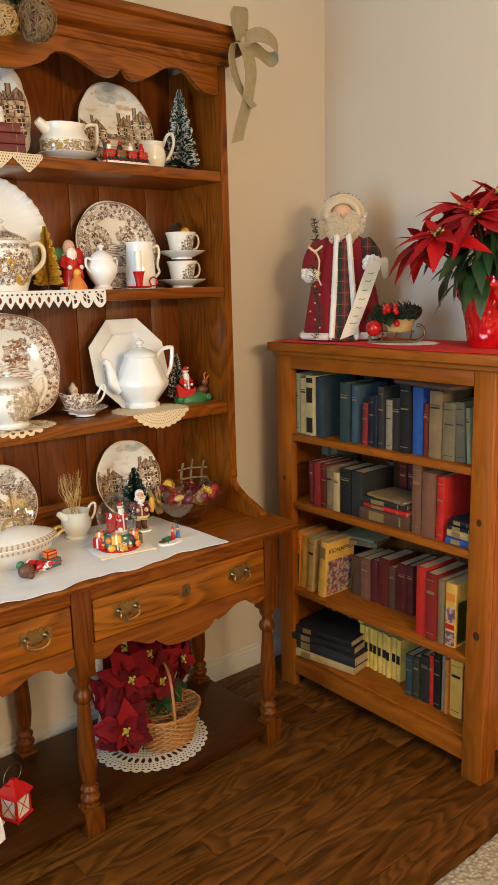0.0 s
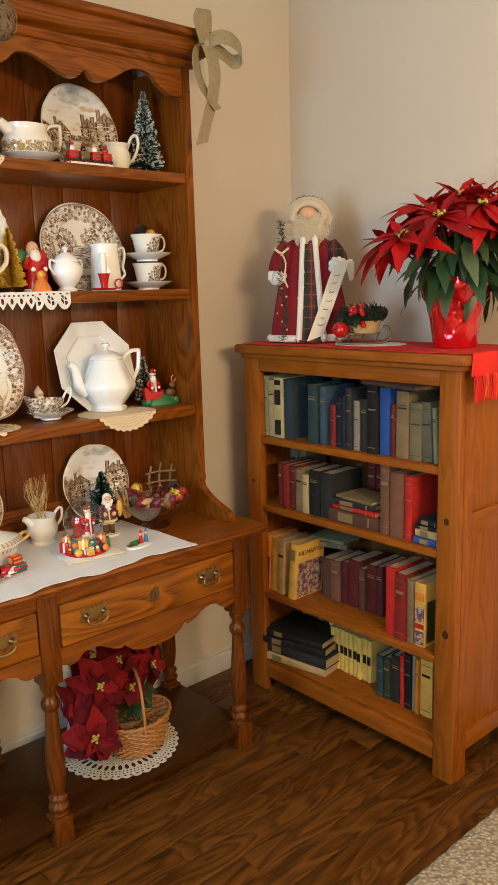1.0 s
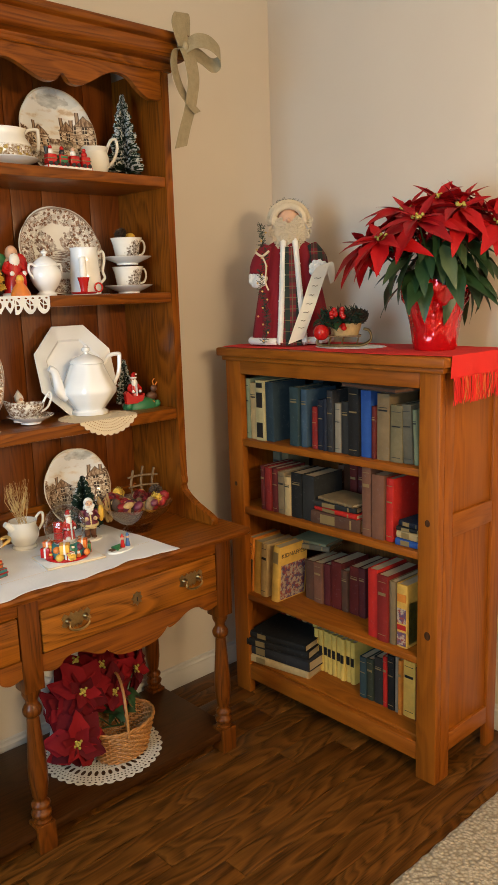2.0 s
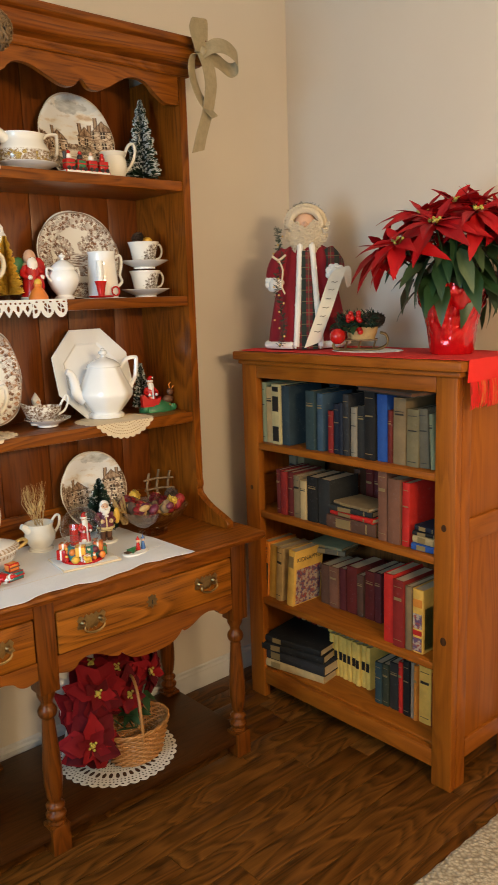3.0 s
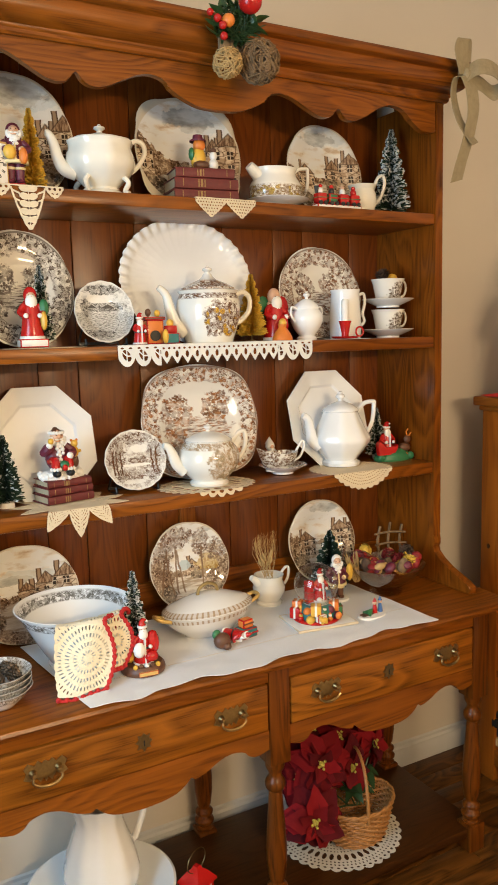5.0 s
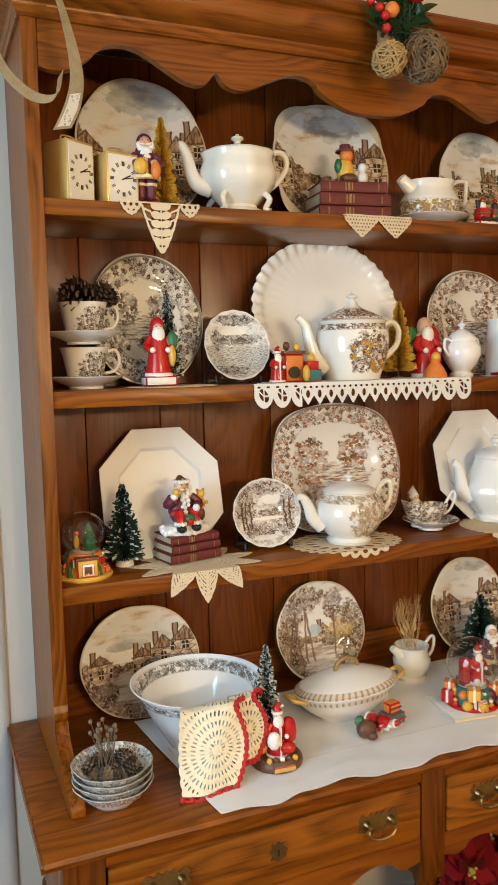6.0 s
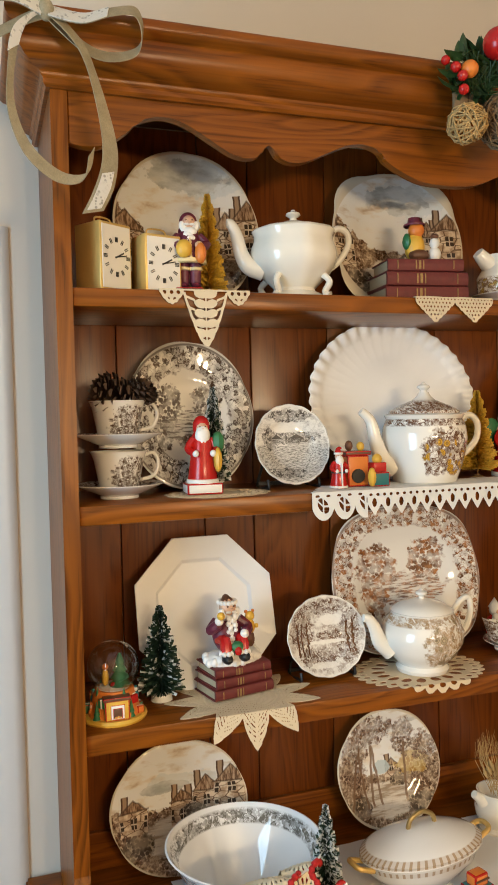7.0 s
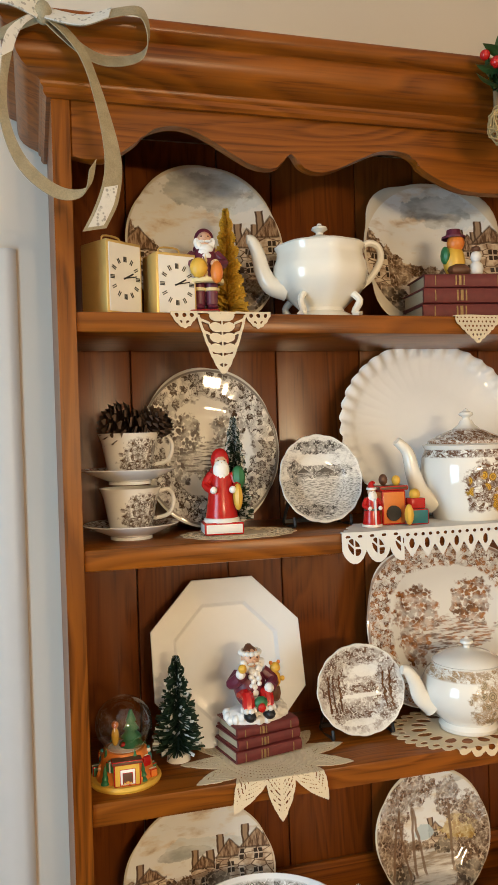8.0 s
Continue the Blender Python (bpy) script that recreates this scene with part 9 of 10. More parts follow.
picture = jacket_mat("jacket_picture", (0.42, 0.34, 0.24), (0.10, 0.06, 0.12), (0.30, 0.05, 0.03), 55)
kid = book("book", pose(1.866, 1.700, S[2] + 0.001, 0, 0, -90) @ pose(0, 0, 0, 0, 5, 0), 0.034, 0.212, 0.145, COVER["yellow"], "yellow book with a battle scene on its jacket", "third shelf books", bars=((0.7, 0.9, gilt),))
bm = fresh()
box(bm, 0.0332, 0.0342, 0.012, 0.138, 0.006, 0.140)
part("jacket_picture", bm, picture, kid, "battle scene in purple and red")
cu = bpy.data.curves.new("title", "FONT")
cu.body, cu.size, cu.extrude, cu.align_x = "KIDNAPPED", 0.0235, 0.0003, "CENTER"
title = new("title", cu)
title.data.materials.append(black)
title.parent = kid
title.matrix_basis = pose(0.0343, 0.075, 0.168, 90, 0, 90)
yel = book("book", pose(1.876, 1.149, S[2] + 0.001, 0, 0, -90), 0.040, 0.206, 0.150, COVER["yellow"], "yellow jacketed book with small spine pictures", "third shelf books")
for z0, z1, mt in ((0.006, 0.050, picture), (0.058, 0.074, COVER["scarlet"]), (0.080, 0.128, picture), (0.150, 0.175, COVER["orange"])):
    bm = fresh()
    box(bm, 0.004, 0.036, -0.0022, -0.0006, z0, z1)
    part("jacket_picture", bm, mt, yel)
bm = fresh()
box(bm, 0.0392, 0.0400, 0.010, 0.140, 0.010, 0.145)
part("jacket_picture", bm, picture, yel)
# bottom shelf
shelf_row(1.985, S[3], [(1.602 - 0.0215 * k, 0.0215, 0.158, "straw") for k in range(9)], "pale yellow book set", depth=0.12)
shelf_row(1.940, S[3], ((1.352, 0.030, 0.148, "teal"), (1.321, 0.028, 0.150, "green"), (1.292, 0.038, 0.166, "dark"), (1.253, 0.018, 0.180, "scarlet"), (1.234, 0.029, 0.192, "black"), (1.204, 0.015, 0.196, "white"), (1.188, 0.015, 0.192, "orange"), (1.172, 0.048, 0.196, "yellow"), (1.123, 0.020, 0.186, "maroon")), "bottom shelf books", depth=0.15)
shelf_row(2.05, S[3], ((1.840, 0.026, 0.150, "red"), (1.812, 0.022, 0.158, "cream"), (1.788, 0.030, 0.160, "green"), (1.756, 0.028, 0.150, "maroon"), (1.726, 0.026, 0.160, "tan"), (1.698, 0.030, 0.156, "dark"), (1.666, 0.026, 0.160, "straw"), (1.638, 0.026, 0.160, "straw")), "bottom shelf books", depth=0.10)
z = S[3] + 0.0006
for w, d, t, tone, turn in ((0.275, 0.205, 0.030, "cream", 10), (0.285, 0.205, 0.038, "slate", 8), (0.265, 0.200, 0.030, "black", 14), (0.250, 0.195, 0.026, "black", 10)):
    book("book", pose(1.880, 1.690, z, 0, 0, -90 + turn) @ pose(-w / 2, 0, t, 0, 90, 0), t, w, d, COVER[tone], f"large {WORD.get(tone, tone)} book lying in a pile on the bottom shelf", "bottom shelf books", bars=((0.15, 0.3, gilt),))
    z += t + 0.0006
# ---- on top of the bookcase ----
# red runner with fringe over the near end
rt = thing("red_runner", Matrix(), "bright red cloth runner with fringe over the bookcase end", "table runner")


def red_f(u, v):
    y = 1.895 - (1.895 - 0.954) * u
    x0 = 1.838 + 0.010 * math.sin(y * 9) + (0.020 if u < 0.04 else 0)
    x = x0 + (2.17 - x0) * v
    return (x, y, BTOP + 0.0018 + 0.0012 * (1 + noise.noise((x * 22, y * 22, 1))))


part("cloth", cloth_grid(70, 20, red_f), red_cloth, rt)


def red_end(u, v):
    x = 1.850 + 0.318 * u
    return (x, 0.9515 - 0.004 * math.sin(x * 50) * v - 0.002, BTOP + 0.003 - 0.062 * v)


part("hanging_end", cloth_grid(30, 6, red_end), red_cloth, rt)
rnd = random.Random(4)
fr_o = plain("orange_fringe", (0.58, 0.13, 0.03), 0.8, vary=0.3)
for mat, n in ((red_cloth, 150), (fr_o, 60)):
    bm = fresh()
    for k in range(n):
        x = 1.852 + 0.316 * rnd.random()
        if mat is fr_o and x < 1.90:
            continue
        p = Vector((x, 0.946 - 0.004 * rnd.random(), BTOP - 0.056))
        tube(bm, smooth_line([p, p + Vector((rnd.uniform(-0.006, 0.006), -0.003, -0.03)), p + Vector((rnd.uniform(-0.012, 0.012), 0.0, -0.062 - 0.016 * rnd.random()))], 2), 0.0011, 4)
    part("fringe", bm, mat, rt, kind="stuff")

TT = BTOP + 0.0042
solo("doily", doily_mesh("doily", 0.098, lace_white, 4, 22, 0.07, 0.4), lace_white, Matrix.LocRotScale((2.00, 1.430, TT), None, (0.9, 1.2, 1)), "white round lace doily lying on red cloth", "doily")

# tall robed doll: one mesh
DOLL = [velvet, fur, curl, skin, tartan, plain("list_paper", (0.78, 0.73, 0.60), 0.8, vary=0.05), needle, gold, black, lace_cream, plain("pale_ink", (0.20, 0.17, 0.12), 0.8)]
VEL, FUR, CUR, DSK, TAR, PAP, NDL, DGL, DBK, LCR, INK = range(11)
bm = fresh()
fold = lambda a: 1 + 0.035 * math.cos(9 * a) + 0.02 * math.cos(17 * a + 1)
lathe(bm, [(0, 0), (0.132, 0.0), (0.140, 0.012), (0.134, 0.06), (0.118, 0.15), (0.100, 0.24), (0.086, 0.31), (0.074, 0.345), (0.040, 0.365), (0, 0.37)], 54, VEL, None, fold, 1.0, 0.78)
# tartan underskirt in the open front
slab(bm, [(-0.030, 0.0), (0.040, 0.0), (0.014, 0.335), (-0.012, 0.335)], -0.116, -0.098, "xz", TAR)
for v in bm.verts:
    if v.co.y < -0.09 and abs(v.co.y + 0.109) < 0.012 and v.co.z > 0.3:
        v.co.y += 0.038
# fur: hem, two front borders, cuffs
rnd = random.Random(90)


def fur_band(path, r, n, tuft):
    """A soft roll of fur along a path, with small tufts all over it."""
    path = smooth_line(path, 4)
    tube(bm, path, r, 9, FUR)
    for _ in range(n):
        k = rnd.randrange(len(path) - 1)
        p = path[k].lerp(path[k + 1], rnd.random())
        d = Vector((rnd.uniform(-1, 1), rnd.uniform(-1, 0.4), rnd.uniform(-1, 1))).normalized()
        blob(bm, p + d * r * 0.75, rnd.uniform(0.6, 1.0) * tuft, FUR, 6, 4)


hem = []
for k in range(27):
    a = 1.5 * math.pi + 0.34 + (2 * math.pi - 0.68) * k / 26
    hem.append((0.141 * fold(a) * math.cos(a), 0.141 * fold(a) * 0.78 * math.sin(a), 0.014))
fur_band(hem, 0.0125, 320, 0.0055)
for s, xb in ((-1, -0.036), (1, 0.050)):
    fur_band([(xb + (s * 0.020 + 0.002 - xb) * f ** 0.9, -0.116 + 0.050 * f, 0.010 + 0.345 * f) for f in (0, 0.2, 0.4, 0.6, 0.8, 1.0)], 0.0105, 190, 0.0048)
# sleeves, cuffs and mittens
for s, path in ((-1, [(-0.070, 0, 0.330), (-0.098, -0.02, 0.285), (-0.110, -0.050, 0.235)]), (1, [(0.070, 0, 0.330), (0.098, -0.02, 0.29), (0.100, -0.070, 0.262)])):
    tube(bm, smooth_line(path, 5), [0.034, 0.034, 0.035, 0.035, 0.035, 0.035, 0.035, 0.035, 0.034, 0.033, 0.032], 12, VEL if s < 0 else TAR)
    e = path[-1]
    for k in range(9):
        a = 2 * math.pi * k / 9
        blob(bm, (e[0] + 0.022 * math.cos(a), e[1] - 0.006, e[2] - 0.004 + 0.022 * math.sin(a)), 0.013, FUR, 7, 5)
    blob(bm, (e[0], e[1] - 0.018, e[2] - 0.012), (0.018, 0.018, 0.026), FUR, 10, 7)
# head, hood of fur, curled beard
blob(bm, (0, -0.010, 0.420), (0.044, 0.046, 0.052), DSK, 16, 12)
blob(bm, (0, -0.058, 0.425), (0.009, 0.010, 0.009), DSK, 8, 6)
rnd = random.Random(9)
blob(bm, (0, -0.030, 0.385), (0.062, 0.030, 0.062), CUR, 14, 10)
for k in range(190):
    a = rnd.uniform(math.pi * 0.90, math.pi * 2.10)
    q = rnd.uniform(0.012, 0.078)
    x, z = q * math.cos(a), 0.418 + q * math.sin(a) * 1.22
    if abs(x) < 0.020 and z > 0.412:
        continue
    c = Vector((x, -0.054 + 5.0 * x * x + rnd.uniform(-0.008, 0.004), z))
    u = Vector((rnd.uniform(-1, 1), rnd.uniform(-0.5, 0.5), rnd.uniform(-1, 1))).normalized()
    v = u.cross(Vector((rnd.uniform(-0.5, 0.5), -1, rnd.uniform(-0.5, 0.5)))).normalized()
    rr = rnd.uniform(0.0060, 0.0100)
    tube(bm, [c + (u * math.cos(t * 0.9) + v * math.sin(t * 0.9)) * rr * (1 - 0.06 * t) + Vector((0, -0.0006 * t, 0)) for t in range(9)], 0.0027, 5, CUR)
for k in range(46):
    a = math.pi * (k % 23) / 22
    q = 0.052 + 0.012 * (k // 23)
    blob(bm, (q * 1.05 * math.cos(a), -0.040 + 0.022 * (k // 23), 0.422 + q * math.sin(a)), 0.0125, CUR, 7, 5)
for s in (-1, 1):
    blob(bm, (s * 0.014, -0.058, 0.408), (0.018, 0.008, 0.006), CUR, 7, 5)
for k in range(110):
    a = math.pi * rnd.uniform(0.12, 0.88)
    p = Vector((0.066 * math.cos(a), -0.006, 0.425 + 0.068 * math.sin(a)))
    tube(bm, [p, p + Vector((rnd.uniform(-0.014, 0.014), rnd.uniform(-0.014, 0.006), rnd.uniform(0.0, 0.014)))], 0.0008, 3, NDL)
# garland staff
for k in range(300):
    f = rnd.random()
    p = Vector((-0.092 + 0.012 * math.sin(f * 9) + 0.012 * f - 0.02 * (f > 0.8), -0.128 + 0.03 * f, 0.010 + 0.400 * f))
    tube(bm, [p, p + Vector((rnd.uniform(-0.016, 0.016), rnd.uniform(-0.014, 0.004), rnd.uniform(-0.004, 0.016)))], 0.0010, 3, NDL)
for k in range(14):
    f = k / 14
    blob(bm, (-0.092 + 0.016 * math.sin(f * 22), -0.142 + 0.03 * f, 0.02 + 0.39 * f), 0.0036, DGL, 6, 5)
tube(bm, smooth_line([(-0.088, -0.136, 0.30), (-0.076, -0.146, 0.27), (-0.080, -0.148, 0.22), (-0.070, -0.148, 0.19)], 4), 0.0030, 5, LCR)
tube(bm, smooth_line([(-0.112, -0.132, 0.318), (-0.090, -0.140, 0.304), (-0.066, -0.132, 0.320)], 4), 0.0042, 5, LCR)
# the long list in the other hand, its entries plain strokes
path = smooth_line([(0.148, -0.066, 0.210), (0.140, -0.085, 0.262), (0.118, -0.098, 0.270), (0.096, -0.112, 0.225), (0.066, -0.128, 0.140), (0.036, -0.136, 0.060), (0.020, -0.140, 0.016)], 6)
strip(bm, path, [(0.007 + 0.020 * min(1, k / 16), 0.012, 0.004 + 0.005 * min(1, k / 20)) for k in range(len(path))], 0.0008, PAP)
for k in range(7):
    p = path[18 + k * 2] if 18 + k * 2 < len(path) else path[-1]
    w = 0.012 - 0.002 * (k % 3)
    tube(bm, [p + Vector((-w, -0.0045, 0)), p + Vector((-w * 0.3, -0.0052, 0.002)), p + Vector((w * 0.3, -0.005, -0.001)), p + Vector((w, -0.001, 0.003))], 0.0011, 4, INK)
DOLL_S = 0.985
solo("santa_doll", bm, DOLL, pose(2.015, 1.715, TT + 0.002, 0, 0, -47) @ Matrix.Scale(DOLL_S, 4), "tall doll in a red velvet robe with fur and tartan", "doll")

# sled with greenery and berries
sled = thing("toy_sled", pose(1.985, 1.455, TT + 0.001, 0, 0, -52) @ Matrix.Scale(1.22, 4), "small wire sled carrying a basket of greenery and berries", "sled")
for s in (-1, 1):
    bm = fresh()
    y = s * 0.020
    tube(bm, smooth_line([(-0.060, y, 0.026), (-0.066, y, 0.012), (-0.052, y, 0.0035), (0.0, y, 0.003), (0.056, y, 0.004), (0.078, y, 0.018), (0.074, y, 0.040), (0.058, y, 0.046)], 5), 0.0030, 7)
    part("runner", bm, dark_brass, sled)
    for x in (-0.035, 0.0, 0.040):
        bm = fresh()
        tube(bm, [(x, y, 0.003), (x + 0.006, y * 0.9, 0.026)], 0.0024, 6)
        part("strut", bm, dark_brass, sled)
bm = fresh()
box(bm, -0.050, 0.052, -0.028, 0.028, 0.026, 0.030, 0.001)
part("deck", bm, twig_wood, sled)
bm = fresh()
lathe(bm, [(0, 0.030), (0.032, 0.030), (0.038, 0.046), (0.042, 0.062), (0.038, 0.062), (0, 0.050)], 20, 0, Matrix.Translation((0.012, 0, 0)), None, 1.0, 0.8)
part("basket", bm, straw, sled)
rnd = random.Random(31)
bm = fresh()
for k in range(260):
    c = Vector((rnd.uniform(-0.055, 0.045), rnd.uniform(-0.03, 0.02), 0.055 + rnd.uniform(0, 0.035)))
    d = Vector((rnd.uniform(-1, 1), rnd.uniform(-1, 0.6), rnd.uniform(-0.3, 1))).normalized() * 0.026
    tube(bm, [c, c + d * 0.6, c + d], [0.0016, 0.0013, 0.0004], 4)
part("greenery", bm, needle, sled, kind="stuff")
lf = mesh_of("leaf", pointed_leaf(0.040, 0.020), leaf_mat, 80)
for k in range(14):
    part("leaf", lf, None, sled, at=pose(rnd.uniform(-0.06, 0.02), rnd.uniform(-0.035, 0.01), rnd.uniform(0.055, 0.09), rnd.uniform(-30, 30), rnd.uniform(-40, 20), rnd.uniform(0, 360)))
bm = fresh()
blob(bm, (0, 0, 0), 0.0075, 0, 10, 8)
berry = mesh_of("berry", bm, red_gloss, 80)
for k in range(14):
    part("berry", berry, None, sled, at=pose(rnd.uniform(-0.035, 0.015), -0.030 - rnd.uniform(0, 0.012), rnd.uniform(0.050, 0.100)))
bm = fresh()
blob(bm, (-0.052, -0.034, 0.040), 0.021, 0, 18, 14)
part("red_ball", bm, red_gloss, sled)
for k in range(3):
    bm = fresh()
    cone_pine(bm, (0.030 + 0.012 * k, -0.010 + 0.012 * k, 0.066), 0.018, 0.030, 0, pose(0, 0, 0, rnd.uniform(-60, 60), rnd.uniform(-40, 40), 0), k)
    part("pine_cone", bm, cone_mat, sled)

# poinsettia in a foil pot
def poinsettia(m, heads, leaves, red, greens, label, stem_from, name="poinsettia", scale=1.0, seed=0, leaf_at=(), leaf_scale=1.0, wide=1.0, long=1.0, leaf_wide=1.0):
    """heads: centre and facing of each flower; leaves: place and turn of the green leaves."""
    rnd = random.Random(seed)
    t = thing(name, m, label, "plant")
    big = [mesh_of("bract", pointed_leaf(L * scale * long, W * scale * wide, b, 0.3, 8, 0.10), red, 80) for L, W, b in ((0.112, 0.052, 0.25), (0.092, 0.044, 0.42), (0.060, 0.028, 0.15))]
    grn = [mesh_of("leaf", pointed_leaf(L * scale * leaf_scale, W * scale * leaf_scale * leaf_wide, b, 0.22, 8, 0.08), mt, 80) for L, W, b, mt in ((0.125, 0.062, 0.35, greens[0]), (0.105, 0.055, 0.50, greens[0]), (0.110, 0.048, 0.30, greens[1]))]
    bm0 = fresh()
    blob(bm0, (0, 0, 0), 0.0050 * scale, 0, 8, 6)
    bud = mesh_of("bud", bm0, [plain(name + "_bud", (0.42, 0.38, 0.07), 0.5)], 80)
    for c, f in heads:
        q = Vector(f).normalized().to_track_quat("Z", "Y").to_matrix().to_4x4()
        base = Matrix.Translation(c) @ q
        for ring, (cnt, up, k) in enumerate(((7, 16, 0), (6, -6, 1), (4, -36, 2))):
            for j in range(cnt):
                part("bract", big[k], None, t, at=base @ pose(0, 0, 0.002 * ring, 0, 0, 360 * j / cnt + rnd.uniform(-14, 14) + 30 * ring) @ pose(0.004, 0, 0, rnd.uniform(-26, 26), up + rnd.uniform(-20, 20), 0))
        for j in range(9):
            a = j * 0.70
            part("bud", bud, None, t, at=base @ pose((0.005 + 0.008 * (j % 2)) * scale * math.cos(a), (0.005 + 0.008 * (j % 2)) * scale * math.sin(a), 0.010 + 0.004 * (j % 2)))
        bm0 = fresh()
        s0 = Vector(stem_from) + Vector((rnd.uniform(-0.02, 0.02), rnd.uniform(-0.02, 0.02), 0))
        tube(bm0, smooth_line([s0, s0.lerp(Vector(c), 0.5) + Vector((0, 0, 0.015)), Vector(c)], 4), 0.0028 * scale, 6)
        part("stem", bm0, greens[0], t)
    for p, yaw, tip in leaf_at:
        k = rnd.randrange(3)
        part("leaf", grn[k], None, t, at=pose(*p, 0, 0, yaw) @ pose(0, 0, 0, rnd.uniform(-25, 25), tip, 0))
    return t


pm = pose(2.020, 1.120, TT)
fp = thing("foil_flower_pot", pm, "flower pot wrapped in glossy red foil, on red cloth", "flower pot")
bm = fresh()
prof = [(0.062, 0), (0.064, 0.004), (0.070, 0.05), (0.079, 0.11), (0.084, 0.135), (0.096, 0.150), (0.103, 0.185), (0.106, 0.198)]
outer = []
for (r0, z0), (r1, z1) in zip(prof, prof[1:]):
    n = max(1, int((z1 - z0) / 0.006))
    outer += [(r0 + (r1 - r0) * k / n, z0 + (z1 - z0) * k / n) for k in range(n)]
lathe(bm, [(0, 0)] + outer + [(0.106, 0.198), (0.102, 0.198), (0.092, 0.160), (0.080, 0.140), (0, 0.138)], 120)
for v in bm.verts:
    if v.co.z > 0.003 and v.co.xy.length > 0.05:
        a = math.atan2(v.co.y, v.co.x)
        up = min(1.0, v.co.z / 0.19)
        w = 0.0050 * abs(noise.noise((v.co.x * 26, v.co.y * 26, v.co.z * 14))) + 0.0032 * abs(noise.noise((v.co.x * 70, v.co.y * 70, v.co.z * 52 + 4)))
        k = 1 + (w - 0.0022) * (0.7 + 2.0 * up) / 0.08
        v.co.x *= k
        v.co.y *= k
    if v.co.z > 0.13:
        v.co.z += 0.010 * math.sin(9 * math.atan2(v.co.y, v.co.x))
part("foil", bm, foil, fp)
rnd = random.Random(77)
heads = []
for a, q, z in ((215, 0.02, 0.430), (140, 0.090, 0.400), (195, 0.150, 0.365), (250, 0.110, 0.395), (300, 0.130, 0.390), (275, 0.190, 0.345), (80, 0.140, 0.365), (20, 0.110, 0.400), (340, 0.09, 0.43), (168, 0.205, 0.315), (120, 0.200, 0.315)):
    c = (q * math.cos(radians(a)), q * math.sin(radians(a)), z)
    heads.append((c, (c[0] * 2.2 - 0.10, c[1] * 2.2 - 0.06, 1.0)))
lv = []
for k in range(64):
    a = rnd.uniform(0, 360)
    z = rnd.uniform(0.20, 0.345)
    q = rnd.uniform(0.04, 0.13)
    lv.append(((q * math.cos(radians(a)), q * math.sin(radians(a)), z), a + rnd.uniform(-30, 30), rnd.uniform(5, 68)))
poinsettia(pm @ pose(0, 0, 0), heads, 0, bract, (leaf_mat, leaf_pale), "red poinsettia plant with dark green leaves in a foil pot", (0, 0, 0.14), scale=1.10, seed=3, leaf_at=lv, leaf_scale=1.12, long=1.26, wide=0.85, leaf_wide=0.72)
# ---- on the hutch's lower shelf ----
LT = LOW_TOP + 0.0004
def rosette(r, a):
    """Rings of openings of several sizes, a looped edge."""
    if r > 0.95 + 0.05 * abs(math.sin(18 * a)):
        return False
    for lo, hi, n, wide in ((0.10, 0.18, 14, 0.24), (0.21, 0.26, 30, 0.24), (0.29, 0.40, 30, 0.27), (0.42, 0.46, 60, 0.25), (0.485, 0.525, 66, 0.25), (0.55, 0.59, 72, 0.25), (0.62, 0.76, 40, 0.30), (0.78, 0.82, 84, 0.25), (0.84, 0.88, 90, 0.25), (0.905, 0.945, 60, 0.28)):
        if lo < r < hi:
            f = (a * n / (2 * math.pi)) % 1.0 - 0.5
            return (f / wide) ** 2 + ((r - (lo + hi) / 2) / ((hi - lo) / 2)) ** 2 > 1
    return True


def lying_doily(x, y, z, rad, mat, label):
    keep = lambda q, r: rosette(math.hypot(q, r) / rad, math.atan2(r, q))
    bm = mask_sheet(-rad * 1.02, rad * 1.02, -rad * 1.02, rad * 1.02, 0.0015, keep, lambda q, r: (q, r, 0.0012 + 0.0003 * math.sin(q * 70) * math.sin(r * 60)), (0, 0, 0.0010))
    return solo("doily", bm, mat, pose(x, y, z), label, "doily")


lying_doily(1.182, 1.790, LT, 0.192, lace_old, "white crocheted round doily under a basket")
bx = thing("basket", pose(1.222, 1.735, LT + 0.0016, 0, 0, 12), "honey wicker basket with a hooped carrier, holding poinsettias", "basket")
rnd = random.Random(13)
bm = fresh()
lathe(bm, [(0, 0.001), (0.074, 0.001), (0.074, 0.006), (0, 0.006)], 32, 0, None, None, 1.15, 0.9)
part("bottom", bm, wicker, bx)
N = 36
for k in range(N):
    a = 2 * math.pi * k / N
    bm = fresh()
    tube(bm, [(1.15 * r * math.cos(a), 0.9 * r * math.sin(a), z) for r, z in ((0.074, 0.004), (0.084, 0.035), (0.094, 0.075), (0.100, 0.108))], 0.0022, 6)
    part("stake", bm, wicker, bx)
for j in range(13):
    z = 0.008 + 0.0082 * j
    r = 0.075 + 0.026 * (z / 0.115) ** 0.9
    bm = fresh()
    pts = []
    for k in range(N * 2):
        a = 2 * math.pi * k / (N * 2)
        o = 0.0034 * math.cos(math.pi * (k / 2 + j)) if k % 2 == 0 else 0
        pts.append((1.15 * (r + o) * math.cos(a), 0.9 * (r + o) * math.sin(a), z))
    tube(bm, pts, 0.0036, 6, closed=True)
    part("weaver", bm, wicker, bx)
bm = fresh()
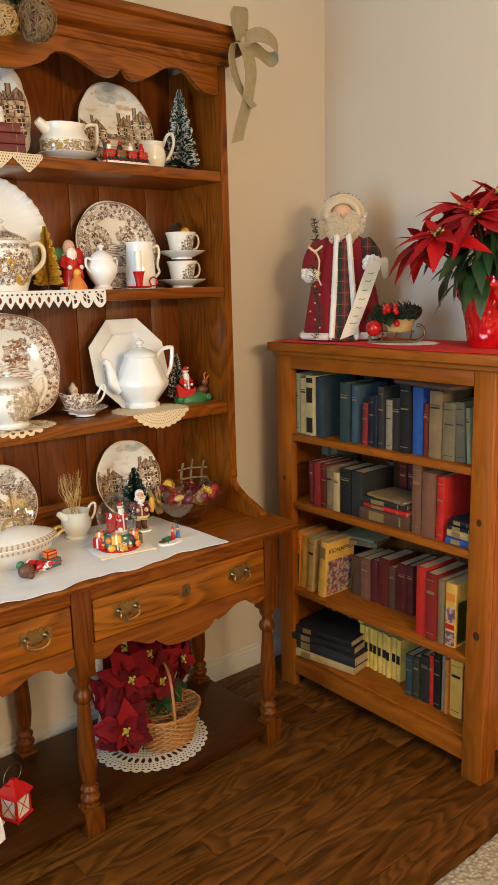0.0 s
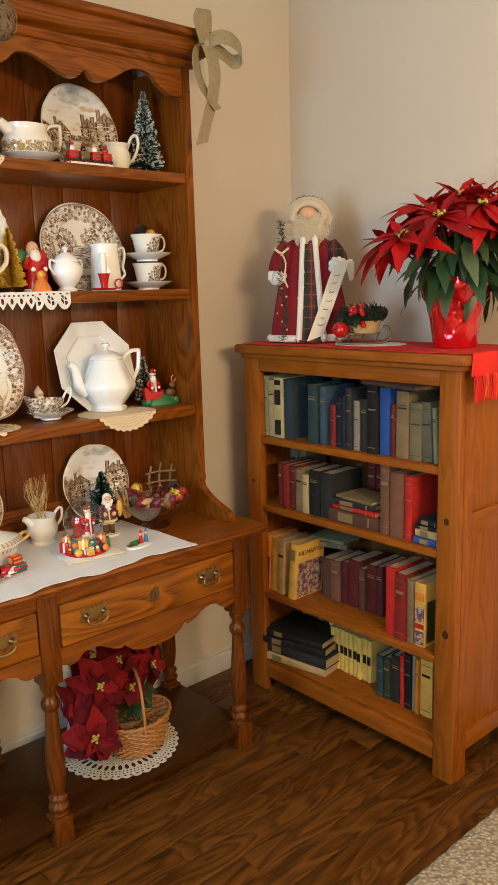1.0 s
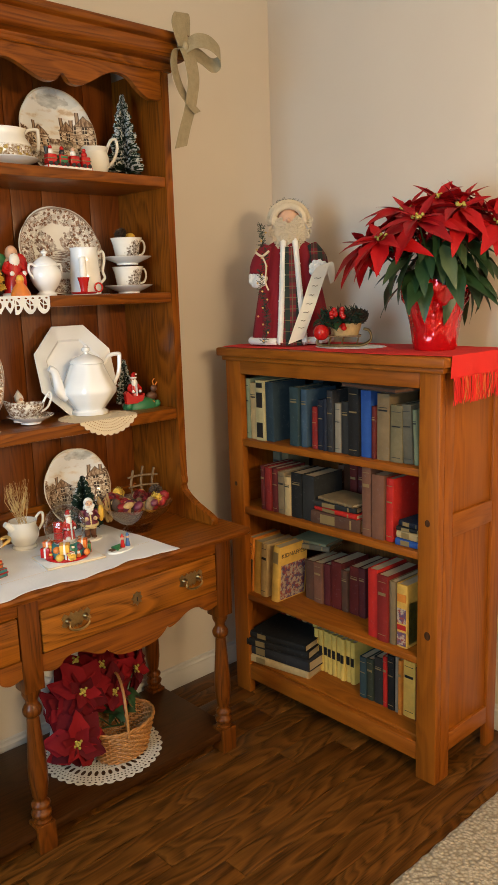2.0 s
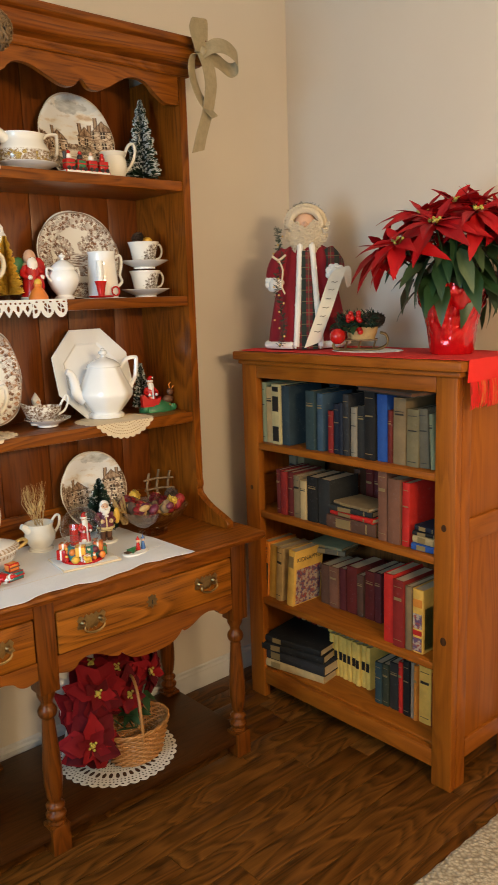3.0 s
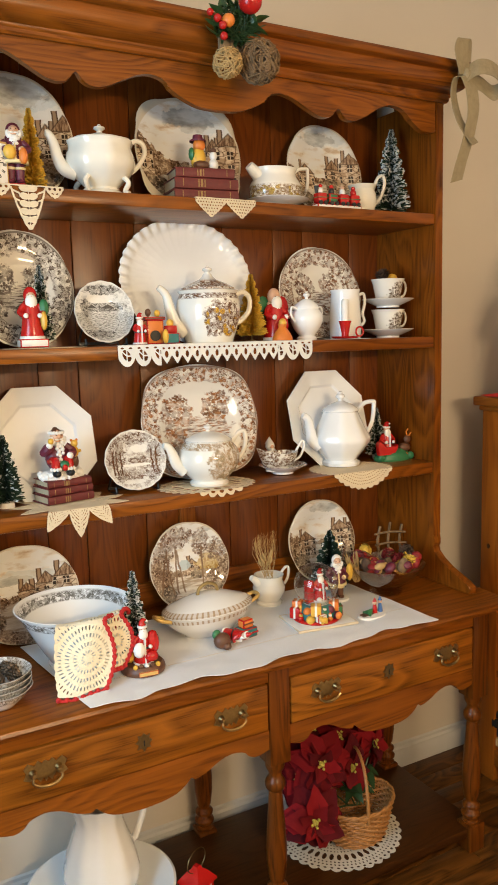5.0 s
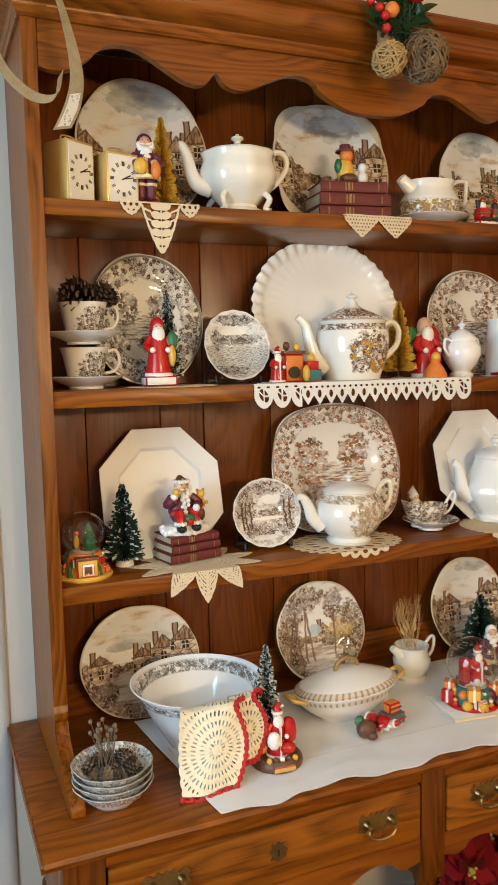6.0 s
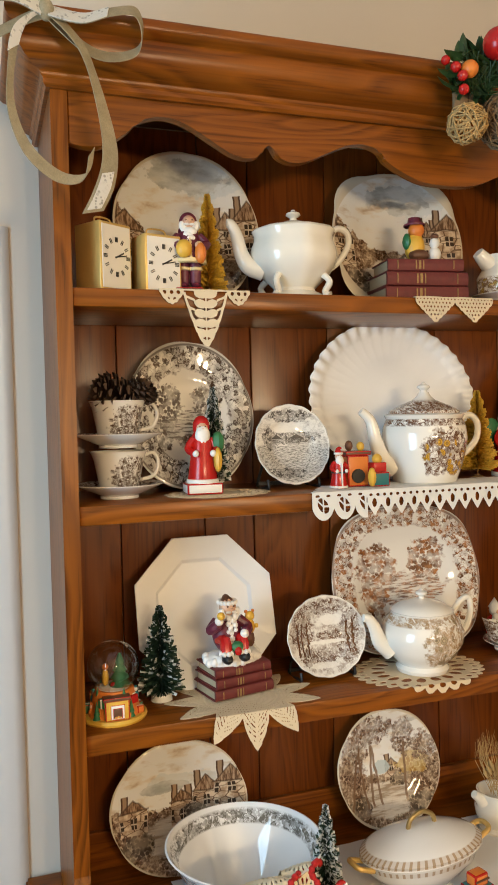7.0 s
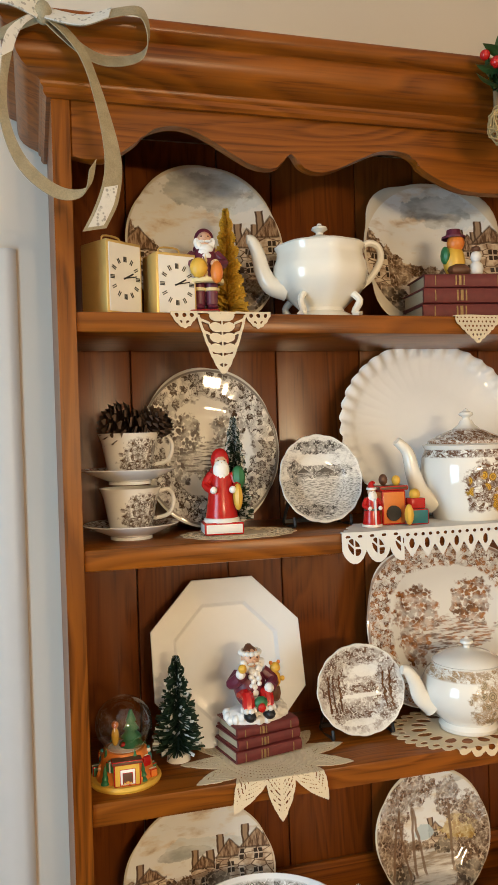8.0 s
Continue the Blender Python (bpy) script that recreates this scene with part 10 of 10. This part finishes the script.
for s in (0, 1):
    tube(bm, [(1.15 * (0.101 + 0.003 * math.cos(k * 0.9 + s * 3.14)) * math.cos(2 * math.pi * k / 72), 0.9 * (0.101 + 0.003 * math.cos(k * 0.9 + s * 3.14)) * math.sin(2 * math.pi * k / 72), 0.113 + 0.003 * math.sin(k * 0.9 + s * 3.14)) for k in range(72)], 0.0042, 6, closed=True)
part("rim", bm, wicker, bx)
bm = fresh()
tube(bm, smooth_line([(-0.050, -0.084, 0.09), (-0.050, -0.080, 0.17), (-0.030, -0.05, 0.235), (0, 0, 0.26), (0.030, 0.05, 0.235), (0.050, 0.080, 0.17), (0.050, 0.084, 0.09)], 6), 0.0046, 8)
part("carrier", bm, wicker, bx)
# silk poinsettias leaning out of the basket
hd = [((0.114, 0.028, 0.226), (0.30, -1.0, 0.30)), ((-0.108, -0.022, 0.253), (-0.2, -1.0, 0.35)), ((-0.168, -0.078, 0.130), (-0.3, -1.0, 0.25)), ((-0.150, 0.020, 0.205), (-0.9, -0.7, 0.3)), ((0.010, 0.060, 0.265), (0.0, -0.8, 0.6)), ((-0.070, 0.075, 0.300), (-0.1, -0.6, 0.8)), ((0.010, -0.004, 0.200), (0.1, -1.0, 0.1))]
lvs = [((rnd.uniform(-0.06, 0.09), rnd.uniform(0.0, 0.04), rnd.uniform(0.12, 0.19)), rnd.uniform(180, 360), rnd.uniform(-20, 15)) for k in range(9)]
poinsettia(pose(1.205, 1.762, LT + 0.0016), hd, 0, bract_dark, (leaf_mat, leaf_mat), "dark red silk poinsettias filling a wicker basket", (0.02, 0, 0.08), scale=0.92, seed=6, leaf_at=lvs, name="silk_poinsettia", leaf_scale=0.7, wide=1.6)
# white bow behind the flowers
wb = thing("white_bow", pose(1.225, 1.875, LT + 0.275, 0, 0, 6), "big stiff white fabric bow standing behind the flowers", "bow")
for sgn, k in ((-1, 0), (1, 1), (-1, 2), (1, 3)):
    bm = fresh()
    h = 0.11 if k < 2 else -0.10
    strip(bm, smooth_line([(0, 0, 0), (sgn * 0.07, -0.01, h * 0.7), (sgn * 0.16, 0.0, h), (sgn * 0.19, 0.02, h * 0.5), (sgn * 0.10, 0.02, 0.01), (0, 0.01, 0)], 6), (0.008, 0.022, 0.036 if k < 2 else 0.05), 0.0008)
    part("loop", bm, linen, wb)
bm = fresh()
strip(bm, smooth_line([(0, 0.01, 0), (-0.10, 0.012, -0.09), (-0.16, 0.01, -0.2535)], 5), (0.045, 0.006, 0.0), 0.0008)
part("tail", bm, linen, wb)

# red lantern
ln = thing("lantern", pose(0.693, 1.712, LT, 0, 0, 26), "small red metal lantern with frosted panes and a ring", "lantern")
bm = fresh()
box(bm, -0.034, 0.034, -0.034, 0.034, 0, 0.008, 0.002)
part("base", bm, red_gloss, ln)
for sx in (-1, 1):
    for sy in (-1, 1):
        bm = fresh()
        box(bm, sx * 0.027 - 0.003, sx * 0.027 + 0.003, sy * 0.027 - 0.003, sy * 0.027 + 0.003, 0.008, 0.072)
        part("post", bm, red_gloss, ln)
frost = plain("frosted_pane", (0.70, 0.68, 0.66), 0.5)
for a in range(4):
    bm = fresh()
    box(bm, -0.0238, 0.0238, -0.0275, -0.0260, 0.0085, 0.0715)
    pn = part("pane", bm, frost, ln, at=pose(0, 0, 0, 0, 0, 90 * a))
    for s in (-1, 1):
        bm = fresh()
        tube(bm, [(-0.022 * s, -0.0287, 0.011), (0.022 * s, -0.0287, 0.069)], 0.0012, 5)
        part("bar", bm, red_gloss, pn)
bm = fresh()
lathe(bm, [(0, 0.072), (0.052, 0.072), (0.050, 0.078), (0.026, 0.100), (0.014, 0.106), (0.010, 0.114), (0, 0.116)], 4, 0, Matrix.Rotation(radians(45), 4, "Z"))
part("roof", bm, red_gloss, ln)
bm = fresh()
tube(bm, [(0.036 * math.cos(2 * math.pi * k / 24), 0, 0.128 + 0.030 * math.sin(2 * math.pi * k / 24)) for k in range(24)], 0.0014, 5, closed=True)
part("ring", bm, dark_brass, ln)

# pitcher and wash basin on a doily, towel over the rim
lying_doily(0.470, 1.790, LT, 0.205, lace_cream, "ecru crocheted round doily under a wash basin")
bm = fresh()
lathe(bm, [(0, 0.004), (0.085, 0.002), (0.090, 0.0), (0.096, 0.006), (0.130, 0.030), (0.160, 0.062), (0.186, 0.078), (0.190, 0.082), (0.184, 0.085), (0.155, 0.068), (0.125, 0.036), (0.088, 0.014), (0, 0.012)], 64)
solo("wash_basin", bm, china, pose(0.470, 1.808, LT + 0.0018), "wide white ironstone wash basin on a doily", "basin")
rib = lambda a: 1 + 0.018 * math.cos(10 * a)
pot("pitcher", pose(0.478, 1.822, LT + 0.0145, 0, 0, 4), [(0, 0), (0.062, 0.0), (0.066, 0.008), (0.060, 0.014), (0.078, 0.04), (0.094, 0.085), (0.096, 0.115), (0.084, 0.165), (0.066, 0.215), (0.058, 0.245), (0.062, 0.275), (0.074, 0.30), (0.070, 0.30), (0.058, 0.275), (0, 0.05)], china,
    "tall white ironstone pitcher standing in a basin", "pitcher", handle=[(0.060, 0, 0.275), (0.105, 0, 0.30), (0.128, 0, 0.275), (0.122, 0, 0.22), (0.100, 0, 0.165), (0.088, 0, 0.150)], shape=rib, hr=0.009, seg=60)
tw = thing("hand_towel", Matrix(), "white towel with red stripes folded over a basin rim", "towel")
stripe = fabric("red_stripe", (0.42, 0.05, 0.05), 900)
TP = smooth_line([(0.520, 1.700, 0.125), (0.535, 1.655, 0.148), (0.545, 1.625, 0.150), (0.552, 1.610, 0.128), (0.556, 1.604, 0.090), (0.556, 1.600, LT + 0.004)], 7)
bm = fresh()
strip(bm, TP, (0.066, 0.020, 0.012), 0.003)
part("cloth", bm, linen, tw)
for o in (0.42, 0.50, 0.56):
    k = int(o * len(TP))
    bm = fresh()
    off = (TP[k + 1] - TP[k]).normalized().cross(Vector((0.066, 0.020, 0.012))).normalized()
    s = 1 if off.y < 0 else -1
    strip(bm, [q + off * s * 0.0036 for q in (TP[k], TP[k].lerp(TP[k + 1], 0.6 if o > 0.43 else 1.2))], (0.0655, 0.0199, 0.0119), 0.0005)
    part("stripe", bm, stripe, tw)
# ---- floor planks ----
PW = 0.0835
rnd = random.Random(11)
bm = fresh()
box(bm, -0.5, 0.5, -PW / 2 + 0.0006, PW / 2 - 0.0006, -0.0045, 0.0, 0.0012)
plank_mesh = mesh_of("plank", bm, floor_wood)
y = YW - 0.018 - PW / 2
row = 0
while y > 0.55:
    x = XL + 0.02 - rnd.uniform(0, 0.8)
    while x < XW - 0.02:
        ln = rnd.uniform(0.7, 1.5)
        a, b = max(x, XL + 0.02), min(x + ln, XW - 0.018)
        if b - a > 0.05 and b > -0.3:
            part("plank", plank_mesh, floor_wood, floor, at=Matrix.LocRotScale(((a + b) / 2, y, FLOOR), None, (b - a - 0.0012, 1, 1)))
        x += ln
    y -= PW
    row += 1
